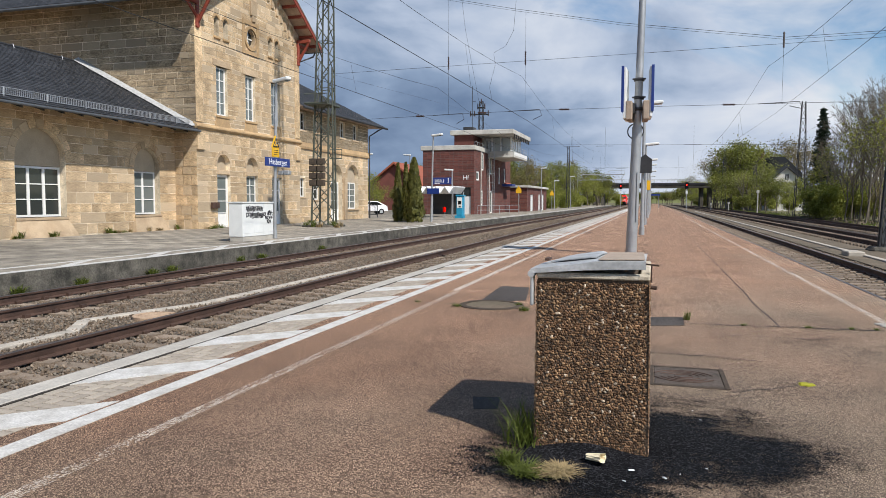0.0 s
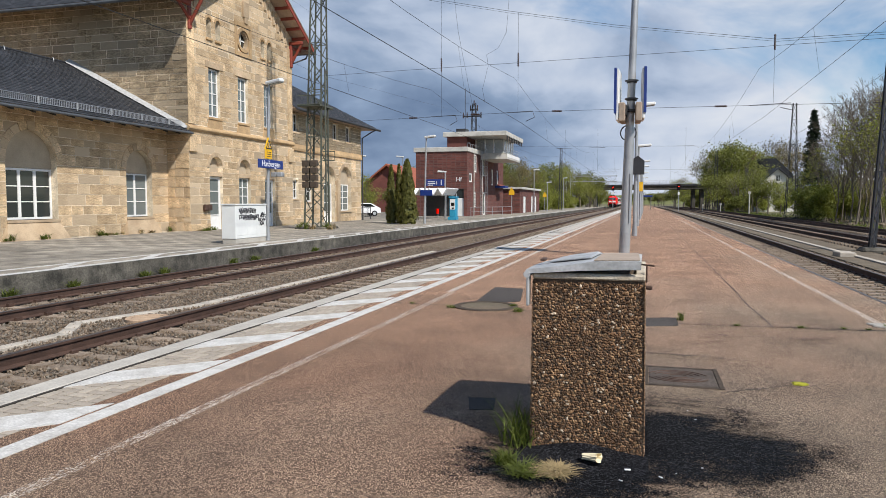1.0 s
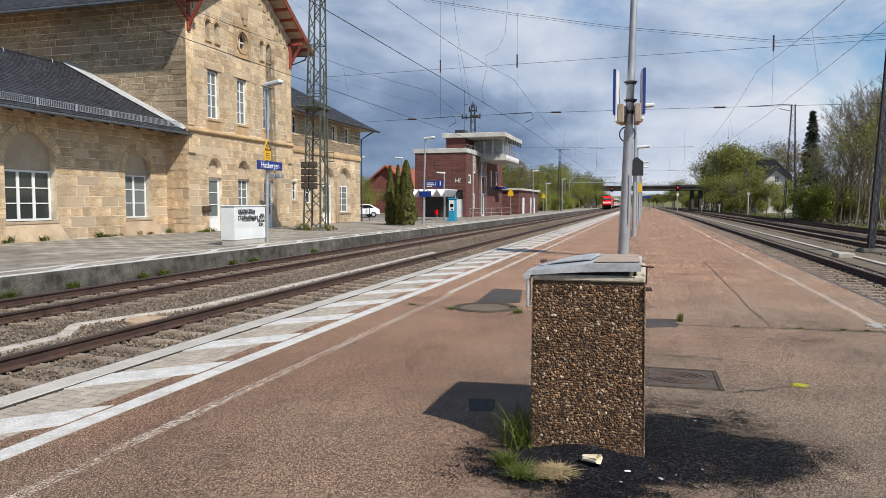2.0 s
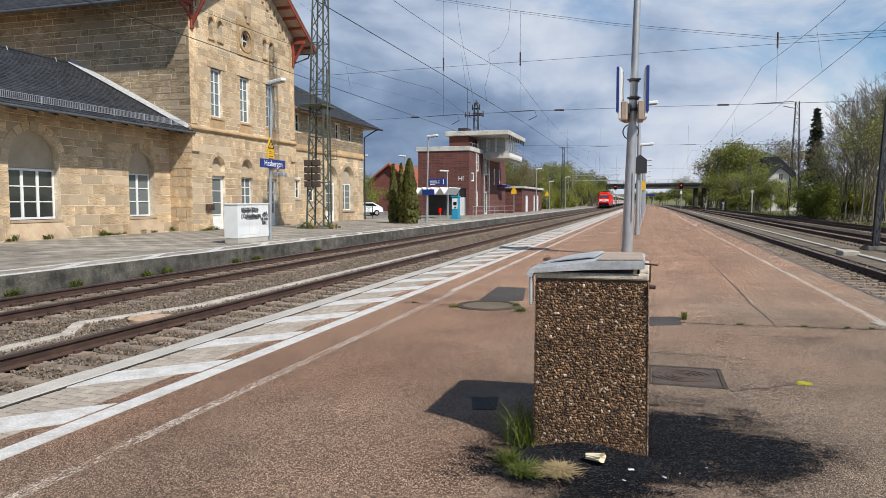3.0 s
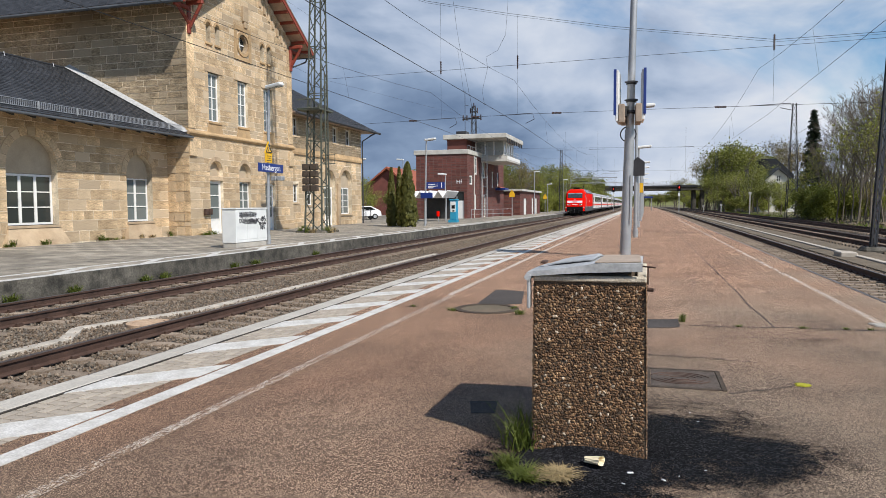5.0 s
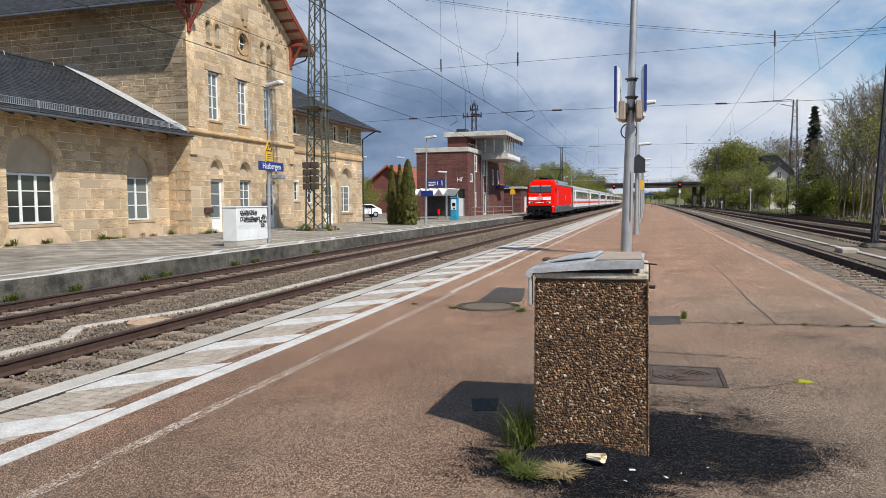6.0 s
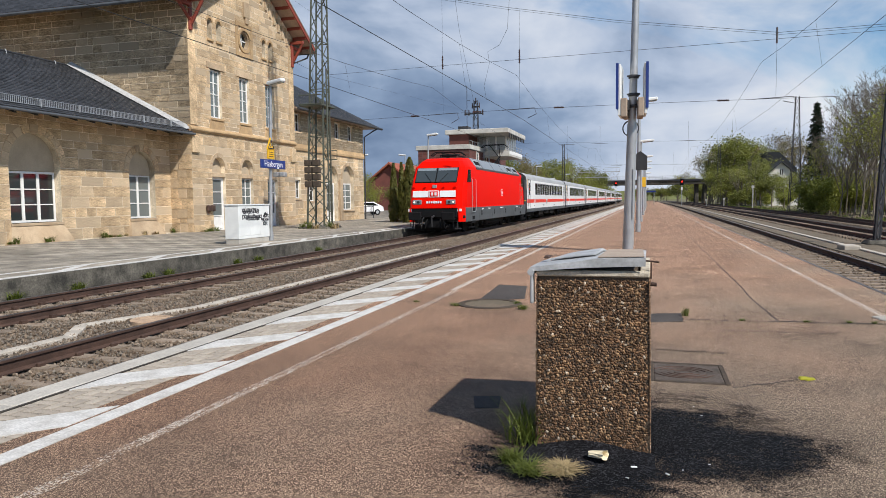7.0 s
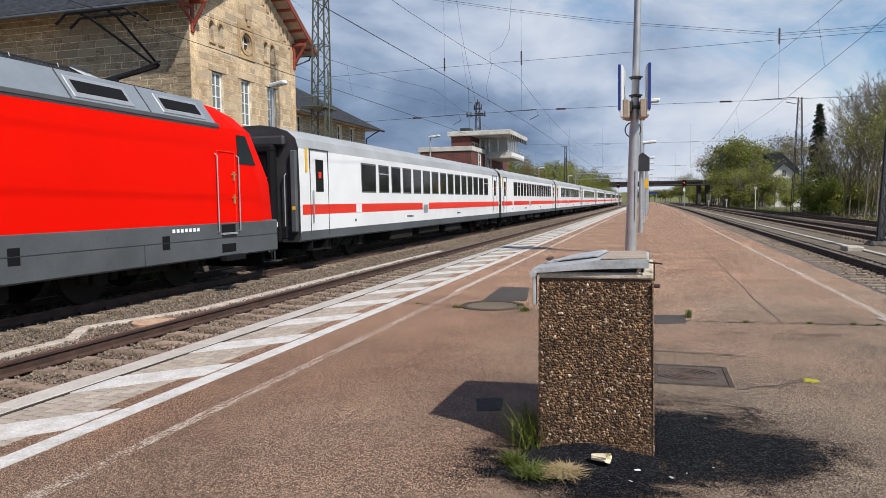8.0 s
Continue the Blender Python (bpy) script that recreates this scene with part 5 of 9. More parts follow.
step = 0.0138
for face in range(4):
    span = 2 * BOT if face < 2 else DEEP
    for iz in range(int(0.985 / step)):
        z = 0.012 + iz * step
        half = BOT + (TOP - BOT) * z
        for iu in range(int(span / step)):
            if r.random() < 0.06:
                continue
            t = (iu + 0.5 * (iz % 2) + r.uniform(-0.3, 0.3)) / (span / step)
            zz = z + r.uniform(-0.005, 0.005)
            if face == 0:
                c, ax = Vector((-half + 2 * half * t, 0.012 * zz, zz)), (Vector((1, 0, 0)), Vector((0, 0, 1)), Vector((0, -1, 0)))
            elif face == 1:
                c, ax = Vector((-half + 2 * half * t, DEEP - 0.01 * zz, zz)), (Vector((1, 0, 0)), Vector((0, 0, 1)), Vector((0, 1, 0)))
            elif face == 2:
                c, ax = Vector((-half, DEEP * t, zz)), (Vector((0, 1, 0)), Vector((0, 0, 1)), Vector((-1, 0, 0)))
            else:
                c, ax = Vector((half, DEEP * t, zz)), (Vector((0, 1, 0)), Vector((0, 0, 1)), Vector((1, 0, 0)))
            if face < 2 and abs(c.x) > half - 0.006:
                continue
            u = r.random()
            big = 1.25 if u > 0.93 else 1.0
            pebble(tones[2 if u > 0.975 else (1 if u > 0.80 else 0)], c, ax, 0.0102 * big)
for q, mt, lbl in zip(tones, (M_gravel_stone, M_tan_stone, M_pale_stone), ("dark brown exposed pebbles", "tan exposed pebbles", "pale exposed pebbles")):
    tagged(part("pebble_facing", q, mt, lb, lbl), kind="stuff")
q = Build()
q.rbox(-TOP - 0.004, TOP + 0.004, -0.004, 0.05, 1.0, 1.034, 0.008)
q.rbox(-TOP - 0.004, -TOP + 0.05, 0.05, DEEP, 1.0, 1.03, 0.006)
q.rbox(TOP - 0.05, TOP + 0.004, 0.05, DEEP, 1.0, 1.04, 0.006)
part("cement_rim", q, M_cream, lb, "bare pale cement rim")
# bent lid: a ridge runs back from the front edge, the west half hangs lower, the east half gapes
def sheet(rows, thick):
    """A bent metal sheet from rows of points, with its thickness."""
    b, n = Build(), len(rows[0])
    flat = [p for r0 in rows for p in r0]
    k = len(flat)
    f = []
    for j in range(len(rows) - 1):
        for i in range(n - 1):
            a = j * n + i
            f += [(a, a + 1, a + n + 1, a + n), (k + a, k + a + n, k + a + n + 1, k + a + 1)]
    rim = list(range(n)) + [j * n + n - 1 for j in range(1, len(rows))] + [(len(rows) - 1) * n + i for i in range(n - 2, -1, -1)] + [j * n for j in range(len(rows) - 2, 0, -1)]
    f += [(rim[i], k + rim[i], k + rim[(i + 1) % len(rim)], rim[(i + 1) % len(rim)]) for i in range(len(rim))]
    return b.add(flat + [(x, y, z - thick) for x, y, z in flat], f)


xs = (-0.352, -0.27, -0.14, -0.03, 0.02, 0.16, 0.292)
zf = (1.052, 1.063, 1.080, 1.096, 1.104, 1.108, 1.110)
lid = part("lid", sheet([[(x, y, z + dz + 0.003 * noise.noise((x * 14, y * 9, 1))) for x, z in zip(xs, zf)] for y, dz in ((-0.022, 0.0), (0.2, 0.0), (0.45, -0.006), (0.7, -0.014), (0.92, -0.022))], 0.004), M_zinc, lb, "dented zinc lid")
drop = (0.022, 0.028, 0.034, 0.042, 0.048, 0.046, 0.044)
q = Build()
v = [(x, -0.024, z + 0.001) for x, z in zip(xs, zf)] + [(x, -0.024, z - d) for x, z, d in zip(xs, zf, drop)]
v += [(x, -0.020, z) for x, y, z in v]
q.add(v, [(i, i + 1, 8 + i, 7 + i) for i in range(6)] + [(14 + i, 21 + i, 22 + i, 15 + i) for i in range(6)] + [(7 + i, 8 + i, 22 + i, 21 + i) for i in range(6)] + [(6, 20, 27, 13), (0, 7, 21, 14)])
part("lid_flange", q, M_zinc, lid, "turned-down front edge of the lid")
part("flap", sheet([[(-0.28, 0.34, 1.072), (-0.02, 0.26, 1.108), (0.0, 0.26, 1.108)], [(-0.22, 0.72, 1.076), (0.0, 0.72, 1.106), (0.02, 0.72, 1.102)], [(-0.17, 0.90, 1.078), (0.0, 0.90, 1.104), (0.03, 0.90, 1.09)]], 0.005), M_zinc, lid, "lifted zinc flap")
part("stained_panel", sheet([[(0.03, 0.03, 1.1125), (0.285, 0.03, 1.1185)], [(0.04, 0.88, 1.096), (0.27, 0.88, 1.100)]], 0.004), M_speaker, lid, "brown-stained lid panel")
q = Build()
q.rbox(-0.315, -0.285, 0.30, 0.42, 1.076, 1.092, 0.004)
part("rusty_corner", q, M_rust, lid)
q = Build()
q.tube((-0.345, -0.03, 1.025), (-0.345, 0.10, 1.025), 0.02, n=12)
q.rbox(-0.352, -0.334, -0.01, 0.05, 0.84, 1.03, 0.004)
part("hinge", q, M_zinc, lb)
q = Build()
q.tube((0.300, 0.03, 0.965), (0.352, 0.02, 0.962), 0.011, n=10)
q.tube((0.285, 0.05, 1.092), (0.362, 0.03, 1.086), 0.005, n=6)
q.tube((0.322, 0.04, 0.99), (0.322, 0.04, 1.092), 0.004, n=6)
part("latch", q, M_rust, lb)

# litter and weeds round the bin
cup = thing("paper_cup", "crushed cream paper cup lying on the bitumen", "cup", m=Matrix.Translation((-0.262, 3.90, 0.052)) @ Euler((1.45, 0.15, 1.15)).to_matrix().to_4x4())
q = Build()
n = 18
rings = []
for k, (rr, h) in enumerate(((0.028, -0.045), (0.032, -0.02), (0.036, 0.02), (0.040, 0.045), (0.042, 0.047), (0.037, 0.044), (0.031, 0.0), (0.026, -0.04))):
    rings.append([(rr * math.cos(2 * math.pi * i / n) * (1 + 0.15 * math.sin(3 * i + k)), rr * 0.62 * math.sin(2 * math.pi * i / n), h + 0.006 * math.sin(5 * i)) for i in range(n)])
q.loft(rings)
part("shell", q, M_paper, cup)
r = random.Random(21)
for i, (x, y, s) in enumerate(((-0.07, 3.86, 0.011), (0.10, 3.80, 0.010), (-0.36, 3.74, 0.008), (0.18, 3.88, 0.005), (0.32, 4.0, 0.005), (-0.1, 3.70, 0.007), (0.34, 4.9, 0.005), (0.3, 5.1, 0.006))):
    q = Build()
    q.rbox(-s * 1.6, s * 1.6, -s * 0.6, s * 0.6, 0.0, s * 0.5, s * 0.12)
    ob = part("paper_scrap", q, M_signwhite, None, m=Matrix.Translation((x, y, 0.013)) @ Euler((0.1, 0.1, r.uniform(0, 3))).to_matrix().to_4x4())
    tagged(ob, "small scrap of white litter on the bitumen", "litter", "scraps of litter")


def tuft(name, x, y, z, n, h, spread, mat, label, seed, droop=0.5, w=0.004):
    r = random.Random(seed)
    q = Build()
    for i in range(n):
        a, k = r.uniform(0, 2 * math.pi), r.uniform(0, spread * 0.5)
        bx, by = k * math.cos(a), k * math.sin(a)
        hh, out = h * r.uniform(0.4, 1.0), spread * r.uniform(0.2, 1.0)
        d = r.uniform(0, 2 * math.pi)
        pts = [(bx + out * math.cos(d) * s ** 1.6, by + out * math.sin(d) * s ** 1.6, hh * (s - droop * 0.45 * s * s)) for s in (0, 0.35, 0.7, 1.0)]
        px, py = -math.sin(d) * w, math.cos(d) * w
        vs = []
        for j, p in enumerate(pts):
            f = (1.0, 0.9, 0.6, 0.1)[j]
            vs += [(p[0] + px * f, p[1] + py * f, p[2]), (p[0] - px * f, p[1] - py * f, p[2])]
        q.add(vs, [(0, 1, 3, 2), (2, 3, 5, 4), (4, 5, 7, 6)])
    ob = part(name, q, mat, None, m=Matrix.Translation((x, y, z)))
    return tagged(ob, label, "weeds", "weeds on the platform", kind="stuff")


tuft("grass_tuft", -0.69, 4.16, 0.004, 150, 0.34, 0.27, M_grass, "green grass tuft growing beside the bin", 1)
tuft("grass_tuft", -0.72, 3.80, 0.004, 130, 0.11, 0.12, M_grass, "short green grass growing from the asphalt", 2)
tuft("grass_tuft", -0.60, 3.66, 0.004, 150, 0.08, 0.16, M_grass, "short green grass growing from the asphalt", 12)
tuft("dry_grass_clump", -0.44, 3.72, 0.012, 520, 0.055, 0.14, M_dry, "flattened dry straw clump", 3, 0.9)
tuft("grass_tuft", 0.43, 9.1, 0.004, 50, 0.16, 0.08, M_grass, "weed growing from a crack", 4)
tuft("grass_tuft", -1.60, 9.25, 0.004, 90, 0.08, 0.13, M_grass, "weed growing from a crack", 5)
tuft("grass_tuft", -1.75, 9.7, 0.004, 60, 0.06, 0.1, M_grass, "weed growing beside the manhole", 6)
tuft("grass_tuft", -2.55, 9.35, 0.004, 60, 0.06, 0.12, M_grass, "weed growing from a crack", 7)
for i, (x, y) in enumerate(((1.05, 8.9), (1.75, 8.95), (2.2, 9.0), (2.45, 9.0), (-3.2, 9.62))):
    tuft("grass_tuft", x, y, 0.002, 40, 0.035, 0.09, M_grass, "low weeds growing along a crack", 60 + i)
tuft("grass_tuft", 2.72, 9.2, 0.004, 60, 0.07, 0.12, M_grass, "weed growing from a crack", 8)
blotch("moss_patch", 1.2, 6.13, 0.062, 0.05, M_moss, 0.008, 5.0, 0.5, 40, 0.006, "yellow-green moss patch")
blotch("pothole_rubble", 2.68, 9.36, 0.12, 0.16, M_kerb, 0.008, 7.0, 0.5, 40, 0.01, "broken pale concrete at the edge")

# cable troughs of short concrete lids between and beside the tracks
def trough(name, pts, w, z, label, upto):
    t = thing(name, label, "cable trough", "cable troughs", kind="structure")
    rest = Build()
    count = 0
    for (x0, y0), (x1, y1) in zip(pts, pts[1:]):
        d = Vector((x1 - x0, y1 - y0, 0))
        n = max(1, round(d.length / 0.5))
        ang = math.atan2(-d.x, d.y)
        for i in range(n):
            c = Vector((x0, y0, z)) + d * ((i + 0.5) / n)
            m = Matrix.Translation(c) @ Euler((0, 0, ang)).to_matrix().to_4x4()
            if count < upto:
                q = Build()
                q.rbox(-w / 2, w / 2, -d.length / n / 2 + 0.004, d.length / n / 2 - 0.004, -0.12, 0.02, 0.01)
                part("lid", q, M_trough, t, m=m)
            else:
                rest.box(-w / 2, w / 2, -d.length / n / 2 + 0.004, d.length / n / 2 - 0.004, -0.12, 0.02, 0, m)
            count += 1
    if rest.f:
        tagged(part("distant_lids", rest, M_trough, t), kind="stuff")


trough("cable_trough", [(-8.40, 4.5), (-8.36, 8.6), (-8.92, 9.45), (-8.62, 10.5), (-8.26, 11.6), (-8.22, 14.0), (-8.2, 27.5)], 0.2, BED + 0.03, "pale concrete cable trough between the tracks", 60)
trough("cable_trough", [(7.35, 8), (7.35, 60), (7.4, 140)], 0.22, BED + 0.07, "pale concrete cable trough beside the east track", 100)
q = Build()
q.rbox(6.75, 7.3, 28.6, 29.6, BED - 0.1, BED + 0.2, 0.03)
tagged(part("cable_pit", q, M_trough), "low concrete cable pit beside the track", "cable pit")

# loose ballast stones
def stones(name, x0, x1, y0, y1, n, z, size, seed, skip):
    r = random.Random(seed)
    q = Build()
    for _ in range(n):
        x = r.uniform(x0, x1)
        y = y0 + (y1 - y0) * r.random() ** 1.8
        if any(abs(x - c) < 0.09 for c in skip):
            continue
        if any(abs(x - c) < 1.25 for c in (-10.9, -6.5, 4.9)) and abs((y + 11.7 + 0.31) % 0.62 - 0.31) < 0.13 and r.random() < 0.85:
            continue
        s = size * r.uniform(0.6, 1.35)
        c = Vector((x, y, z + r.uniform(-0.01, 0.025)))
        rot = Euler((r.uniform(0, 6), r.uniform(0, 6), r.uniform(0, 6))).to_matrix()
        base = ((1, 0, 0.1), (-1, 0.1, 0), (0, 0.8, 0.1), (0.1, -0.8, 0), (0, 0, 0.7), (0.1, 0, -0.7))
        vs = [c + s * (rot @ Vector([k * r.uniform(0.7, 1.25) for k in p])) for p in base]
        q.add(vs, [(0, 2, 4), (2, 1, 4), (1, 3, 4), (3, 0, 4), (2, 0, 5), (1, 2, 5), (3, 1, 5), (0, 3, 5)])
    tagged(part(name, q, M_stone), "loose grey-brown ballast stones between the rails", "ballast", kind="stuff")


stones("edge_ballast_stones", -5.66, -4.66, 2.6, 30, 11000, BED + 0.012, 0.028, 14, ())
WEST = (-11.65, -10.15, -7.25, -5.75)
stones("ballast_stones", -12.3, -4.75, 3.0, 34, 62000, BED + 0.012, 0.027, 4, WEST)
stones("far_ballast_stones", -12.3, -4.95, 30, 75, 16000, BED + 0.012, 0.042, 5, WEST)
stones("east_ballast_stones", 3.5, 6.5, 7.0, 50, 9000, BED + 0.0, 0.036, 6, (4.15, 5.65))


# ---- station building ----
def plane_east(x):
    """Wall facing +x: u runs along y, w outward."""
    return Matrix(((0, 0, 1, x), (1, 0, 0, 0), (0, 1, 0, 0), (0, 0, 0, 1)))


def plane_south(y):
    """Wall facing -y: u runs along x, w outward."""
    return Matrix(((1, 0, 0, 0), (0, 0, -1, y), (0, 1, 0, 0), (0, 0, 0, 1)))


def arc(u0, u1, z, n=14):
    r, c = (u1 - u0) / 2, (u0 + u1) / 2
    return [(c + r * math.cos(math.pi * i / n), z + r * math.sin(math.pi * i / n)) for i in range(n + 1)]


def backing(m, u0, u1, z0, z1, holes, thick):
    """A wall with real openings: holes are (u0, u1, z0, z1, arched)."""
    b = Build()
    holes = [(round(h[0], 3), round(h[1], 3), round(h[2], 3), round(h[3], 3), h[4]) for h in holes]
    us = sorted({u0, u1, *[h[0] for h in holes], *[h[1] for h in holes]})
    tops = [h[3] + ((h[1] - h[0]) / 2 if h[4] else 0) for h in holes]
    zs = sorted({z0, z1, *[h[2] for h in holes], *tops})
    us, zs = [u for u in us if u0 <= u <= u1], [z for z in zs if z0 <= z <= z1]
    for a, c in zip(us, us[1:]):
        for d, e in zip(zs, zs[1:]):
            mu, mz = (a + c) / 2, (d + e) / 2
            if not any(h[0] < mu < h[1] and h[2] < mz < t for h, t in zip(holes, tops)):
                b.box(a, c, d, e, -thick, 0, 0, m)
    for h, t in zip(holes, tops):
        if h[4]:
            pts = arc(h[0], h[1], h[3])
            cu = (h[0] + h[1]) / 2
            for half in (0, 1):
                run = [p for p in pts if (p[0] >= cu - 1e-6) == (half == 0)]
                corner = (h[1], t) if half == 0 else (h[0], t)
                for p, q in zip(run, run[1:]):
                    tri = [corner, p, q]
                    vs = [m @ Vector((x, y, w)) for w in (-thick, 0) for x, y in tri]
                    b.add(vs, [(0, 1, 2), (3, 5, 4), (0, 3, 4, 1), (1, 4, 5, 2), (2, 5, 3, 0)])
    return b


def blocks(m, u0, u1, z0, z1, holes, course, lengths, seed, mat, parent, name, singles=0, proud=0.018, margin=0.0, roofline=None):
    """Courses of separate stones, each with its own edges, over a mortar backing."""
    r = random.Random(seed)
    rest, made = Build(), 0
    unit = Build().rbox(-0.5, 0.5, -0.5, 0.5, -0.06, 1.0, 0.012).mesh(name, mat) if singles else None
    z = z0
    while z < z1 - 0.05:
        h = min(course * r.choice((0.62, 0.8, 0.95, 1.0, 1.15, 1.3)), z1 - z)
        mid = z + h / 2
        cuts = [(u0, u1)]
        if roofline:
            a, c = roofline(mid + h / 2)
            cuts = [(max(u0, a), min(u1, c))] if a < c else []
        for hu0, hu1, hz0, hz1, arched in holes:
            lo, hi = hu0 - margin, hu1 + margin
            rad, cc = (hi - lo) / 2, (lo + hi) / 2
            top = hz1 + (rad if arched else 0)
            if not (z + h > hz0 and z < top):
                continue
            if arched and z > hz1:
                d = z - hz1
                half = math.sqrt(max(0, rad * rad - d * d))
                lo, hi = cc - half, cc + half
            out = []
            for a, c in cuts:
                if hi <= a or lo >= c:
                    out.append((a, c))
                else:
                    if lo - a > 0.04:
                        out.append((a, lo))
                    if c - hi > 0.04:
                        out.append((hi, c))
            cuts = out
        for a, c in cuts:
            u = a
            while u < c - 0.02:
                L = r.uniform(*lengths)
                e = u + L
                if c - e < lengths[0] * 0.6:
                    e = c
                gap = 0.014
                w = proud * r.uniform(0.3, 1.4)
                if made < singles and e - u > 0.1:
                    loc = m @ Matrix.Translation(((u + e) / 2, mid, 0)) @ Matrix.Diagonal((e - u - 2 * gap, h - 2 * gap, w, 1))
                    part(name, unit, None, parent, m=loc)
                    made += 1
                elif e - u > 0.03:
                    k = 0.008
                    vs = [(u + gap, z + gap, -0.01), (e - gap, z + gap, -0.01), (e - gap, z + h - gap, -0.01), (u + gap, z + h - gap, -0.01),
                          (u + gap + k, z + gap + k, w), (e - gap - k, z + gap + k, w), (e - gap - k, z + h - gap - k, w), (u + gap + k, z + h - gap - k, w)]
                    rest.add([m @ Vector(p) for p in vs], [(4, 5, 6, 7), (0, 1, 5, 4), (1, 2, 6, 5), (2, 3, 7, 6), (3, 0, 4, 7)])
                u = e
        z += h
    if rest.f:
        tagged(part(name.split("_")[0] + "_facing", rest, mat, parent), kind="stuff")


def welded(b, name, mat):
    """One closed mesh out of boxes that butt on each other."""
    me = b.mesh(name, mat)
    bm = bmesh.new()
    bm.from_mesh(me)
    bmesh.ops.remove_doubles(bm, verts=bm.verts, dist=0.0005)
    bm.to_mesh(me)
    bm.free()
    return me


def window(parent, m, u0, u1, z0, z1, cols, rows, depth, pane_mat=None, name="window", bar=0.05, rim=0.07, low=None):
    """A white framed window set back in its opening."""
    pane_mat = pane_mat or M_pane
    b = Build()
    d0, d1 = -depth - 0.06, -depth
    b.box(u0, u0 + rim, z0, z1, d0, d1, 0, m)
    b.box(u1 - rim, u1, z0, z1, d0, d1, 0, m)
    b.box(u0 + rim, u1 - rim, z0, z0 + rim, d0, d1, 0, m)
    b.box(u0 + rim, u1 - rim, z1 - rim, z1, d0, d1, 0, m)
    w = part(name, b, M_frame, parent)
    pw, ph = (u1 - u0 - 2 * rim) / cols, (z1 - z0 - 2 * rim) / rows
    for i in range(1, cols):
        q = Build()
        u = u0 + rim + i * pw
        q.box(u - bar, u + bar, z0 + rim, z1 - rim, d0 + 0.005, d1 + 0.004, 0, m)
        part("mullion", q, M_frame, w)
    for j in range(1, rows):
        q = Build()
        z = z0 + rim + j * ph
        for i in range(cols):
            ua, ub = u0 + rim + i * pw + (bar if i else 0), u0 + rim + (i + 1) * pw - (bar if i < cols - 1 else 0)
            q.box(ua, ub, z - 0.022, z + 0.022, d0 + 0.01, d1 - 0.004, 0, m)
        part("glazing_bar", q, M_frame, w)
    for i in range(cols):
        for j in range(rows):
            q = Build()
            q.box(u0 + rim + i * pw + 0.005, u0 + rim + (i + 1) * pw - 0.005, z0 + rim + j * ph + 0.005, z0 + rim + (j + 1) * ph - 0.005, d0 + 0.015, d0 + 0.025, 0, m)
            part("pane", q, pane_mat if low is None or j >= low else M_frame, w)
    return w


def sill(parent, m, u0, u1, z, out, mat=None):
    q = Build()
    q.rbox(u0 - 0.08, u1 + 0.08, z - 0.13, z, -0.2, out, 0.015, 0, m)
    return part("sill", q, mat or M_sandtrim, parent)


def voussoirs(parent, m, u0, u1, z, depth, n, mat, proud=0.03):
    r0, c = (u1 - u0) / 2, (u0 + u1) / 2
    for i in range(n):
        a, e = math.pi * i / n + 0.012, math.pi * (i + 1) / n - 0.012
        q = Build()
        pts = [(c + rr * math.cos(t), z + rr * math.sin(t)) for rr, t in ((r0, a), (r0 + depth, a), (r0 + depth, (a + e) / 2), (r0 + depth, e), (r0, e), (r0, (a + e) / 2))]
        vs = [m @ Vector((x, y, w)) for w in (-0.05, proud) for x, y in pts]
        q.add(vs, [tuple(range(6))[::-1], tuple(range(6, 12))] + [(k, (k + 1) % 6, 6 + (k + 1) % 6, 6 + k) for k in range(6)])
        part("arch_stone", q, mat, parent)


def tympanum(parent, m, u0, u1, z, depth, zb):
    q = Build()
    pts = arc(u0, u1, z)
    poly = [(u0, zb)] + [(u1, zb)] + pts
    vs = [m @ Vector((x, y, w)) for w in (-depth - 0.1, -depth) for x, y in poly]
    n = len(poly)
    q.add(vs, [tuple(range(n))[::-1], tuple(range(n, 2 * n))] + [(k, (k + 1) % n, n + (k + 1) % n, n + k) for k in range(n)])
    part("blind_arch", q, M_plaster, parent, "plastered blind arch")


def shingled(parent, corners, courses, mat, name="slate_covering", step=0.012, tile=0.28, seed=1):
    """Slates in overlapping courses on a sloped face: corners eave-left, eave-right, ridge-right, ridge-left."""
    a, b_, c, d = (Vector(p) for p in corners)
    nrm = (b_ - a).cross(d - a).normalized()
    r = random.Random(seed)
    q = Build()
    for k in range(courses):
        s0, s1 = k / courses, (k + 1.12) / courses
        l0, r0 = a.lerp(d, s0), b_.lerp(c, s0)
        l1, r1 = a.lerp(d, min(1, s1)), b_.lerp(c, min(1, s1))
        n = max(1, int((r0 - l0).length / tile))
        off = 0.5 * (k % 2)
        for i in range(n + 1):
            t0, t1 = max(0, (i - off) / n), min(1, (i + 1 - off) / n)
            if t1 <= t0:
                continue
            lift = step * r.uniform(0.7, 1.5)
            g = 0.004 / max(0.1, (r0 - l0).length)
            p0, p1 = l0.lerp(r0, t0 + g), l0.lerp(r0, t1 - g)
            p2, p3 = l1.lerp(r1, t1 - g), l1.lerp(r1, t0 + g)
            q.add([p0 + nrm * lift, p1 + nrm * lift, p2 + nrm * 0.002, p3 + nrm * 0.002, p0, p1], [(0, 1, 2, 3), (4, 5, 1, 0)])
    return tagged(part(name, q, mat, parent), kind="stuff")


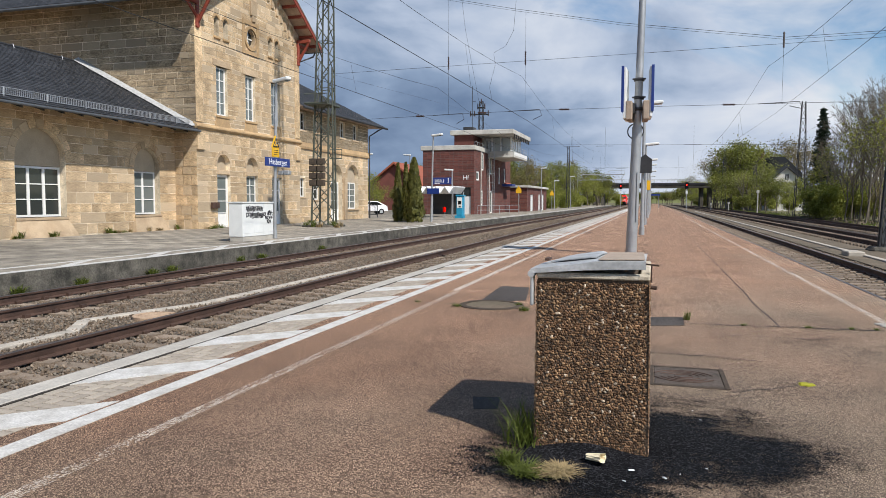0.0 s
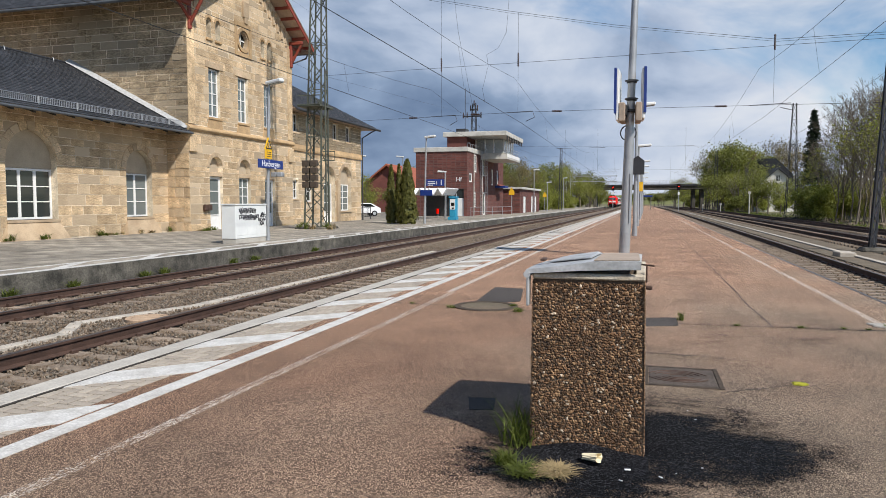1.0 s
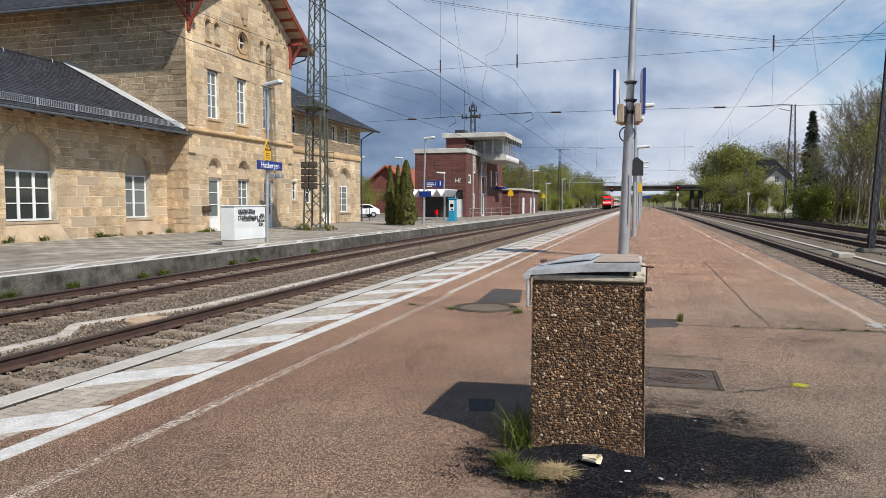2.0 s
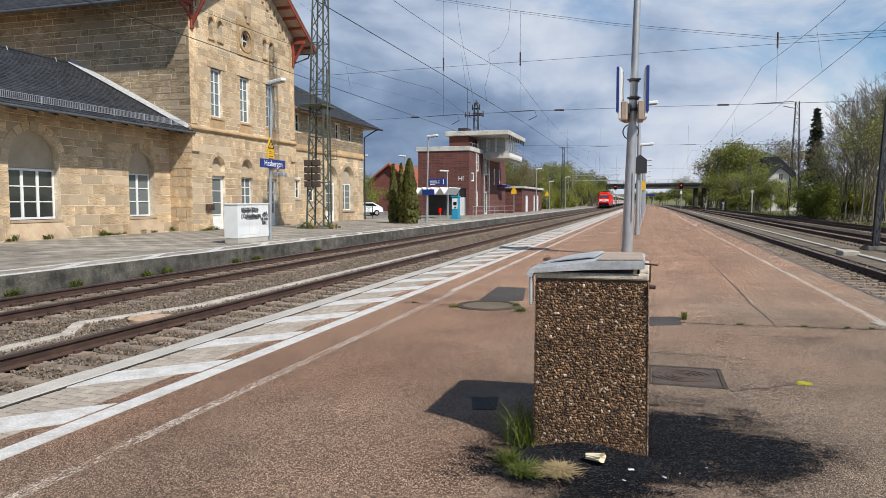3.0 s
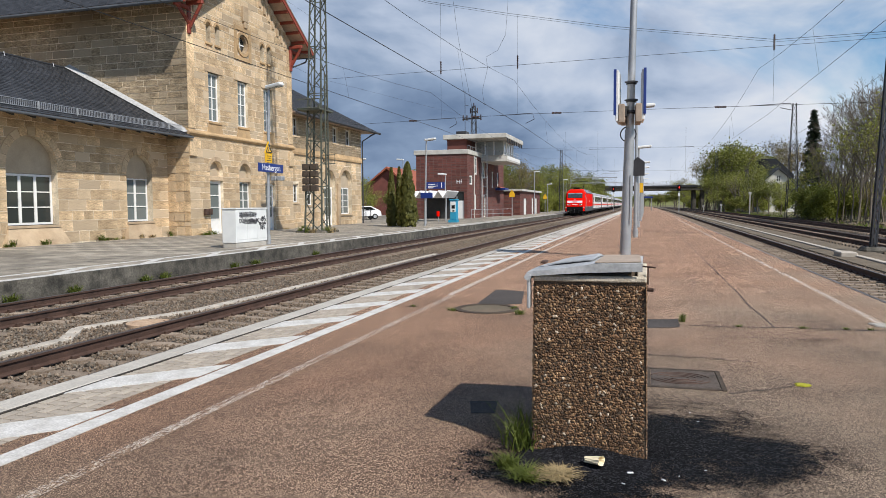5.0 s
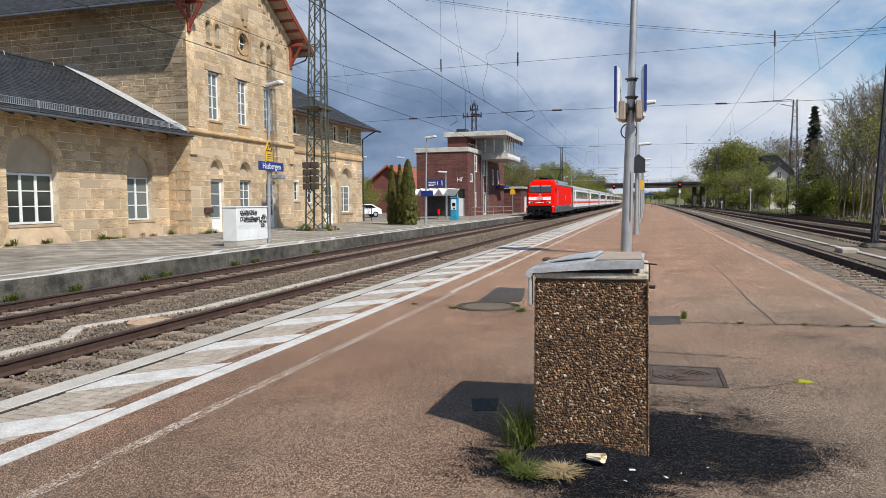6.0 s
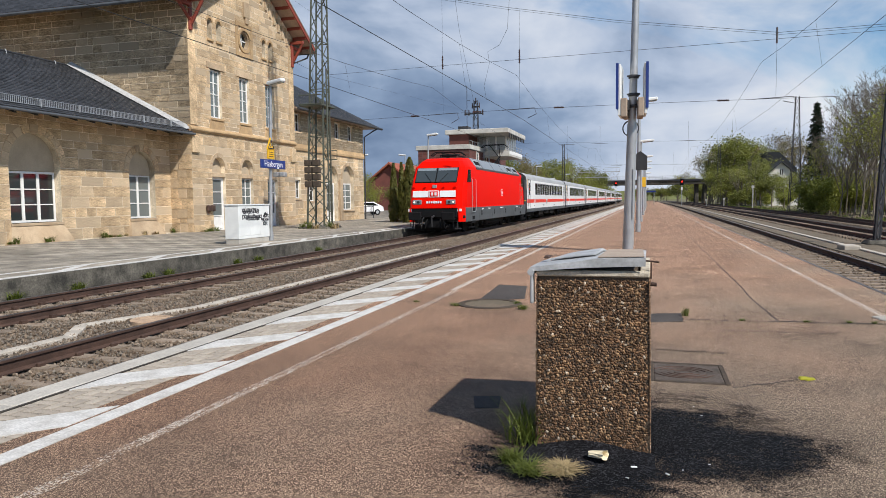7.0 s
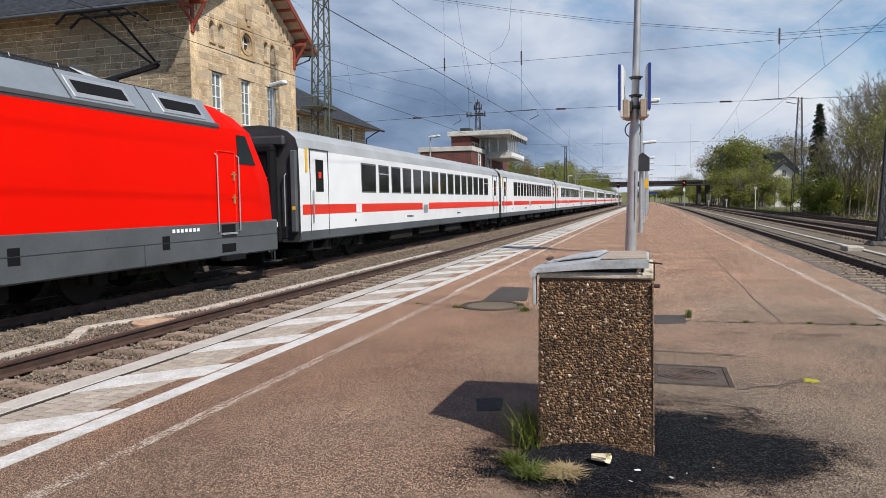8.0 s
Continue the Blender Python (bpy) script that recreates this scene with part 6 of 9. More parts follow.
station = thing("station_building", "two-storey sandstone station building with slate roofs", "station building")
GX, G0, G1, GM = -23.0, 32.35, 43.65, 38.0
ME = plane_east(GX)
gh = []
for u in (34.12, 37.05, 40.0):
    gh.append((u, u + 1.25, AZ - 0.1, 3.35, True))
up = [(34.2, 35.25, 6.1, 8.75, False), (37.1, 38.15, 6.1, 8.75, False), (40.02, 41.07, 6.1, 8.75, False)]
tw = [(u, u + 0.42, 10.35, 11.25, True) for u in (34.1, 34.95, 39.75, 40.55)]
rnd = [(37.25, 38.25, 10.45, 11.45, False)]
SLOPE = 0.637
EAVE_Z = 12.4


def gable(z):
    k = max(0.0, (z - EAVE_Z) / SLOPE)
    return G0 + k, G1 - k


wf = part("wall_front", backing(ME, G0, G1, -0.3, EAVE_Z, gh + up + tw + rnd, 0.5), M_sandmortar, station)
q = Build()
q.prism([(G0, EAVE_Z), (G1, EAVE_Z), (GM, EAVE_Z + (G1 - G0) / 2 * SLOPE)], "x", GX - 0.5, GX)
part("gable_top", q, M_sandmortar, station)
blocks(ME, G0, G1, AZ + 0.35, 5.19, gh, 0.40, (0.45, 1.4), 31, M_sand, wf, "stone_block", 150, 0.007)
blocks(ME, G0, G1, 5.55, 15.4, up + tw + rnd, 0.36, (0.4, 1.2), 32, M_sand, wf, "stone_block", 150, 0.008, 0.0, gable)
# plinth, string course, corner strips
q = Build()
for a, c in ((G0 - 0.03, 34.08), (35.42, 37.0), (38.35, 39.95), (41.3, G1 + 0.03)):
    q.rbox(a, c, AZ - 0.1, AZ + 0.36, -0.05, 0.07, 0.02, 0, ME)
part("plinth", q, M_sand, station)
q = Build()
q.prism([(GX - 0.1, 5.19), (GX + 0.06, 5.2), (GX + 0.14, 5.3), (GX + 0.14, 5.37), (GX + 0.04, 5.5), (GX - 0.1, 5.56)], "y", G0 - 0.12, G1 + 0.12)
part("string_course", q, M_ochre, station, "ochre string course")
for u in (G0, G1 - 0.55):
    q = Build()
    q.rbox(u - 0.03, u + 0.58, 4.1, 5.0, -0.02, 0.12, 0.03, 0, ME)
    part("corner_strip", q, M_sand, station)
    q = Build()
    q.rbox(u - 0.02, u + 0.57, 5.56, 11.6, -0.02, 0.05, 0.02, 0, ME)
    part("corner_strip", q, M_sand, station)
for i, (u0, u1, z0, z1, _) in enumerate(gh):
    voussoirs(station, ME, u0, u1, z1, 0.22, 9, M_sandtrim)
    tympanum(station, ME, u0, u1, z1, 0.28, 2.98)
    q = Build()
    q.rbox(u0 - 0.02, u1 + 0.02, 2.88, 3.12, -0.3, 0.01, 0.015, 0, ME)
    part("lintel", q, M_sandtrim, station)
    if i in (0, 2):
        dr = window(station, ME, u0 + 0.02, u1 - 0.02, AZ, 2.88, 1, 4, 0.16, M_pale, "door", 0.05, 0.16, low=1)
        q = Build()
        q.rbox(u1 - 0.13, u1 - 0.09, 0.95, 1.15, -0.28, -0.2, 0.01, 0, ME)
        part("door_handle", q, M_steel, dr)
    else:
        window(station, ME, u0 + 0.02, u1 - 0.02, 0.75, 2.88, 2, 4, 0.16, M_pale, "window", 0.03, 0.07)
        sill(station, ME, u0, u1, 0.75, 0.06)
        q = Build()
        q.box(u0, u1, AZ, 0.62, -0.3, -0.02, 0, ME)
        part("apron", q, M_sand, station)
for u0, u1, z0, z1, _ in up:
    q = Build()
    q.rbox(u0 - 0.32, u1 + 0.32, z1, z1 + 0.36, -0.3, 0.045, 0.02, 0, ME)
    part("lintel", q, M_sandtrim, station)
    window(station, ME, u0 + 0.01, u1 - 0.01, z0, z1, 2, 4, 0.14, M_pale, "window", 0.035, 0.10)
    sill(station, ME, u0, u1, z0, 0.1, M_ochre)
    q = Build()
    q.prism([(u0 - 0.05, z0 - 0.13), (u1 + 0.05, z0 - 0.13), (u1 + 0.2, z0 - 0.62), (u0 - 0.2, z0 - 0.62)], "x", GX - 0.02, GX + 0.05)
    part("apron", q, M_ochre, station)
for u0, u1, z0, z1, _ in tw:
    voussoirs(station, ME, u0, u1, z1, 0.14, 5, M_ochre)
    q = Build()
    q.box(u0, u1, z0, z1 + 0.21, -0.32, -0.28, 0, ME)
    part("pane", q, M_pane, station)
    sill(station, ME, u0, u1, z0, 0.09, M_ochre)
# round window in a square ochre field
q = Build()
for a, c, e, d in ((36.85, 37.1, 9.95, 11.95), (38.4, 38.65, 9.95, 11.95), (37.1, 38.4, 9.95, 10.2), (37.1, 38.4, 11.7, 11.95)):
    q.rbox(a, c, e, d, -0.02, 0.05, 0.01, 0, ME)
part("round_window_surround", q, M_ochre, station)
for rr, ri, w0, w1, mt in ((0.72, 0.55, -0.1, 0.08, M_ochre), (0.55, 0.46, -0.25, 0.0, M_sandtrim)):
    q = Build()
    n = 28
    rings = [[ME @ Vector((37.75 + k * math.cos(2 * math.pi * i / n), 10.95 + k * math.sin(2 * math.pi * i / n), w)) for i in range(n)] for k, w in ((rr, w0), (rr, w1), (ri, w1), (ri, w0))]
    q.loft(rings + rings[:1], caps=False)
    part("ring", q, mt, station)
q = Build()
q.tube(ME @ Vector((37.75, 10.95, -0.3)), ME @ Vector((37.75, 10.95, -0.22)), 0.46, n=24)
part("pane", q, M_pane, station)
q = Build()
q.box(37.72, 37.78, 10.5, 11.4, -0.22, -0.18, 0, ME)
q.box(37.3, 38.2, 10.92, 10.98, -0.22, -0.18, 0, ME)
part("glazing_bar", q, M_frame, station)
# stepped frieze under the rakes
for s in (-1, 1):
    for k in range(9):
        u = GM + s * (0.75 + k * 0.52)
        z = EAVE_Z + ((G1 - G0) / 2 - abs(u - GM)) * SLOPE - 0.35
        q = Build()
        q.rbox(u - 0.13, u + 0.13, z - 0.85, z, -0.02, 0.07, 0.01, 0, ME)
        part("frieze_stone", q, M_sandtrim, station)
q = Build()
q.rbox(GM - 0.3, GM + 0.3, 12.3, 13.2, -0.02, 0.12, 0.02, 0, ME)
q.rbox(GM - 0.16, GM + 0.16, 11.95, 12.3, -0.02, 0.12, 0.02, 0, ME)
part("corbel", q, M_sandtrim, station)

# side wall of the tall block, facing the approach
MS = plane_south(G0)
ws = part("wall_side", backing(MS, -40.0, GX - 0.52, -0.3, EAVE_Z + 0.2, [], 0.4), M_sandmortar, station)
blocks(MS, -37.5, GX + 0.015, 5.0, 12.2, [], 0.34, (0.35, 1.5), 33, M_sanddark, ws, "stone_block", 0, 0.022)
blocks(MS, -24.4, GX + 0.015, AZ, 5.0, [], 0.42, (0.4, 0.8), 34, M_sand, ws, "stone_block", 40, 0.028)
q = Build()
q.box(-40.0, GX - 0.5, G1 - 0.4, G1, -0.3, EAVE_Z + 0.2)
part("wall_far_side", q, M_sandmortar, station)

# main roof
q = Build()
OV, RX = 1.5, GX + 0.95
apex = EAVE_Z + (G1 - G0) / 2 * SLOPE + 0.12
ez = EAVE_Z - OV * SLOPE + 0.12
for s in (-1, 1):
    ye = GM + s * ((G1 - G0) / 2 + OV)
    q.prism([(GM, apex), (ye, ez), (ye, ez + 0.16), (GM, apex + 0.2)], "x", -40.5, RX)
rf = part("roof", q, M_soffit, station, "boarded roof with wide eaves")
yl, yr = GM - (G1 - G0) / 2 - OV, GM + (G1 - G0) / 2 + OV
shingled(rf, ((RX, yl - 0.03, ez + 0.17), (-40.5, yl - 0.03, ez + 0.17), (-40.5, GM, apex + 0.21), (RX, GM, apex + 0.21)), 34, M_slate, tile=0.3, seed=3)
shingled(rf, ((-40.5, yr + 0.03, ez + 0.17), (RX, yr + 0.03, ez + 0.17), (RX, GM, apex + 0.21), (-40.5, GM, apex + 0.21)), 34, M_slate, tile=0.3, seed=4)
for s, ye in ((-1, yl), (1, yr)):
    q = Build()
    q.prism([(GM, apex - 0.05), (ye, ez - 0.05), (ye, ez + 0.26), (GM, apex + 0.3)], "x", RX, RX + 0.06)
    part("barge_board", q, M_redwood, rf, "red verge board")
    q = Build()
    q.prism([(GM, apex + 0.26), (ye, ez + 0.22), (ye, ez + 0.30), (GM, apex + 0.34)], "x", RX - 0.02, RX + 0.1)
    part("verge_flashing", q, M_zinc, rf)
    q = Build()
    q.tube((-40.5, ye + s * 0.06, ez + 0.04), (RX, ye + s * 0.06, ez + 0.04), 0.085, n=10)
    part("gutter", q, M_lead, rf, "dark zinc gutter")
    # carved brackets
    yb = G0 + 0.15 if s < 0 else G1 - 0.15
    q = Build()
    q.rbox(GX - 0.02, GX + 0.16, yb - 0.12, yb + 0.12, 10.4, 12.0, 0.03)
    q.rbox(GX, RX, yb - 0.1, yb + 0.1, 11.85, 12.07, 0.03)
    q.tube((GX + 0.1, yb, 10.65), (RX - 0.1, yb, 11.85), 0.09, n=6)
    q.tube((GX + 0.12, yb, 10.9), (GX + 0.12, yb + s * 1.1, 11.75), 0.09, n=6)
    q.rbox(GX + 0.02, GX + 0.2, min(yb, yb + s * 1.2), max(yb, yb + s * 1.2), 11.6, 11.8, 0.03)
    part("bracket", q, M_redwood, rf, "carved red timber bracket")
for k in range(9):
    for s in (-1, 1):
        u = GM + s * (0.6 + k * 0.75)
        z = apex - abs(u - GM) * SLOPE
        q = Build()
        q.box(GX, RX, u - 0.06, u + 0.06, z - 0.16, z + 0.02)
        part("rafter_end", q, M_redwood, rf)
q = Build()
q.path([(RX - 0.5, yr + 0.05, ez), (RX - 0.55, yr - 0.1, ez - 0.3), (GX - 0.3, G1 + 0.14, ez - 0.95), (GX - 0.3, G1 + 0.14, 8.5)], 0.055, 10)
part("downpipe", q, M_steel, rf)

# low wing in front of the side wall
WX, W1 = -24.35, G0 - 0.003
MW = plane_east(WX)
wh = [(22.42, 24.98, 0.72, 3.15, True), (29.22, 31.08, 0.72, 3.12, True)]
ww = part("wall_wing", backing(MW, 10.0, W1, -0.3, 5.45, wh, 0.5), M_sandmortar, station)
blocks(MW, 19.0, W1, AZ + 0.0, 5.4, wh, 0.42, (0.5, 1.5), 35, M_sand, ww, "stone_block", 300, 0.007)
for u0, u1, z0, z1, _ in wh:
    voussoirs(station, MW, u0, u1, z1, 0.34, 11, M_sand)
    tympanum(station, MW, u0, u1, z1, 0.3, 2.86)
    q = Build()
    q.rbox(u0 - 0.05, u1 + 0.05, z0 - 0.12, z0, -0.35, 0.08, 0.015, 0, MW)
    part("sill", q, M_sandtrim, station)
    q = Build()
    vs = [(u0 - 0.03, z0 - 0.13, 0.05), (u1 + 0.03, z0 - 0.13, 0.05), (u1 + 0.35, AZ - 0.05, 0.34), (u0 - 0.35, AZ - 0.05, 0.34)]
    vs += [(a, c, -0.1) for a, c, _ in vs]
    q.add([MW @ Vector(p) for p in vs], [(0, 1, 2, 3), (4, 7, 6, 5), (0, 4, 5, 1), (1, 5, 6, 2), (2, 6, 7, 3), (3, 7, 4, 0)])
    part("apron", q, M_sandtrim, station, "battered sandstone apron")
wn = window(station, MW, 22.44, 24.96, 0.74, 2.84, 3, 3, 0.3, M_pane, "window", 0.065, 0.09)
for j in range(34):
    q = Build()
    z = 0.85 + j * 0.058
    q.box(22.55, 24.85, z, z + 0.04, -0.375, -0.37, 0, MW)
    part("blind_slat", q, M_blind, wn)
window(station, MW, 29.24, 31.06, 0.74, 2.88, 2, 3, 0.3, M_pale, "window", 0.06, 0.08)
# wing roof with ridge along the platform
RIDGE_X, RIDGE_Z, WE = -30.4, 8.95, -22.88
q = Build()
q.prism([(WE, 5.00), (WE, 5.12), (RIDGE_X, RIDGE_Z), (-37.5, 5.20), (-37.5, 5.08), (RIDGE_X, RIDGE_Z - 0.14)], "y", 9.5, W1)
wr = part("wing_roof", q, M_soffit, station)
shingled(wr, ((WE + 0.05, 15.0, 5.13), (WE + 0.05, W1, 5.13), (RIDGE_X, W1, RIDGE_Z + 0.02), (RIDGE_X, 15.0, RIDGE_Z + 0.02)), 38, M_slate, seed=5, step=0.016)
q = Build()
q.prism([(WX, 5.2), (-36.5, 5.2), (RIDGE_X, RIDGE_Z - 0.2)], "y", 10.0, 10.4)
part("wing_gable", q, M_sandmortar, station)
q = Build()
q.tube((WE + 0.06, 9.5, 5.05), (WE + 0.06, W1 + 0.1, 5.05), 0.06, n=10)
part("gutter", q, M_lead, wr, "dark zinc gutter")
q = Build()
q.tube((RIDGE_X, 15, RIDGE_Z + 0.05), (RIDGE_X, W1, RIDGE_Z + 0.05), 0.07, n=8)
part("ridge_cap", q, M_slate, wr)
for y in (22.0, 25.0, 28.0, 31.0):
    q = Build()
    q.path([(RIDGE_X + 0.25, y, RIDGE_Z - 0.1), (RIDGE_X + 0.2, y, RIDGE_Z + 0.1), (RIDGE_X + 0.05, y + 0.1, RIDGE_Z + 0.14)], 0.02)
    part("roof_hook", q, M_galv, wr)
for k in range(13):
    q = Build()
    y = 19.6 + k * 1.0
    q.prism([(WX - 0.05, 5.42), (WE - 0.12, 4.94), (WE - 0.12, 5.02), (WX - 0.05, 5.6)], "y", y - 0.06, y + 0.06)
    part("rafter_foot", q, M_steel, wr)
# flashing along the wall junction
q = Build()
q.add([(WE - 0.1, W1 - 0.004, 5.34), (RIDGE_X, W1 - 0.004, RIDGE_Z + 0.22), (RIDGE_X, W1 - 0.02, RIDGE_Z + 0.3), (WE - 0.1, W1 - 0.02, 5.44),
       (WE - 0.1, W1 - 0.40, 5.28), (RIDGE_X, W1 - 0.40, RIDGE_Z + 0.10)], [(0, 1, 2, 3), (4, 5, 1, 0), (3, 2, 5, 4)])
part("flashing", q, M_zinc, wr, "pale zinc wall flashing")
# snow guard
for y0 in [15 + i * 2.0 for i in range(9)]:
    q = Build()
    y1 = min(y0 + 1.98, W1 - 0.3)
    for z in (5.37, 5.63):
        q.tube((WE - 0.3, y0, z), (WE - 0.3, y1, z), 0.014, n=6)
    k = y0 + 0.05
    while k < y1:
        q.tube((WE - 0.3, k, 5.37), (WE - 0.3, k, 5.63), 0.011, n=5)
        k += 0.09
    q.tube((WE - 0.3, y0, 5.2), (WE - 0.3, y0, 5.65), 0.02, n=6)
    part("snow_guard", q, M_galv, wr)

# annex beyond the tall block
AX, A1 = -23.6, 57.1
MA = plane_east(AX)
ah = [(49.75, 51.75, AZ, 3.2, True), (52.75, 55.0, 0.75, 3.2, True)]
au = [(44.85, 45.75, 6.35, 7.6, False), (46.85, 47.75, 6.35, 7.6, False), (51.4, 52.4, 6.35, 7.6, False), (53.9, 54.9, 6.35, 7.6, False)]
al = [(44.7, 45.6, 1.7, 3.0, False), (46.6, 47.8, 1.5, 3.0, False)]
wa = part("wall_annex", backing(MA, G1 + 0.003, A1, -0.3, 8.0, ah + au + al, 0.45), M_sandmortar, station)
blocks(MA, G1 + 0.003, A1, AZ, 5.0, ah + al, 0.40, (0.5, 1.3), 36, M_sand, wa, "stone_block", 120, 0.007)
blocks(MA, G1 + 0.003, A1, 5.5, 7.9, au, 0.28, (0.4, 0.9), 37, M_sanddark, wa, "stone_block", 60, 0.025)
q = Build()
q.prism([(AX - 0.05, 5.0), (AX + 0.1, 5.05), (AX + 0.12, 5.2), (AX + 0.03, 5.5), (AX - 0.05, 5.5)], "y", G1 + 0.003, A1 + 0.1)
part("string_course", q, M_ochre, station)
for u0, u1, z0, z1, _ in ah:
    voussoirs(station, MA, u0, u1, z1, 0.28, 9, M_sandtrim)
    tympanum(station, MA, u0, u1, z1, 0.3, 2.9)
window(station, MA, 49.77, 51.73, AZ, 2.9, 1, 4, 0.3, M_pale, "door", 0.05, 0.12, low=1)
window(station, MA, 52.77, 54.98, 0.77, 2.9, 2, 4, 0.3, M_pale, "window", 0.04, 0.08)
sill(station, MA, 52.75, 55.0, 0.76, 0.09)
for u0, u1, z0, z1, _ in au + al:
    window(station, MA, u0, u1, z0, z1, 2, 2, 0.16, M_pane, "window", 0.03, 0.08)
    sill(station, MA, u0, u1, z0, 0.06)
q = Build()
q.rbox(52.0, 52.5, AZ, 3.2, -0.02, 0.16, 0.03, 0, MA)
part("pier", q, M_sandtrim, station)
q = Build()
q.box(-36.0, AX - 0.45, A1 - 0.4, A1, -0.3, 8.0)
part("wall_annex_end", q, M_sandmortar, station)
# hipped annex roof
ex0, ex1, ey1 = -22.75, -37.0, 59.3
q = Build()
q.add([(ex0, G1 + 0.02, 7.75), (ex0, ey1, 7.75), (ex1, ey1, 7.75), (ex1, G1 + 0.02, 7.75), (-29.9, G1 + 0.02, 11.95), (-29.9, ey1 - 7.1, 11.95)],
      [(0, 1, 5, 4), (1, 2, 5), (2, 3, 4, 5), (0, 4, 3), (0, 3, 2, 1)])
ar = part("annex_roof", q, M_soffit, station)
shingled(ar, ((ex0 + 0.03, G1 + 0.02, 7.79), (ex0 + 0.03, ey1, 7.79), (-29.88, ey1 - 7.1, 12.0), (-29.88, G1 + 0.02, 12.0)), 32, M_slate, tile=0.3, seed=6)
q = Build()
q.tube((ex0 + 0.08, G1 + 0.1, 7.72), (ex0 + 0.08, ey1, 7.72), 0.09, n=10)
part("gutter", q, M_steel, ar)
q = Build()
q.path([(ex0 + 0.05, A1 + 1.2, 7.68), (ex0 - 0.1, A1 + 0.6, 7.45), (AX + 0.12, A1 + 0.05, 6.9), (AX + 0.12, A1 + 0.05, AZ)], 0.06, 10)
part("downpipe", q, M_steel, ar)
# post boxes by the first door, weeds at the foot of the walls
for i, u in enumerate((33.55, 33.9)):
    q = Build()
    q.rbox(u - 0.15, u + 0.15, 1.0, 1.33, 0.035, 0.2, 0.03, 0, ME)
    tagged(part("letter_box", q, M_rust), "small brown metal letter box on the wall", "letter box", "letter boxes")
r = random.Random(8)
for i in range(26):
    y = r.choice((22.3, 23.6, 27.4, 28.6, 30.1, 31.7, 33.2, 34.0, 36.2, 38.8, 42.5, 44.5, 47, 20.6)) + r.uniform(-0.5, 0.5)
    x = (WX if y < G0 else GX) + r.uniform(0.2, 0.5)
    tuft("wall_weed", x, y, AZ, 60, r.uniform(0.15, 0.45), r.uniform(0.2, 0.45), M_grass if i % 3 else M_dry, "weeds growing at the foot of the wall", 100 + i, 0.5, 0.012)


# ---- signal box ----
TX, TY = -18.92, 76.0
box_house = thing("signal_box", "dark red brick signal box with flat roofs and balcony", "signal box")
MTS, MTE = plane_south(TY), plane_east(TX)
th = [(79.3, 80.6, 4.9, 6.9, False), (83.6, 84.9, 4.6, 6.9, False), (79.0, 80.2, 0.9, 2.6, False), (77.0, 78.4, 3.7, 4.7, False), (84.0, 85.2, AZ, 2.6, False), (92.0, 93.0, 3.6, 5.6, False), (88.8, 89.8, 3.6, 5.6, False)]
sh = [(-20.9, -19.3, AZ, 2.9, False)]
w1 = part("wall_south", welded(backing(MTS, -24.8, TX - 0.3, -0.3, 6.98, sh, 0.3), "wall_south", M_brickj), None, box_house)
blocks(MTS, -24.8, TX + 0.01, AZ, 6.98, sh, 0.16, (0.5, 0.52), 41, M_brick, w1, "brick_course", 0, 0.012)
w2 = part("wall_east", backing(MTE, TY, 96.5, -0.3, 6.98, th, 0.3), M_brickj, box_house)
blocks(MTE, TY, 96.5, AZ, 6.98, th, 0.16, (0.5, 0.52), 42, M_brick, w2, "brick_course", 0, 0.012)
q = Build()
q.box(-24.8, TX - 0.3, TY + 0.3, 96.5, 6.68, 6.98)
q.box(-24.8, -24.5, TY + 0.3, 96.5, -0.3, 6.3)
q.box(-24.5, TX - 0.3, 96.2, 96.5, -0.3, 6.3)
part("flat_roof", q, M_patch, box_house)
q = Build()
q.rbox(-25.05, TX + 0.12, TY - 0.12, 88.0, 7.0, 7.5, 0.03)
part("fascia", q, M_paleconc, box_house, "weathered pale roof fascia")
for u0, u1, z0, z1, _ in th:
    window(box_house, MTE, u0, u1, z0, z1, 1, 1 if z1 - z0 < 1.5 else 2, 0.05, M_pale, "window" if z0 > 0 else "door", 0.04, 0.16)
q = Build()
q.rbox(-20.9, -19.3, AZ, 1.9, -0.2, -0.12, 0.02, 0, MTS)
part("door", q, M_cabinet, box_house)
q = Build()
q.rbox(-20.9, -19.3, 1.9, 2.9, -0.2, -0.12, 0.02, 0, MTS)
part("fanlight", q, M_pane, box_house)
# upper stair head and control room
q = Build()
q.box(-22.30, -20.00, 80.0, 86.5, 7.2, 8.97)
part("stair_head", q, M_brick, box_house)
MC = plane_south(84.0)
q = Build()
q.box(-20.00, -16.20, 84.0, 90.5, 6.76, 7.35)
part("control_room_floor", q, M_paleconc, box_house)
for x in (-19.90, -18.80, -17.70, -16.50):
    q = Build()
    q.rbox(x - 0.07, x + 0.07, 84.2, 84.35, 7.2, 9.0, 0.02)
    part("window_post", q, M_frame, box_house)
for y in (85.6, 87.0, 88.6, 90.2):
    q = Build()
    q.rbox(-16.55, -16.40, y - 0.07, y + 0.07, 7.2, 9.0, 0.02)
    part("window_post", q, M_frame, box_house)
for x0, x1 in ((-19.80, -18.90), (-18.70, -17.80), (-17.60, -16.60)):
    q = Build()
    q.box(x0, x1, 84.26, 84.3, 7.3, 8.95)
    part("pane", q, M_palepane, box_house)
for y0, y1 in ((84.5, 85.5), (85.7, 86.9), (87.1, 88.5), (88.7, 90.1)):
    q = Build()
    q.box(-16.50, -16.46, y0, y1, 7.3, 8.95)
    part("pane", q, M_palepane, box_house)
q = Build()
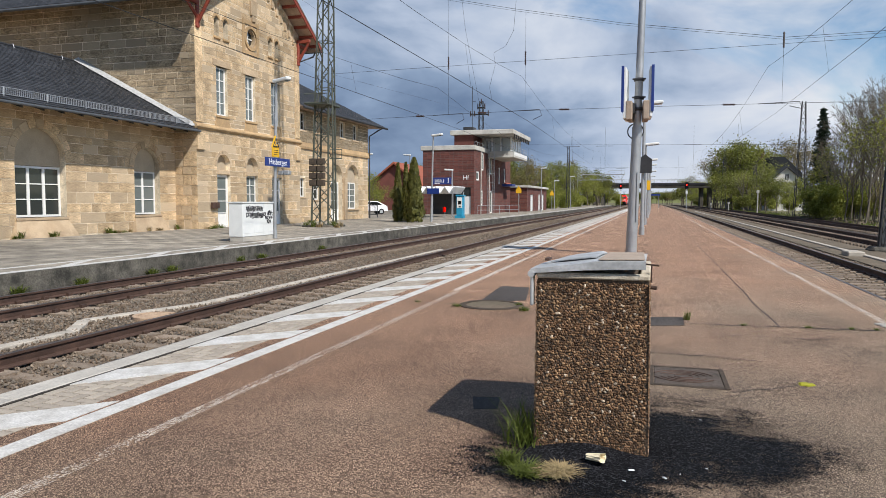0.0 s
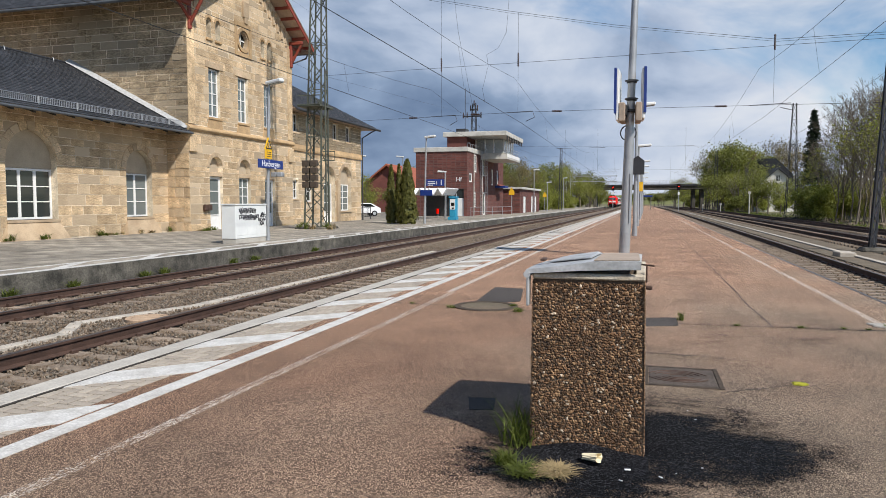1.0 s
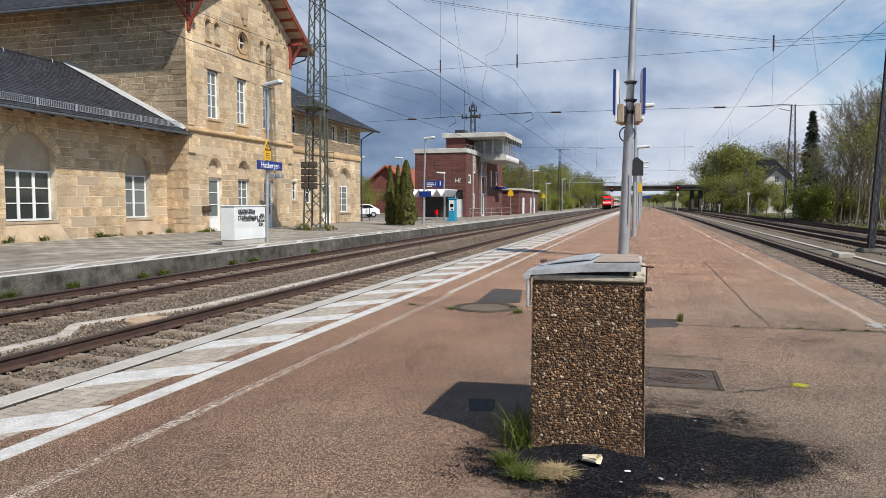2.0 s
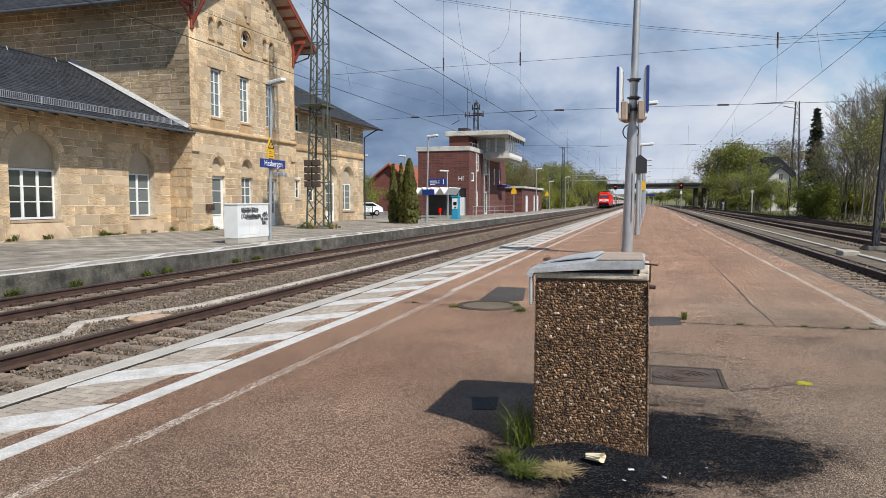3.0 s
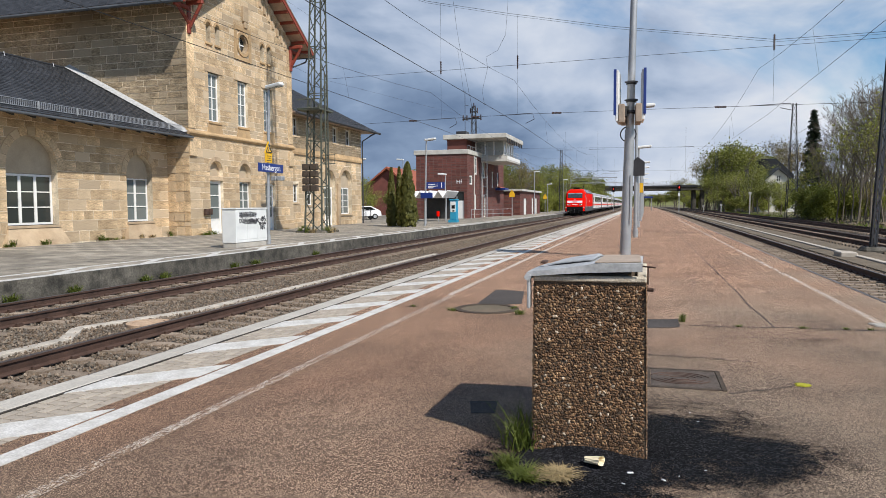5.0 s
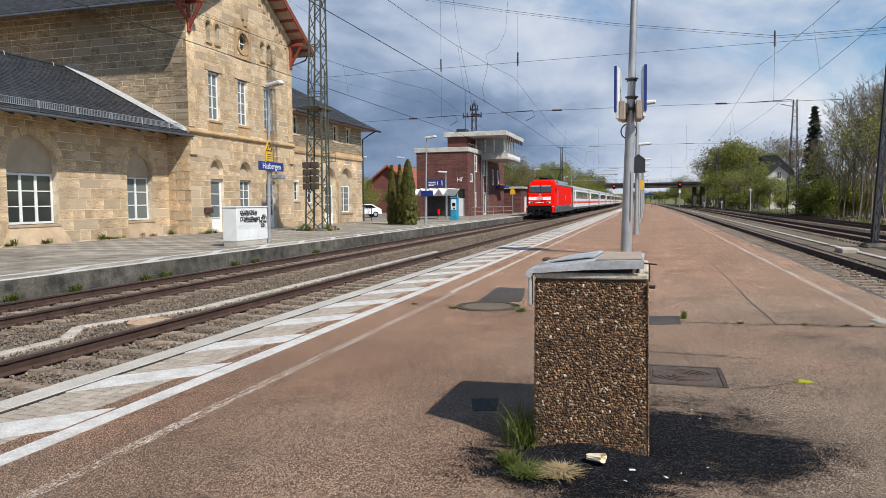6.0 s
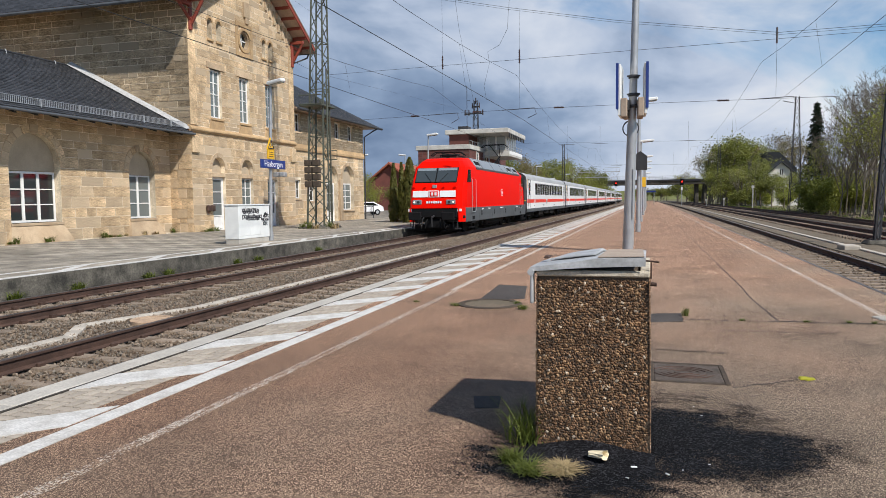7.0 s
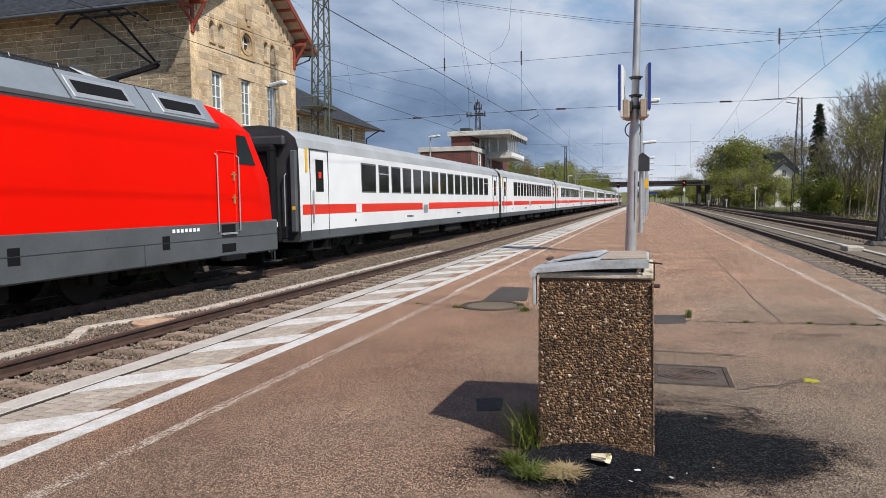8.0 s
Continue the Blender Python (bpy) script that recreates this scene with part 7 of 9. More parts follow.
q.rbox(-22.70, -15.30, 79.6, 91.2, 8.98, 9.5, 0.04)
part("roof_slab", q, M_paleconc, box_house, "pale flat roof slab")
q = Build()
q.rbox(-20.00, -15.75, 82.6, 91.2, 6.5, 6.75, 0.03)
q.box(-20.00, -15.75, 82.6, 82.7, 6.75, 7.1)
part("balcony", q, M_paleconc, box_house)
q = Build()
q.rbox(-15.79, -15.73, 82.7, 91.1, 6.74, 7.12, 0.01)
part("balcony_panel", q, M_frame, box_house, "white balcony side panel")
for k in range(9):
    q = Build()
    q.rbox(-15.42, -15.28, 80.5 + k * 1.2, 80.62 + k * 1.2, 8.5, 9.0, 0.01)
    part("roof_fin", q, M_steel, box_house)
for x, y0, y1 in ((TX + 0.06, TY + 3.0, 7.0), (TX + 0.06, TY + 7.2, 7.0)):
    q = Build()
    q.tube((x, y0, AZ), (x, y0, y1), 0.06, n=8)
    part("downpipe", q, M_paleconc, box_house)
q = Build()
q.prism([(TX - 2.0, 4.6), (TX + 0.4, 3.4), (TX + 0.4, 3.6), (TX - 2.0, 4.85)], "y", 92.6, 97.0)
part("stair_roof", q, M_tile, box_house)
q = Build()
q.rbox(TX, TX + 1.3, 91.0, 93.4, 3.3, 3.6, 0.03)
part("porch_roof", q, M_blue, box_house)
q = Build()
for z in (7.25, 7.5, 7.8):
    q.path([(-19.90, 82.66, z), (-15.80, 82.66, z), (-15.80, 91.1, z)], 0.025)
for i in range(6):
    q.tube((-19.90 + i * 0.82, 82.66, 6.7), (-19.90 + i * 0.82, 82.66, 7.8), 0.02, n=6)
for i in range(9):
    q.tube((-15.80, 82.66 + i * 1.05, 6.7), (-15.80, 82.66 + i * 1.05, 7.8), 0.02, n=6)
part("balcony_rail", q, M_galv, box_house)
q = Build()
q.path([(-18.6, TY - 0.1, 7.9), (TX + 0.1, TY - 0.1, 7.9), (TX + 0.1, 84.0, 7.9)], 0.02)
for i in range(8):
    q.tube((TX + 0.1, TY - 0.1 + i * 1.15, 7.45), (TX + 0.1, TY - 0.1 + i * 1.15, 7.9), 0.02, n=5)
part("roof_rail", q, M_galv, box_house)
q = Build()
for s in (-0.35, 0.35):
    for x in (TX + 0.25, TX + 0.85):
        q.tube((x, 82.0 + s, AZ), (x, 82.0 + s, 8.6), 0.03, n=6)
for i in range(26):
    q.tube((TX + 0.25, 81.65, 0.3 + i * 0.32), (TX + 0.25, 82.35, 0.3 + i * 0.32), 0.018, n=5)
for i in range(8):
    q.path([(TX + 0.25, 81.65, 1.6 + i), (TX + 0.85, 81.65, 1.6 + i), (TX + 0.85, 82.35, 1.6 + i), (TX + 0.25, 82.35, 1.6 + i)], 0.018, 5)
part("caged_ladder", q, M_galv, box_house)
q = Build()
q.rbox(-21.50, -20.30, 81.0, 82.5, 9.5, 10.0, 0.03)
part("roof_hatch", q, M_steel, box_house)
q = Build()
q.tube((-20.20, 80.2, 9.45), (-20.20, 80.2, 14.5), 0.035, n=6)
q.tube((-20.20, 80.2, 12.8), (-19.80, 80.2, 12.8), 0.025, n=6)
part("antenna", q, M_steel, box_house)
letters("lettering", "Hf", 0.66, M_signwhite, box_house, MTS @ Matrix.Translation((-19.85, 3.95, 0.03)))
q = Build()
for i in range(5):
    q.rbox(-18.5, -17.2, 93.0 + i * 0.28, 93.28 + i * 0.28, AZ, 0.15 + i * 0.18, 0.02)
part("steps", q, M_brick, box_house)
# low brick outbuilding beyond
out = thing("brick_outbuilding", "low red brick outbuilding with flat pale roof", "outbuilding")
MO, MO2 = plane_south(100.0), plane_east(-17.2)
oh = [(103.0, 105.4, AZ, 2.3, False), (110.5, 112.2, AZ, 2.4, False), (114.0, 116.0, AZ, 2.4, False)]
o1 = part("wall_south", backing(MO, -24.0, -17.5, -0.3, 3.3, [], 0.3), M_brickj, out)
blocks(MO, -24.0, -17.2, AZ, 3.3, [], 0.2, (0.6, 0.7), 43, M_brick, o1, "brick_course", 0, 0.012)
o2 = part("wall_east", backing(MO2, 100.0, 119.0, -0.3, 3.3, oh, 0.3), M_brickj, out)
blocks(MO2, 100.0, 119.0, AZ, 3.3, oh, 0.2, (0.6, 0.7), 44, M_brick, o2, "brick_course", 0, 0.012)
for u0, u1, z0, z1, _ in oh:
    q = Build()
    q.rbox(u0, u1, z0, z1, -0.15, -0.08, 0.02, 0, MO2)
    part("door", q, M_cabinet, out)
q = Build()
q.rbox(-24.3, -16.9, 99.7, 119.3, 3.3, 3.6, 0.03)
part("roof", q, M_paleconc, out)


# ---- posts, lamps, signs ----
def lamp_post(x, y, z, h, r, head=(1, 0), label="galvanised platform lamp post", lean=0.0, group="platform lamps"):
    t = thing("platform_lamp", label, "lamp post", group, m=Matrix.Translation((x, y, z)))
    q = Build()
    q.tube((0, 0, -0.1), (0, 0, 0.35), r * 1.35, r * 1.3, n=14)
    q.tube((0, 0, 0.3), (lean, 0, h), r, r * 0.68, n=14)
    part("post", q, M_galv, t)
    if head:
        dx, dy = head
        a = math.atan2(dy, dx)
        m = Matrix.Translation((lean, 0, h)) @ Euler((0, -0.08, a)).to_matrix().to_4x4()
        q = Build()
        q.rbox(-0.1, 0.75, -0.13, 0.13, -0.02, 0.12, 0.035, 0, m)
        part("lamp_head", q, M_cabinet, t)
        q = Build()
        q.rbox(0.1, 0.7, -0.1, 0.1, -0.045, -0.02, 0.01, 0, m)
        part("diffuser", q, M_pale, t)
    return t


# the thick display post on the island platform
dp = thing("display_post", "thick grey steel post carrying two display panels", "post", m=Matrix.Translation((-0.55, 19.62, 0)))
q = Build()
q.tube((0, 0, -0.1), (0.10, 0, 3.4), 0.145, 0.125, n=24)
q.tube((0.10, 0, 3.4), (0.24, 0, 9.5), 0.105, 0.075, n=24)
part("post", q, M_galv, dp)
for s in (-1, 1):
    q = Build()
    x = 0.13 + s * (0.33 if s < 0 else 0.29)
    tw_ = Matrix.Translation((x, 0, 0)) @ Euler((0, 0, s * 0.05)).to_matrix().to_4x4() @ Matrix.Translation((-x, 0, 0))
    q.rbox(x - 0.035, x + 0.035, -0.42, 0.42, 3.58 + (0.03 if s > 0 else 0), 4.9, 0.012, 0, tw_)
    pn = part("display_panel", q, M_cabinet, dp)
    q = Build()
    a, c = sorted((x + s * 0.035, x + s * 0.05))
    q.rbox(a, c, -0.43, 0.43, 3.72, 4.92, 0.006, 0, tw_)
    q.rbox(a - 0.035, c + 0.02, -0.445, -0.422, 3.75, 4.92, 0.004, 0, tw_)
    part("blue_facing", q, M_blue, pn)
    q = Build()
    a, c = sorted((0.13 + s * 0.1, x))
    q.rbox(a, c, -0.2, 0.2, 3.72, 4.0, 0.02)
    part("housing", q, M_steel, pn)
    q = Build()
    a, c = sorted((x - s * 0.04, x - s * 0.19))
    q.rbox(a, c, -0.43, 0.40, 3.55, 4.03, 0.015, 0, tw_)
    part("speaker", q, M_speaker, pn, "beige loudspeaker box under the panel")
for z in (3.85, 4.15, 4.62):
    q = Build()
    q.tube((0.13, 0, z - 0.04), (0.13, 0, z + 0.04), 0.135, n=20)
    q.rbox(-0.04, 0.30, -0.16, -0.11, z - 0.02, z + 0.02, 0.006)
    part("clamp", q, M_steel, dp)
q = Build()
n = 24
rings = [[(0.06 + k * math.cos(2 * math.pi * i / n), w, 3.28 + k * math.sin(2 * math.pi * i / n)) for i in range(n)] for k, w in ((0.215, 0.0), (0.215, 0.05), (0.185, 0.05), (0.185, 0.0))]
q.loft(rings + rings[:1], caps=False)
part("ring", q, M_steel, dp)
q = Build()
q.tube((0.125, -0.13, 0.9), (0.135, -0.13, 2.2), 0.018, n=8)
part("conduit", q, M_galv, dp)

second = lamp_post(-0.46, 31.6, 0, 5.5, 0.085, (1, 0.1), "grey platform lamp with a dark direction sign", 0.02, "")
q = Build()
q.prism([(-0.2, 3.2), (0.08, 3.42), (0.36, 3.2), (0.36, 2.62), (-0.2, 2.62)], "y", -0.2, -0.14)
part("sign_board", q, M_steel, second)
for i, (y, h) in enumerate(((45.0, 4.8), (62.0, 4.8), (79.0, 5.2), (96.0, 5.2), (115.0, 5.2), (140.0, 5.2))):
    t = lamp_post(-0.50 + bend(y), y, 0, h, 0.085, (1, 0.1))
    if i == 1:
        q = Build()
        q.rbox(-0.2, 0.2, -0.12, -0.08, 2.35, 3.15, 0.01)
        part("yellow_sign", q, M_yellow, t)
    if i in (2, 3, 5):
        q = Build()
        q.rbox(-0.05, 0.05, -1.2, 1.2, 2.7, 3.2, 0.01)
        part("blue_sign", q, M_blue, t)
# far platform shelter as seen down the island
shel = thing("platform_shelter", "small glazed platform shelter with blue fascia", "shelter", m=Matrix.Translation((-0.3, 150, 0)))
q = Build()
for x in (-1.2, 1.2):
    for y in (0, 5):
        q.tube((x, y, 0), (x, y, 2.6), 0.05, n=8)
part("frame", q, M_galv, shel)
q = Build()
q.rbox(-1.5, 1.5, -0.4, 5.4, 2.6, 2.8, 0.03)
part("roof", q, M_steel, shel)
q = Build()
q.rbox(-1.5, 1.5, -0.46, -0.41, 2.5, 2.85, 0.01)
part("fascia", q, M_blue, shel)

# station-side lamp with the name board and a warning sign
nl = lamp_post(-14.52, 25.4, AZ, 6.15, 0.075, (0.9, -0.3), "grey lamp post carrying the station name board", 0.16, "")
q = Build()
q.rbox(0.16, 0.21, -0.95, 0.95, 2.86, 3.2, 0.008)
nb = part("name_board", q, M_blue, nl, "blue station name board")
letters("lettering", "Hasbergen", 0.33, M_signwhite, nb, Matrix.Translation((0.212, 0.0, 3.03)) @ FACE_EAST, 0.002)
q = Build()
q.rbox(0.1, 0.15, -0.32, 0.18, 3.24, 3.62, 0.008)
wp = part("warning_plate", q, M_yellow, nl, "yellow warning plate with triangle")
q = Build()
q.prism([(-0.36, 3.6), (0.22, 3.6), (-0.07, 4.08)], "x", 0.1, 0.15)
part("triangle_plate", q, M_yellow, wp)
q = Build()
for a, c in (((-0.28, 3.65), (0.14, 3.65)), ((0.14, 3.65), (-0.07, 3.98)), ((-0.07, 3.98), (-0.28, 3.65))):
    q.tube((0.155, a[0], a[1]), (0.155, c[0], c[1]), 0.018, n=6)
q.path([(0.155, -0.02, 3.9), (0.155, -0.09, 3.82), (0.155, -0.04, 3.8), (0.155, -0.11, 3.7)], 0.014)
part("triangle_outline", q, M_ink, wp)
for z in (3.33, 3.42, 3.5):
    q = Build()
    q.rbox(0.15, 0.155, -0.24, 0.1, z - 0.012, z + 0.012, 0.002)
    part("lettering_bar", q, M_ink, wp)
for dx in (0.02, 0.3):
    q = Build()
    q.rbox(dx, dx + 0.22, 0.25, 0.5, 2.55, 2.72, 0.02)
    part("loudspeaker", q, M_galv, nl)

# white equipment cabinet with scrawls
cab = thing("equipment_cabinet", "white equipment cabinet covered in black graffiti", "cabinet", m=Matrix.Translation((-14.43, 22.95, AZ)))
q = Build()
q.rbox(-0.55, 0.0, 0.0, 2.15, 0.0, 0.18, 0.01)
part("base", q, M_kerb, cab)
q = Build()
q.rbox(-0.57, 0.02, -0.02, 2.17, 0.18, 1.42, 0.015)
part("body", q, M_cabinet, cab)
q = Build()
q.rbox(-0.6, 0.05, -0.05, 2.2, 1.42, 1.47, 0.012)
part("roof", q, M_cabinet, cab)
for y0, y1 in ((0.03, 0.72), (0.74, 1.42), (1.44, 2.12)):
    q = Build()
    q.rbox(0.02, 0.028, y0, y1, 0.3, 1.39, 0.003)
    part("door", q, M_cabinet, cab)
r = random.Random(77)
for row, (z, n, y0) in enumerate(((1.24, 9, 0.28), (1.17, 8, 0.35), (1.0, 10, 0.3), (0.93, 7, 0.5), (1.08, 3, 1.8), (1.0, 3, 1.76), (0.86, 4, 1.62), (0.72, 2, 1.75))):
    for k in range(n):
        y, pts = y0 + k * 0.13, []
        a, ph = r.uniform(0.05, 0.12), r.uniform(0, 6)
        if y > 2.05:
            continue
        for i in range(9):
            pts.append((0.031, y + a * 0.9 * math.sin(i * 1.1 + ph), z + a * math.cos(i * 1.7 + ph) * (0.6 + 0.4 * r.random())))
        q = Build()
        q.path(pts, 0.009 if k % 3 else 0.016, 5)
        part("scrawl", q, M_ink, cab)


# ticket machine, shelter, small platform things
tm = thing("ticket_machine", "bright blue ticket machine on the platform", "ticket machine", m=Matrix.Translation((-15.65, 59.0, AZ)))
q = Build()
q.rbox(-0.75, 0.0, 0.0, 0.8, 0.0, 0.25, 0.02)
q.rbox(-0.62, -0.04, 0.06, 0.72, 0.25, 1.9, 0.04)
part("body", q, M_teal, tm)
q = Build()
q.rbox(-0.68, 0.02, 0.0, 0.78, 1.9, 2.02, 0.03)
part("hood", q, M_teal, tm)
q = Build()
q.rbox(-0.56, -0.1, 0.045, 0.07, 0.9, 1.8, 0.01)
part("front_panel", q, M_cabinet, tm)
q = Build()
q.rbox(-0.46, -0.16, 0.035, 0.05, 1.2, 1.5, 0.005)
part("screen", q, M_trainglass, tm)
q = Build()
q.rbox(-0.38, -0.2, 0.03, 0.05, 0.95, 1.08, 0.005)
part("slot", q, M_steel, tm)

bs = thing("folded_roof_shelter", "small shelter with white zigzag roof", "shelter", m=Matrix.Translation((-19.6, 62.5, AZ)))
q = Build()
zig = [(-1.3 + i * 0.43, 2.25 if i % 2 else 2.85) for i in range(9)]
zig[0] = (-1.3, 2.85)
q.prism([(a, c) for a, c in zig] + [(a, c - 0.08) for a, c in zig[::-1]], "y", 0.0, 4.2)
part("roof", q, M_signwhite, bs, "white folded roof")
for x in (-1.2, 2.0):
    for y in (0.2, 4.0):
        q = Build()
        q.tube((x, y, 0), (x, y, 2.4), 0.05, n=8)
        part("post", q, M_galv, bs)
q = Build()
q.box(-1.2, 2.0, 3.98, 4.02, 0.2, 2.2)
part("back_wall", q, M_steel, bs)
for x, y, col, h, nm, lb in ((-18.0, 61.5, M_red, 0.95, "waste_basket", "small red waste basket on a post"),):
    t = thing(nm, lb, "waste basket", m=Matrix.Translation((x, y, AZ)))
    q = Build()
    q.tube((0, 0, 0), (0, 0, h), 0.03, n=8)
    part("post", q, M_galv, t)
    q = Build()
    q.tube((0, -0.16, 0.5), (0, -0.16, 0.95), 0.13, 0.15, n=14)
    part("basket", q, col, t)
l2 = lamp_post(-15.30, 48.8, AZ, 6.1, 0.07, (1, -0.2), lean=0.16)
q = Build()
q.rbox(-0.28, 0.62, -0.12, -0.08, 2.0, 2.4, 0.01)
part("sign_board", q, M_blue, l2)
ts = thing("track_sign", "blue hanging sign with the white platform number one", "sign", m=Matrix.Translation((-17.35, 56.0, AZ)))
q = Build()
q.rbox(-0.05, 1.5, -0.04, 0.04, 2.85, 3.4, 0.01)
sb = part("board", q, M_blue, ts)
letters("lettering", "1", 0.6, M_signwhite, sb, Matrix.Translation((1.25, -0.045, 3.12)) @ FACE_SOUTH, 0.002)
for i, (a, c, z) in enumerate(((0.1, 0.7, 3.2), (0.1, 0.75, 3.05), (0.85, 0.89, 3.12), (0.1, 0.55, 2.93))):
    q = Build()
    q.rbox(a, c, -0.05, -0.04, z - (0.15 if i == 2 else 0.03), z + (0.15 if i == 2 else 0.03), 0.002)
    part("lettering_bar", q, M_signwhite, sb)
q = Build()
q.tube((-0.1, 0, 0), (-0.1, 0, 3.6), 0.05, n=8)
part("post", q, M_galv, ts)
for x, y, hh, hd in ((-18.6, 66.0, 4.4, (-1, 0)), (-15.2, 100.0, 6.0, (1, 0)), (-15.0, 135.0, 6.0, (1, 0)), (-16.0, 120.0, 4.8, (1, 0)), (-26.0, 75.0, 6.5, (-1, 0)), (-27.5, 66.0, 6.0, (1, 0))):
    lamp_post(x, y, AZ, hh, 0.07, hd)
for x, y in ((-16.9, 92.0), (-18.35, 134.0)):
    t = thing("warning_sign", "yellow warning sign on a grey post", "sign", "yellow warning signs", m=Matrix.Translation((x, y, AZ)))
    q = Build()
    q.tube((0, 0, 0), (0, 0, 3.6), 0.05, n=8)
    part("post", q, M_galv, t)
    q = Build()
    q.prism([(-0.36, 2.5), (0.36, 2.5), (0.36, 2.9), (0.0, 3.5), (-0.36, 2.9)], "y", -0.1, -0.06)
    part("plate", q, M_yellow, t)
rail_t = thing("hand_railing", "low grey tubular railing beside the signal box", "railing", m=Matrix.Translation((-18.0, 74.0, AZ)))
q = Build()
for z in (0.5, 1.0):
    q.tube((0, 0, z), (2.6, 10, z), 0.03, n=6)
part("rail", q, M_galv, rail_t)
for i in range(5):
    q = Build()
    q.tube((0.65 * i, 2.5 * i, 0), (0.65 * i, 2.5 * i, 1.0), 0.03, n=6)
    part("post", q, M_galv, rail_t)

# platform edge paint on the station side
b = Build()
strip(b, -12.93, -12.70, -10, 250, AZ, AZ + 0.026)
part("edge_line", b, M_white, platform_a, "white painted platform edge")
q = Build()
for i in range(-2, 40):
    y = 4 + i * 3.0
    q.prism([(-13.05, y), (-13.05, y + 0.5), (-13.75, y + 2.0), (-13.75, y + 1.5)], "z", AZ, AZ + 0.006)
strip(q, -13.9, -13.78, -10, 200, AZ, AZ + 0.007)
tagged(part("hatching", q, M_white, platform_a, "worn white hatching"), kind="stuff")
rest, r = Build(), random.Random(13)
SLAB = Build().rbox(-0.49, 0.49, -0.49, 0.49, -0.03, 0.003, 0.008).mesh("paving_slab", M_platA)
count = 0
for i in range(9):
    for k in range(-5, 70):
        x, y = -14.65 - i * 1.0, 14 + k * 1.0
        if count < 280 and 20 < y < 52:
            part("paving_slab", SLAB, None, platform_a, m=Matrix.Translation((x, y, AZ + 0.003 + r.uniform(-0.003, 0.004))) @ Euler((r.uniform(-0.004, 0.004), r.uniform(-0.004, 0.004), 0)).to_matrix().to_4x4())
            count += 1
        else:
            rest.box(x - 0.49, x + 0.49, y - 0.49, y + 0.49, AZ - 0.03, AZ + 0.006 + r.uniform(-0.003, 0.003))
tagged(part("far_paving_slabs", rest, M_platA, platform_a), kind="stuff")
for i, y in enumerate((11.5, 13.2, 15.6, 16.4, 19.8, 21.0, 25.5)):
    tuft("edge_weed", -12.5, y, -0.5, 90, 0.28, 0.3, M_grass, "weeds growing below the platform edge", 200 + i, 0.5, 0.01)


# ---- catenary ----
def lattice(name, x, y, z, h, w0, w1, d0, d1, label, panels, leg=0.05, lean=(0, 0), mat=None):
    mat = mat or M_mast
    t = thing(name, label, "mast", "overhead line masts", m=Matrix.Translation((x, y, z)))
    def corner(k, sx, sy):
        return Vector((lean[0] * k + sx * (w0 + (w1 - w0) * k) / 2, lean[1] * k + sy * (d0 + (d1 - d0) * k) / 2, h * k))
    for sx in (-1, 1):
        for sy in (-1, 1):
            q = Build()
            q.tube(corner(0, sx, sy), corner(1, sx, sy), leg, leg * 0.8, n=4)
            part("leg", q, mat, t)
    for (ax, ay), (bx, by) in (((-1, -1), (1, -1)), ((1, -1), (1, 1)), ((1, 1), (-1, 1)), ((-1, 1), (-1, -1))):
        q = Build()
        for i in range(panels):
            k0, k1 = i / panels, (i + 1) / panels
            if i % 2:
                q.tube(corner(k0, ax, ay), corner(k1, bx, by), leg * 0.5, n=4)
            else:
                q.tube(corner(k0, bx, by), corner(k1, ax, ay), leg * 0.5, n=4)
            if i % 3 == 0:
                q.tube(corner(k0, ax, ay), corner(k0, bx, by), leg * 0.5, n=4)
        tagged(part("bracing", q, mat, t), kind="stuff")
    q = Build()
    q.rbox(-w0 * 0.9, w0 * 0.9, -d0 * 0.9, d0 * 0.9, -0.4, 0.12, 0.05)
    part("footing", q, M_wallconc, t)
    return t


lm = lattice("lattice_mast", -18.3, 37.6, AZ, 17.5, 1.05, 0.5, 1.05, 0.5, "tall green lattice steel overhead line mast", 20, 0.06, (0.35, 0))
for k in range(2):
    for i in range(4):
        q = Build()
        q.rbox(-0.55 + k * 0.5, -0.12 + k * 0.5, -0.75, -0.5, 2.35 + i * 0.4, 2.7 + i * 0.4, 0.03)
        part("tension_weight", q, M_iron, lm)
q = Build()
q.tube((-0.1, -0.62, 2.3), (0.1, -0.6, 9.6), 0.02, n=5)
q.tube((0.75, -0.3, 0.2), (0.75, -0.3, 9.0), 0.05, n=6)
q.path([(0.55, -0.3, 3.9), (1.3, -0.3, 3.9), (1.3, -0.3, 4.4), (0.55, -0.3, 4.4)], 0.03)
part("tension_gear", q, M_mast, lm)
q = Build()
q.rbox(-0.7, 0.7, -0.9, 0.9, 6.9, 7.0, 0.02)
q.path([(-0.7, -0.9, 7.0), (0.7, -0.9, 7.0), (0.7, -0.9, 7.5), (-0.7, -0.9, 7.5)], 0.03)
part("crossarm", q, M_mast, lm)
for i, (dx, dy, hh) in enumerate(((-0.7, -0.8, 0.5), (0.2, -1.0, 0.4), (0.9, -0.6, 0.55), (0.8, 0.4, 0.45), (-0.2, -0.9, 0.6), (1.3, -0.9, 0.3))):
    tuft("mast_weed", -18.3 + dx, 37.6 + dy, AZ, 80, hh, 0.4, M_dry if i % 2 else M_grass, "dry weeds growing round the mast foot", 300 + i, 0.5, 0.012)
r1 = lattice("trackside_mast", 8.75, 32.2, BED, 14.0, 0.17, 0.13, 0.24, 0.18, "grey steel overhead line mast beside the siding", 26, 0.04, (0.70, 0), M_steel)
q = Build()
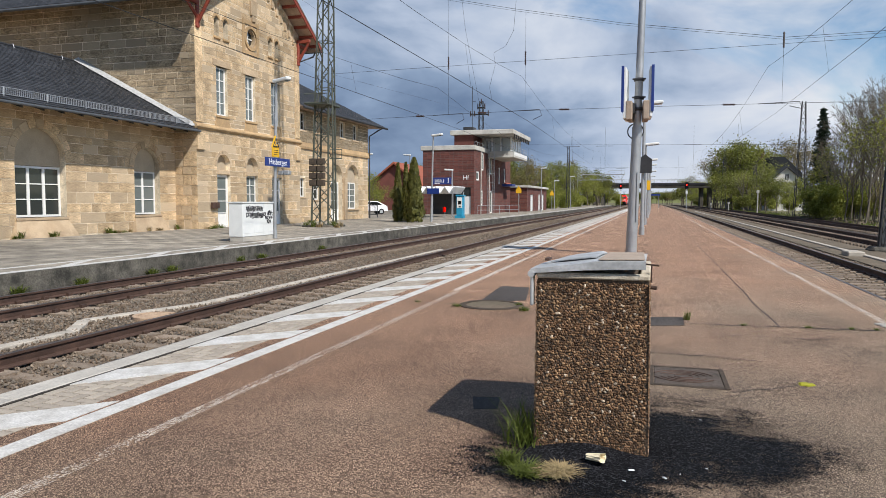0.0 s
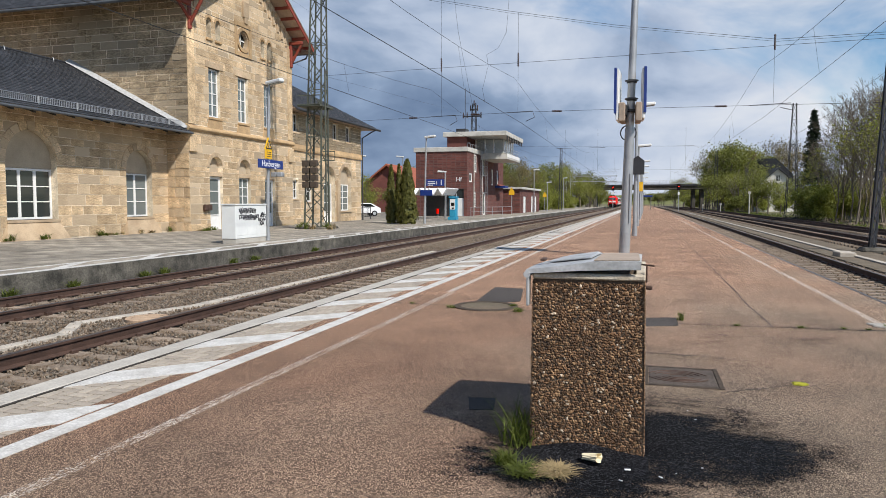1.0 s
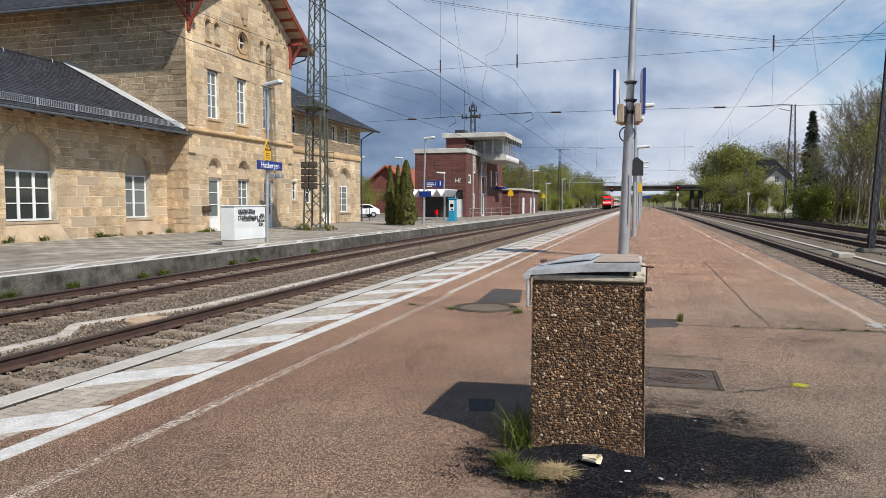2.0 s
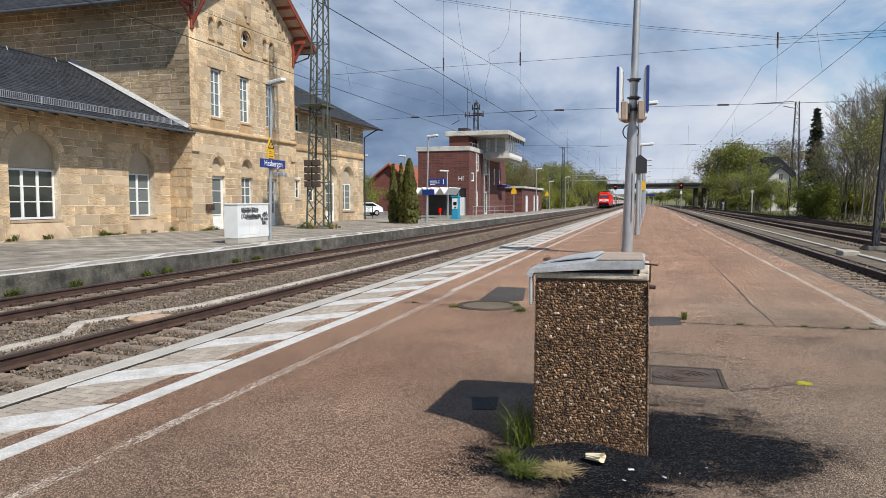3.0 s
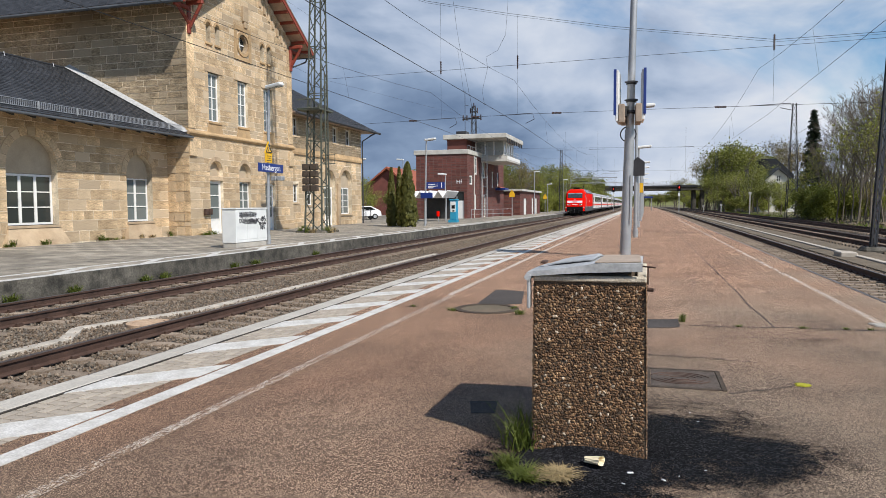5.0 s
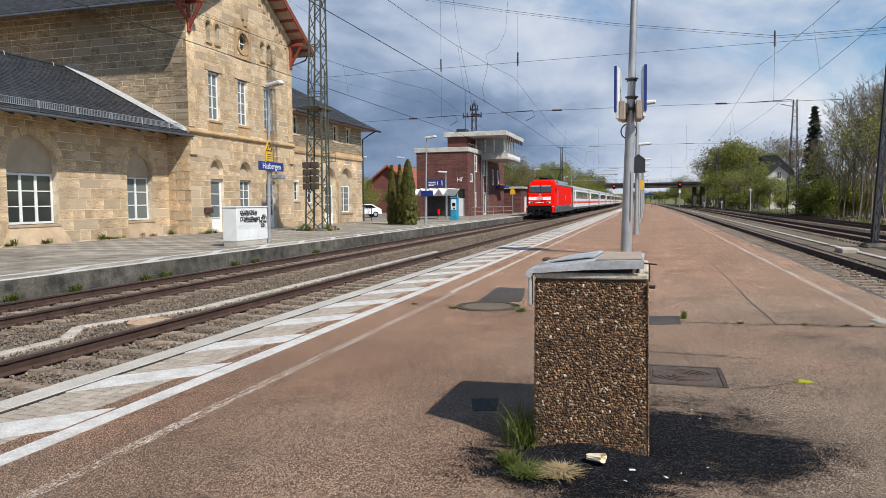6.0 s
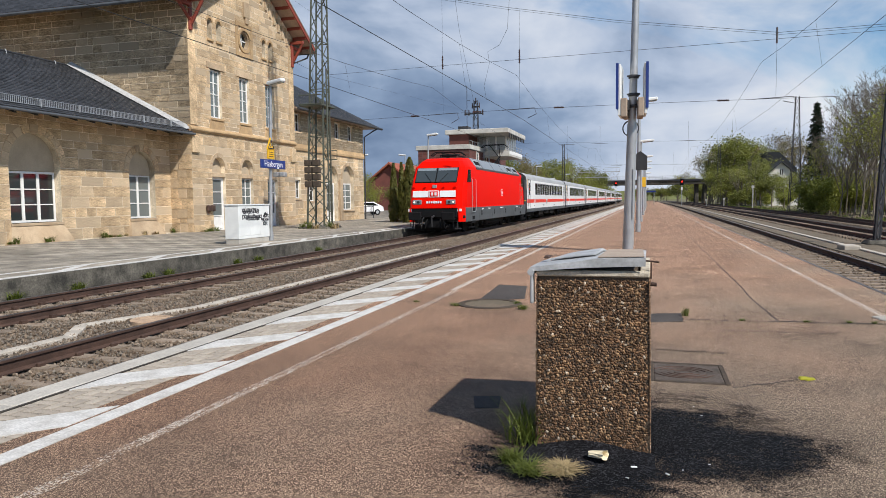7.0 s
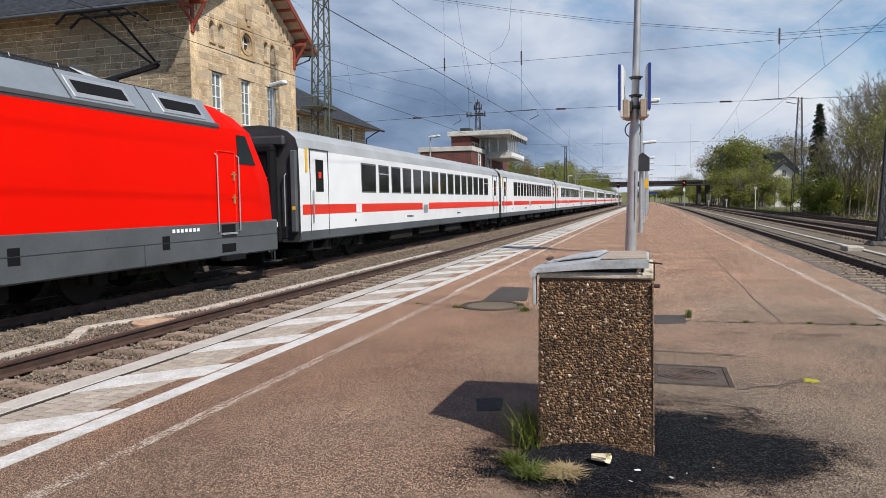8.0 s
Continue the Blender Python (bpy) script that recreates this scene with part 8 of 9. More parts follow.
q.rbox(-0.45, 0.55, -0.5, 0.5, -0.3, 0.2, 0.12)
part("plinth", q, M_wallconc, r1)
q = Build()
q.rbox(0.03, 0.07, -0.11, 0.11, 0.3, 13.6, 0.01, 0, Matrix(((1, 0, 0.05, 0), (0, 1, 0, 0), (0, 0, 1, 0), (0, 0, 0, 1))))
part("web_plate", q, M_galv, r1)
for x, y, h, w in ((17.8, 100.0, 14.7, 1.35), (21.3, 172.0, 10.1, 1.5), (16.1, 185.0, 14.7, 1.2), (15.3, 205.0, 12.3, 1.2), (-17.3, 150.0, 13.4, 0.6), (-23.5, 205.0, 14.0, 1.0)):
    lattice("lattice_mast", x, y, -0.7, h, w, 0.4, w, 0.4, "dark lattice steel mast of the overhead line", 14, 0.06, (0.1, 0), M_steel)
hm = lattice("lattice_mast", -25.9, 108.0, -0.7, 17.4, 1.4, 0.5, 1.4, 0.5, "steel lattice mast with crossarms behind the signal box", 16, 0.07, (0.1, 0), M_steel)
q = Build()
q.rbox(-1.7, 1.3, -0.1, 0.1, 15.3, 15.5, 0.03)
q.rbox(-0.5, 0.7, -0.1, 0.1, 16.4, 16.55, 0.03)
part("crossarm", q, M_steel, hm)
for x, z in ((-1.6, 15.5), (-1.0, 15.5), (1.2, 15.5), (-0.45, 16.55), (0.65, 16.55), (0.1, 17.3)):
    q = Build()
    q.tube((x, 0, z - 0.35), (x, 0, z + 0.5), 0.11, 0.08, n=8)
    part("insulator", q, M_insul, hm)


wires = thing("overhead_wires", "thin dark overhead contact wires and cross spans", "overhead line")


def wire(name, pts, r=0.012, mat=None):
    q = Build()
    q.path(pts, r * 0.68, 5)
    return part(name, q, mat or M_wire, wires)


def sagging(a, c, sag, n=10):
    a, c = Vector(a), Vector(c)
    return [a.lerp(c, i / n) - Vector((0, 0, sag * 4 * (i / n) * (1 - i / n))) for i in range(n + 1)]


def insulator(p, d, long=0.5):
    q = Build()
    p, d = Vector(p), Vector(d).normalized()
    for i in range(7):
        c = p + d * (long * (i / 6 - 0.5))
        q.tube(c - d * 0.02, c + d * 0.02, 0.05, 0.036, n=10)
    q.tube(p - d * long * 0.6, p + d * long * 0.6, 0.03, n=6)
    part("insulator", q, M_insul, wires)


for cx, zc, zm in ((-10.9, 5.45, 7.3), (-6.5, 5.45, 7.7), (4.9, 5.45, 7.6), (10.3, 5.45, 7.4)):
    for k in range(6):
        y0, y1 = -20 + k * 56, 36 + k * 56
        st = 0.35 if k % 2 else -0.35
        wire("contact_wire", [(cx + st + bend(y0), y0, zc), (cx - st + bend(y1), y1, zc)], 0.014 if cx < 0 else 0.009)
        mess = sagging((cx + bend(y0), y0, zm), (cx + bend(y1), y1, zm), 1.15)
        wire("messenger_wire", mess, 0.010)
        for i in (2, 4, 5, 6, 8):
            p = mess[i]
            wire("dropper", [p, (cx + st * (1 - 2 * i / 10) + bend(p.y), p.y, zc)], 0.005)
LM, RM = Vector((-18.1, 37.4, 0)), Vector((9.15, 32.2, 0))


def span_at(zl, zr, x, sag=0.0):
    k = (x - LM.x) / (RM.x - LM.x)
    return LM.lerp(RM, k) + Vector((0, 0, zl + (zr - zl) * k - sag * 4 * k * (1 - k)))


upper = (8.58, 7.9)
LOW = ((-18.1, 5.93), (-12.6, 5.91), (-8.8, 5.90), (-6.0, 5.87), (0.7, 5.69), (9.15, 5.40))


def low_at(x):
    z = float(np.interp(x, [p[0] for p in LOW], [p[1] for p in LOW]))
    return span_at(z, z, x)


wire("cross_span", [low_at(p[0]) for p in LOW])
wire("cross_span", [span_at(upper[0], upper[1], LM.x + i * 2.725) for i in range(11)])
HEAD = ((-18.1, 15.0), (-13.14, 12.88), (-11.13, 12.03), (-6.8, 10.87), (-1.59, 9.6), (5.14, 8.26), (9.15, 8.14))


def head_at(x):
    z = float(np.interp(x, [p[0] for p in HEAD], [p[1] for p in HEAD]))
    return span_at(z, z, x)


wire("head_span", [head_at(p[0]) for p in HEAD], 0.013)
wire("head_span", [head_at(p[0]) + Vector((0, 0.1, -0.07)) for p in HEAD], 0.009)
for x in (-11.97, -8.43, -4.2, 3.04):
    insulator(low_at(x), (1, -0.19, -0.05), 0.4)
for x in (-10.32, -6.17, 5.07):
    a, c = head_at(x), span_at(upper[0], upper[1], x) - Vector((0, 0, 0.3))
    insulator(c + Vector((0, 0, 0.45)), (0, 0, 1), 0.55)
    wire("hanger", [a, c + Vector((0, 0, 0.7))], 0.008)
    wire("hanger", [c + Vector((0, 0, 0.15)), low_at(x)], 0.008)
    e = low_at(x - 0.9)
    f = Vector((x + 0.35, e.y + 0.2, 5.47))
    wire("registration_arm", [e, e + Vector((1.6, 0, 0.05)), e + Vector((1.7, 0, -0.25)), f], 0.025, M_steel)
loop = [span_at(z, z, x) for x, z in ((-6.66, 11.45), (-6.79, 9.83), (-7.2, 9.1), (-7.83, 8.83), (-7.74, 8.26), (-8.04, 7.16), (-7.91, 6.45))]
wire("feeder_loop", loop, 0.01)
wire("feeder_loop", [span_at(11.83, 11.83, -9.6), span_at(10.1, 10.1, -9.37), span_at(6.35, 6.35, -8.59)], 0.009)
wire("feeder", [(-13.4, -10, 11.0), (-17.9, 37.3, 11.8)], 0.007)
wire("feeder", [(-15.5, -10, 9.8), (-18.1, 37.3, 8.7), (-25.9, 108, 14.8)], 0.008)
# far spans
for y, z in ((100.0, 8.6), (156.0, 8.0)):
    wire("cross_span", [(-23.0, y, z + 0.8), (18.8, y, z)], 0.016)
    for x in (-10.9, -6.5, 4.9, 10.3):
        wire("hanger", [(x + bend(y), y, z + 2.8), (x + bend(y), y, 5.5)], 0.012)
        wire("registration_arm", [(x - 1.2 + bend(y), y, z + 0.3), (x + 1.0 + bend(y), y, z + 0.3)], 0.035, M_steel)


def signal(x, y, z, h, label):
    t = thing("main_signal", label, "railway signal", "railway signals", m=Matrix.Translation((x, y, z)))
    q = Build()
    q.tube((0, 0, 0), (0, 0, h), 0.09, n=8)
    part("post", q, M_galv, t)
    q = Build()
    q.rbox(-0.4, 0.4, -0.15, 0.1, h - 0.1, h + 1.4, 0.05)
    part("screen", q, M_black, t)
    q = Build()
    q.tube((0, -0.3, h + 0.75), (0, -0.16, h + 0.75), 0.14, n=14)
    part("red_light", q, M_redglow, t)
    q = Build()
    q.rbox(-0.22, 0.22, -0.12, -0.02, h - 1.2, h - 0.5, 0.02)
    part("marker_plate", q, M_signwhite, t)


signal(7.1, 172.0, -0.6, 4.9, "railway signal showing red on a tall post")
signal(-8.5 + bend(205), 205.0, -0.6, 5.4, "railway signal showing red above the main track")


# ---- trees ----
def grow(seed, h, spread, levels, trunk_r, leaf, per_tip, leaf_jitter, clear=0.25, lean=0.35, twigs=3, twig=0.014):
    """A branching skeleton as tapered tubes, and leaves in small loose clumps round the twig ends."""
    r = random.Random(seed)
    wood, crown = Build(), Build()

    def leaves(p, n, jit):
        for _ in range(n):
            c = p + Vector((r.gauss(0, jit), r.gauss(0, jit), r.gauss(0, jit * 0.8)))
            s = leaf * r.uniform(0.5, 1.3)
            e = Euler((r.uniform(-1.2, 1.2), r.uniform(-1.2, 1.2), r.uniform(0, 6.3))).to_matrix()
            crown.add([c + e @ Vector(k) * s for k in ((-0.5, -0.2, 0), (0.1, -0.5, 0.1), (0.5, 0.1, 0), (-0.1, 0.5, -0.1))], [(0, 1, 2, 3)])

    def branch(p, d, length, rad, level):
        q = p + d * length * 0.5 + Vector((r.uniform(-1, 1), r.uniform(-1, 1), 0)) * length * 0.06
        e = p + d * length
        wood.tube(p, q, rad, rad * 0.8, n=6 if level < 2 else 4, caps=False)
        wood.tube(q, e, rad * 0.8, rad * 0.55, n=6 if level < 2 else 4, caps=False)
        if level >= levels:
            if per_tip:
                leaves(e, per_tip, leaf_jitter)
                leaves(q, per_tip // 2, leaf_jitter)
            return
        k = twigs + (1 if level == 0 else 0)
        for i in range(k):
            t = r.uniform(0.45, 1.0) if level else r.uniform(clear, 1.0)
            base = p.lerp(e, t)
            a = r.uniform(0, 2 * math.pi)
            side = Vector((math.cos(a), math.sin(a), r.uniform(0.05, 0.5)))
            nd = (d * (1 - lean) + side.normalized() * spread).normalized()
            nd.z = max(nd.z, -0.1)
            branch(base, nd.normalized(), length * r.uniform(0.45, 0.68), max(twig, rad * 0.5), level + 1)
        branch(e, (d + Vector((r.uniform(-0.25, 0.25), r.uniform(-0.25, 0.25), 0.1))).normalized(), length * 0.55, rad * 0.55, level + 1)

    branch(Vector((0, 0, -0.3)), Vector((r.uniform(-0.05, 0.05), r.uniform(-0.05, 0.05), 1)).normalized(), h * 0.5, trunk_r, 0)
    return wood, crown


def tree(name, label, mat, *args, **kw):
    t = thing(name, label, "tree", "trees beside the line")
    w, c = grow(*args, **kw)
    part("trunk", w, M_bark, t)
    if c.f:
        tagged(part("crown", c, mat, t), kind="stuff")
    return t


kinds = {
    "green": [tree("broadleaf_tree", "broadleaf tree in fresh green leaf", M_green, 51 + i, 12, 0.75, 4, 0.24, 0.30, 9, 0.75) for i in range(2)],
    "spring": [tree("spring_tree", "tree in pale yellow-green spring leaf", M_spring, 61 + i, 12, 0.7, 4, 0.2, 0.26, 6, 0.8) for i in range(3)],
    "olive": [tree("budding_tree", "budding tree with brownish olive young leaves", M_olive, 71 + i, 13, 0.7, 4, 0.2, 0.22, 6, 0.65) for i in range(2)],
    "bare": [tree("bare_tree", "tall thin bare tree with fine twigs", M_olive, 81 + i, 15, 0.5, 5, 0.15, 0.16, 0, 0.5, 0.3, 0.3, 3, 0.011) for i in range(3)],
    "young": [tree("young_tree", "slender young tree in thin spring leaf", M_spring, 101 + i, 12, 0.42, 3, 0.10, 0.17, 4, 0.42, 0.3, 0.3) for i in range(3)],
    "shrub": [tree("shrub", "dense green trackside shrub", M_spring if i else M_green, 91 + i, 4.2, 0.95, 4, 0.07, 0.2, 11, 0.42, 0.05) for i in range(2)],
}
placed = {k: 0 for k in kinds}
rt = random.Random(5)


def plant(kind, x, y, s, z=-0.8):
    protos = kinds[kind]
    n = placed[kind]
    placed[kind] += 1
    m = Matrix.Translation((x, y, z)) @ Euler((0, 0, rt.uniform(0, 6.28))).to_matrix().to_4x4() @ Matrix.Diagonal((s * rt.uniform(0.9, 1.15), s * rt.uniform(0.9, 1.15), s, 1))
    if n < len(protos):
        protos[n].matrix_basis = m
    else:
        copy_thing(protos[n % len(protos)], Matrix.Identity(4)).matrix_basis = m


# behind the signal box, left of the line
for x, y, k, s in ((-34, 128, "spring", 0.8), (-29, 150, "green", 0.8), (-24, 142, "olive", 0.8), (-30, 170, "olive", 0.95), (-25, 185, "spring", 0.95), (-21, 176, "spring", 0.85),
                   (-27, 200, "green", 1.05), (-21, 205, "spring", 1.05), (-24, 218, "olive", 1.1), (-19.5, 222, "green", 0.95), (-36, 190, "green", 1.1), (-42, 160, "spring", 0.95),
                   (-46, 135, "green", 0.75), (-40, 215, "olive", 1.2), (-33, 226, "spring", 1.15), (-16.2, 214, "spring", 0.8), (-17, 228, "green", 0.95)):
    plant(k, x, y, s)
for i in range(26):
    plant("shrub", rt.uniform(-26, -19.0), rt.uniform(135, 228), rt.uniform(0.6, 1.1))
# behind the station, near the car park
for x, y, k, s in ((-36.8, 90, "spring", 0.46), (-39.5, 96, "spring", 0.5), (-34.5, 94, "green", 0.36), (-50, 120, "spring", 0.6)):
    plant(k, x, y, s)
# right of the line: (bearing east of the track in degrees, distance along it, kind, size)
def bear(deg, y):
    return y * math.tan(radians(deg))


for d, y, k, s in ((4.3, 212, "olive", 1.25), (4.9, 222, "green", 1.35), (5.2, 200, "spring", 1.3), (5.6, 214, "spring", 1.55), (6.1, 198, "green", 1.4), (6.5, 208, "spring", 1.5), (7.0, 190, "spring", 1.25), (7.3, 204, "green", 1.35),
                   (4.6, 186, "spring", 0.75), (5.6, 178, "green", 0.7), (6.6, 172, "spring", 0.7), (7.6, 176, "green", 0.85),
                   (8.6, 226, "olive", 1.45), (9.3, 222, "olive", 1.5), (10.0, 218, "olive", 1.45), (10.7, 216, "olive", 1.3), (8.0, 232, "spring", 1.3),
                   (7.9, 150, "green", 0.62), (8.6, 146, "green", 0.52), (9.4, 140, "spring", 0.45), (10.3, 132, "spring", 0.5),
                   (10.9, 104, "spring", 0.5), (12.1, 132, "olive", 0.62), (12.9, 128, "spring", 0.6), (13.7, 124, "olive", 0.62), (14.5, 118, "olive", 0.6), (15.3, 112, "spring", 0.6), (16.2, 106, "olive", 0.62),
                   (12.2, 100, "spring", 0.42), (13.2, 96, "olive", 0.36), (14.4, 92, "spring", 0.38), (15.2, 88, "olive", 0.36), (16.2, 84, "spring", 0.38)):
    plant(k, bear(d, y), y, s)
for d, y, s in ((12.6, 90, 0.6), (13.3, 102, 0.82), (13.5, 92, 0.74), (13.9, 97, 0.9), (14.3, 88, 0.86), (14.7, 93, 0.98), (15.1, 86, 0.92), (15.5, 90, 1.05),
                (15.9, 84, 1.0), (16.5, 88, 1.1), (17.3, 80, 1.05), (14.9, 104, 1.1)):
    plant("bare", bear(d, y), y, s)
for i in range(58):
    y = rt.uniform(84, 150)
    plant("shrub", bear(rt.uniform(11.3, 17.5), y), y, rt.uniform(0.5, 1.0))
for i in range(26):
    y = rt.uniform(140, 235)
    plant("shrub", bear(rt.uniform(4.6, 10.5), y) + 3.0, y, rt.uniform(0.5, 1.0))
for d, y, s in ((11.9, 94, 0.7), (12.3, 88, 0.75), (12.9, 84, 0.8), (13.3, 88, 0.9), (13.8, 82, 0.85), (14.2, 78, 0.9), (14.6, 84, 1.0), (15.0, 80, 0.95), (15.4, 74, 0.95), (15.8, 80, 1.05),
                (16.2, 74, 1.0), (16.6, 78, 1.1), (7.4, 165, 0.95), (6.4, 160, 0.8)):
    plant("young", bear(d, y), y, s)
# the woods beyond the bridge
for i in range(14):
    y = rt.uniform(262, 300)
    plant(rt.choice(("spring", "green", "shrub")), rt.uniform(9.5, 26), y, rt.uniform(0.5, 0.8))
for i in range(10):
    y = rt.uniform(262, 300)
    plant(rt.choice(("spring", "green")), rt.uniform(-34, -16), y, rt.uniform(0.6, 0.9))
for i in range(60):
    x = rt.uniform(-95, 95)
    y = 300 + rt.uniform(0, 90)
    if -16 + bend(y) < x < 12:
        continue
    plant(rt.choice(("spring", "green", "olive", "spring")), x, y, rt.uniform(0.75, 1.1))
for i in range(16):
    plant(rt.choice(("green", "olive")), rt.uniform(-14, 14), 445 + rt.uniform(0, 30), rt.uniform(0.5, 0.75))
for i in range(22):
    plant("shrub", rt.choice((-1, 1)) * rt.uniform(14, 40), 255 + rt.uniform(0, 60), rt.uniform(0.8, 1.4))


def spruce(x, y, h, seed):
    r = random.Random(seed)
    t = thing("spruce_tree", "tall dark narrow spruce tree", "tree", m=Matrix.Translation((x, y, -0.8)))
    w, c = Build(), Build()
    w.tube((0, 0, 0), (0, 0, h), 0.2, 0.02, n=8)
    z = h * 0.12
    while z < h - 0.1:
        k = 1 - z / h
        for i in range(9):
            a = r.uniform(0, 6.28)
            L = (0.25 + 2.5 * k ** 0.85) * r.uniform(0.6, 1.1)
            tip = Vector((math.cos(a) * L, math.sin(a) * L, z - 0.25 * L))
            base = Vector((0, 0, z))
            w.tube(base, tip, 0.025, 0.008, n=3, caps=False)
            for j in range(7):
                p = base.lerp(tip, (j + 1.0) / 7)
                for _ in range(2):
                    e = Euler((r.uniform(-0.7, 0.7), r.uniform(-0.7, 0.7), a + r.uniform(-0.8, 0.8))).to_matrix()
                    s = r.uniform(0.22, 0.48)
                    o = p + Vector((0, 0, r.uniform(-0.15, 0.05)))
                    c.add([o + e @ Vector(v) * s for v in ((-0.5, -0.25, 0.05), (0.5, -0.15, -0.15), (0.6, 0.15, -0.2), (-0.4, 0.3, 0.05))], [(0, 1, 2, 3)])
        z += 0.28
    part("trunk", w, M_bark, t)
    tagged(part("needles", c, M_fir, t), kind="stuff")


spruce(23.4, 116.0, 16.0, 1)


def thuja(x, y, h, w, seed):
    r = random.Random(seed)
    t = thing("thuja", "narrow clipped thuja conifer on the platform", "conifer", "thujas by the car park", m=Matrix.Translation((x, y, AZ)))
    q = Build()
    q.tube((0, 0, 0), (0, 0, h * 0.9), 0.08, 0.02, n=6)
    part("trunk", q, M_bark, t)
    c = Build()
    for _ in range(int(2600 * w)):
        k = r.random() ** 0.8
        z = k * h
        rad = w * (min(1, 2.6 * k + 0.75)) * (1 - k) ** 0.55 * (0.72 + 0.32 * r.random()) * (1 + 0.18 * noise.noise((k * 6, seed, r.random() * 2)))
        a = r.uniform(0, 6.28)
        p = Vector((rad * math.cos(a), rad * math.sin(a), z))
        e = Euler((r.uniform(-0.4, 0.4), r.uniform(-0.4, 0.4), a + r.uniform(-0.6, 0.6))).to_matrix()
        s = r.uniform(0.08, 0.2)
        c.add([p + e @ Vector(v) * s for v in ((0, -0.5, -0.4), (0.15, 0.4, -0.5), (0.1, 0.35, 0.7), (0, -0.3, 0.9))], [(0, 1, 2, 3)])
    n = 14
    rings = [[(w * 0.62 * min(1, 2.6 * k + 0.7) * (1 - k) ** 0.6 * math.cos(6.283 * i / n), w * 0.62 * min(1, 2.6 * k + 0.7) * (1 - k) ** 0.6 * math.sin(6.283 * i / n), k * h) for i in range(n)] for k in (0.02, 0.2, 0.5, 0.75, 0.93)]
    c.loft(rings)
    tagged(part("foliage", c, M_thuja, t), kind="stuff")


thuja(-17.75, 48.6, 4.15, 0.42, 1)
thuja(-17.25, 48.9, 4.2, 0.38, 2)
thuja(-16.05, 47.2, 4.45, 0.78, 3)

# ---- far ground, hills ----
q = Build()
pts = []
for i in range(61):
    x = -1500 + i * 50
    pts.append((x, 1200, 14 + 22 * noise.noise((x * 0.002, 3, 0)) + 9 * noise.noise((x * 0.009, 7, 0))))
v = pts + [(x, 1500, -5) for x, y, z in pts] + [(x, 700, -5) for x, y, z in pts]
q.add(v, [(i, i + 1, 62 + i, 61 + i) for i in range(60)] + [(122 + i, 123 + i, i + 1, i) for i in range(60)])
tagged(part("far_hills", q, M_green), "low wooded hills on the horizon", "hill", kind="structure")

# ---- road bridge ----
BY = 240.0
br = thing("road_bridge", "concrete road bridge with railings over the tracks", "bridge")
q = Build()
q.rbox(-60, 36, BY, BY + 9, 5.6, 6.9, 0.1)
part("deck", q, M_wallconc, br)
q = Build()
q.rbox(-60, 36, BY - 0.3, BY, 6.6, 7.2, 0.05)
part("edge_beam", q, M_steel, br)
q = Build()
for z in (7.5, 7.9, 8.3):
    q.tube((-60, BY - 0.1, z), (36, BY - 0.1, z), 0.05, n=5)
for i in range(49):
    q.tube((-60 + i * 2, BY - 0.1, 7.1), (-60 + i * 2, BY - 0.1, 8.3), 0.05, n=5)
part("railing", q, M_galv, br)
for x in (-19.0, 14.5):
    for dx in (0.0, 2.6):
        q = Build()
        q.rbox(x + dx - 0.55, x + dx + 0.55, BY + 1.5, BY + 7.5, -1, 5.6, 0.1)
        part("pier", q, M_wallconc, br)
for x0, x1 in ((-75, -40), (30, 70)):
    q = Build()
    inner = x1 if x0 < 0 else x0
    outer = x0 if x0 < 0 else x1
    q.prism([(inner, -1), (inner + (8 if x0 < 0 else -8), -1), (inner - (3 if x0 < 0 else -3), 5.5), (outer, 6.8), (outer, -1)], "y", BY - 4, BY + 14)
    tagged(part("embankment", q, M_ground), "grassy bridge embankment", "embankment", kind="structure")
# signal gantry before the bridge
ga = thing("signal_gantry", "grey lattice gantry reaching over the main tracks", "gantry")
q = Build()
GY = 205.0
for x in (-22.0, -20.8):
    q.tube((x, GY, -0.7), (x, GY, 8.8), 0.12, n=6)
for z in (7.3, 8.8):
    for dy in (-0.5, 0.5):
        q.tube((-22, GY + dy, z), (-8.0, GY + dy, z), 0.09, n=5)
for i in range(14):
    q.tube((-22 + i, GY - 0.5, 7.3 if i % 2 else 8.8), (-21 + i, GY - 0.5, 8.8 if i % 2 else 7.3), 0.05, n=4)
q.path([(-12, GY - 0.6, 8.8), (-12, GY - 0.6, 9.9), (-8, GY - 0.6, 9.9), (-8, GY - 0.6, 8.8)], 0.04)
part("boom", q, M_galv, ga)

# ---- pale house among the trees ----
ho = thing("pale_house", "pale rendered house with dark gabled roof among trees", "house")
q = Build()
q.prism([(25.5, -0.8), (33.5, -0.8), (33.5, 5.6), (29.5, 9.2), (25.5, 5.6)], "y", 182, 194)
part("wall", q, M_render, ho)
q = Build()
for s in (-1, 1):
    q.prism([(29.5, 9.3), (29.5 + s * 4.6, 5.2), (29.5 + s * 4.6, 5.5), (29.5, 9.65)], "y", 181.3, 194.7)
rfh = part("roof", q, M_slate, ho)
q = Build()
q.prism([(23.0, 5.0), (35.0, 5.0), (35.0, 8.4), (31.0, 12.4), (27.0, 12.4), (23.0, 8.4)], "y", 194.7, 205)
part("rear_roof", q, M_slate, ho)
q = Build()
q.rbox(25.5, 26.7, 198, 199.2, 10.5, 14.0, 0.05)
part("chimney", q, M_brick, rfh)
MH = plane_south(182.0)
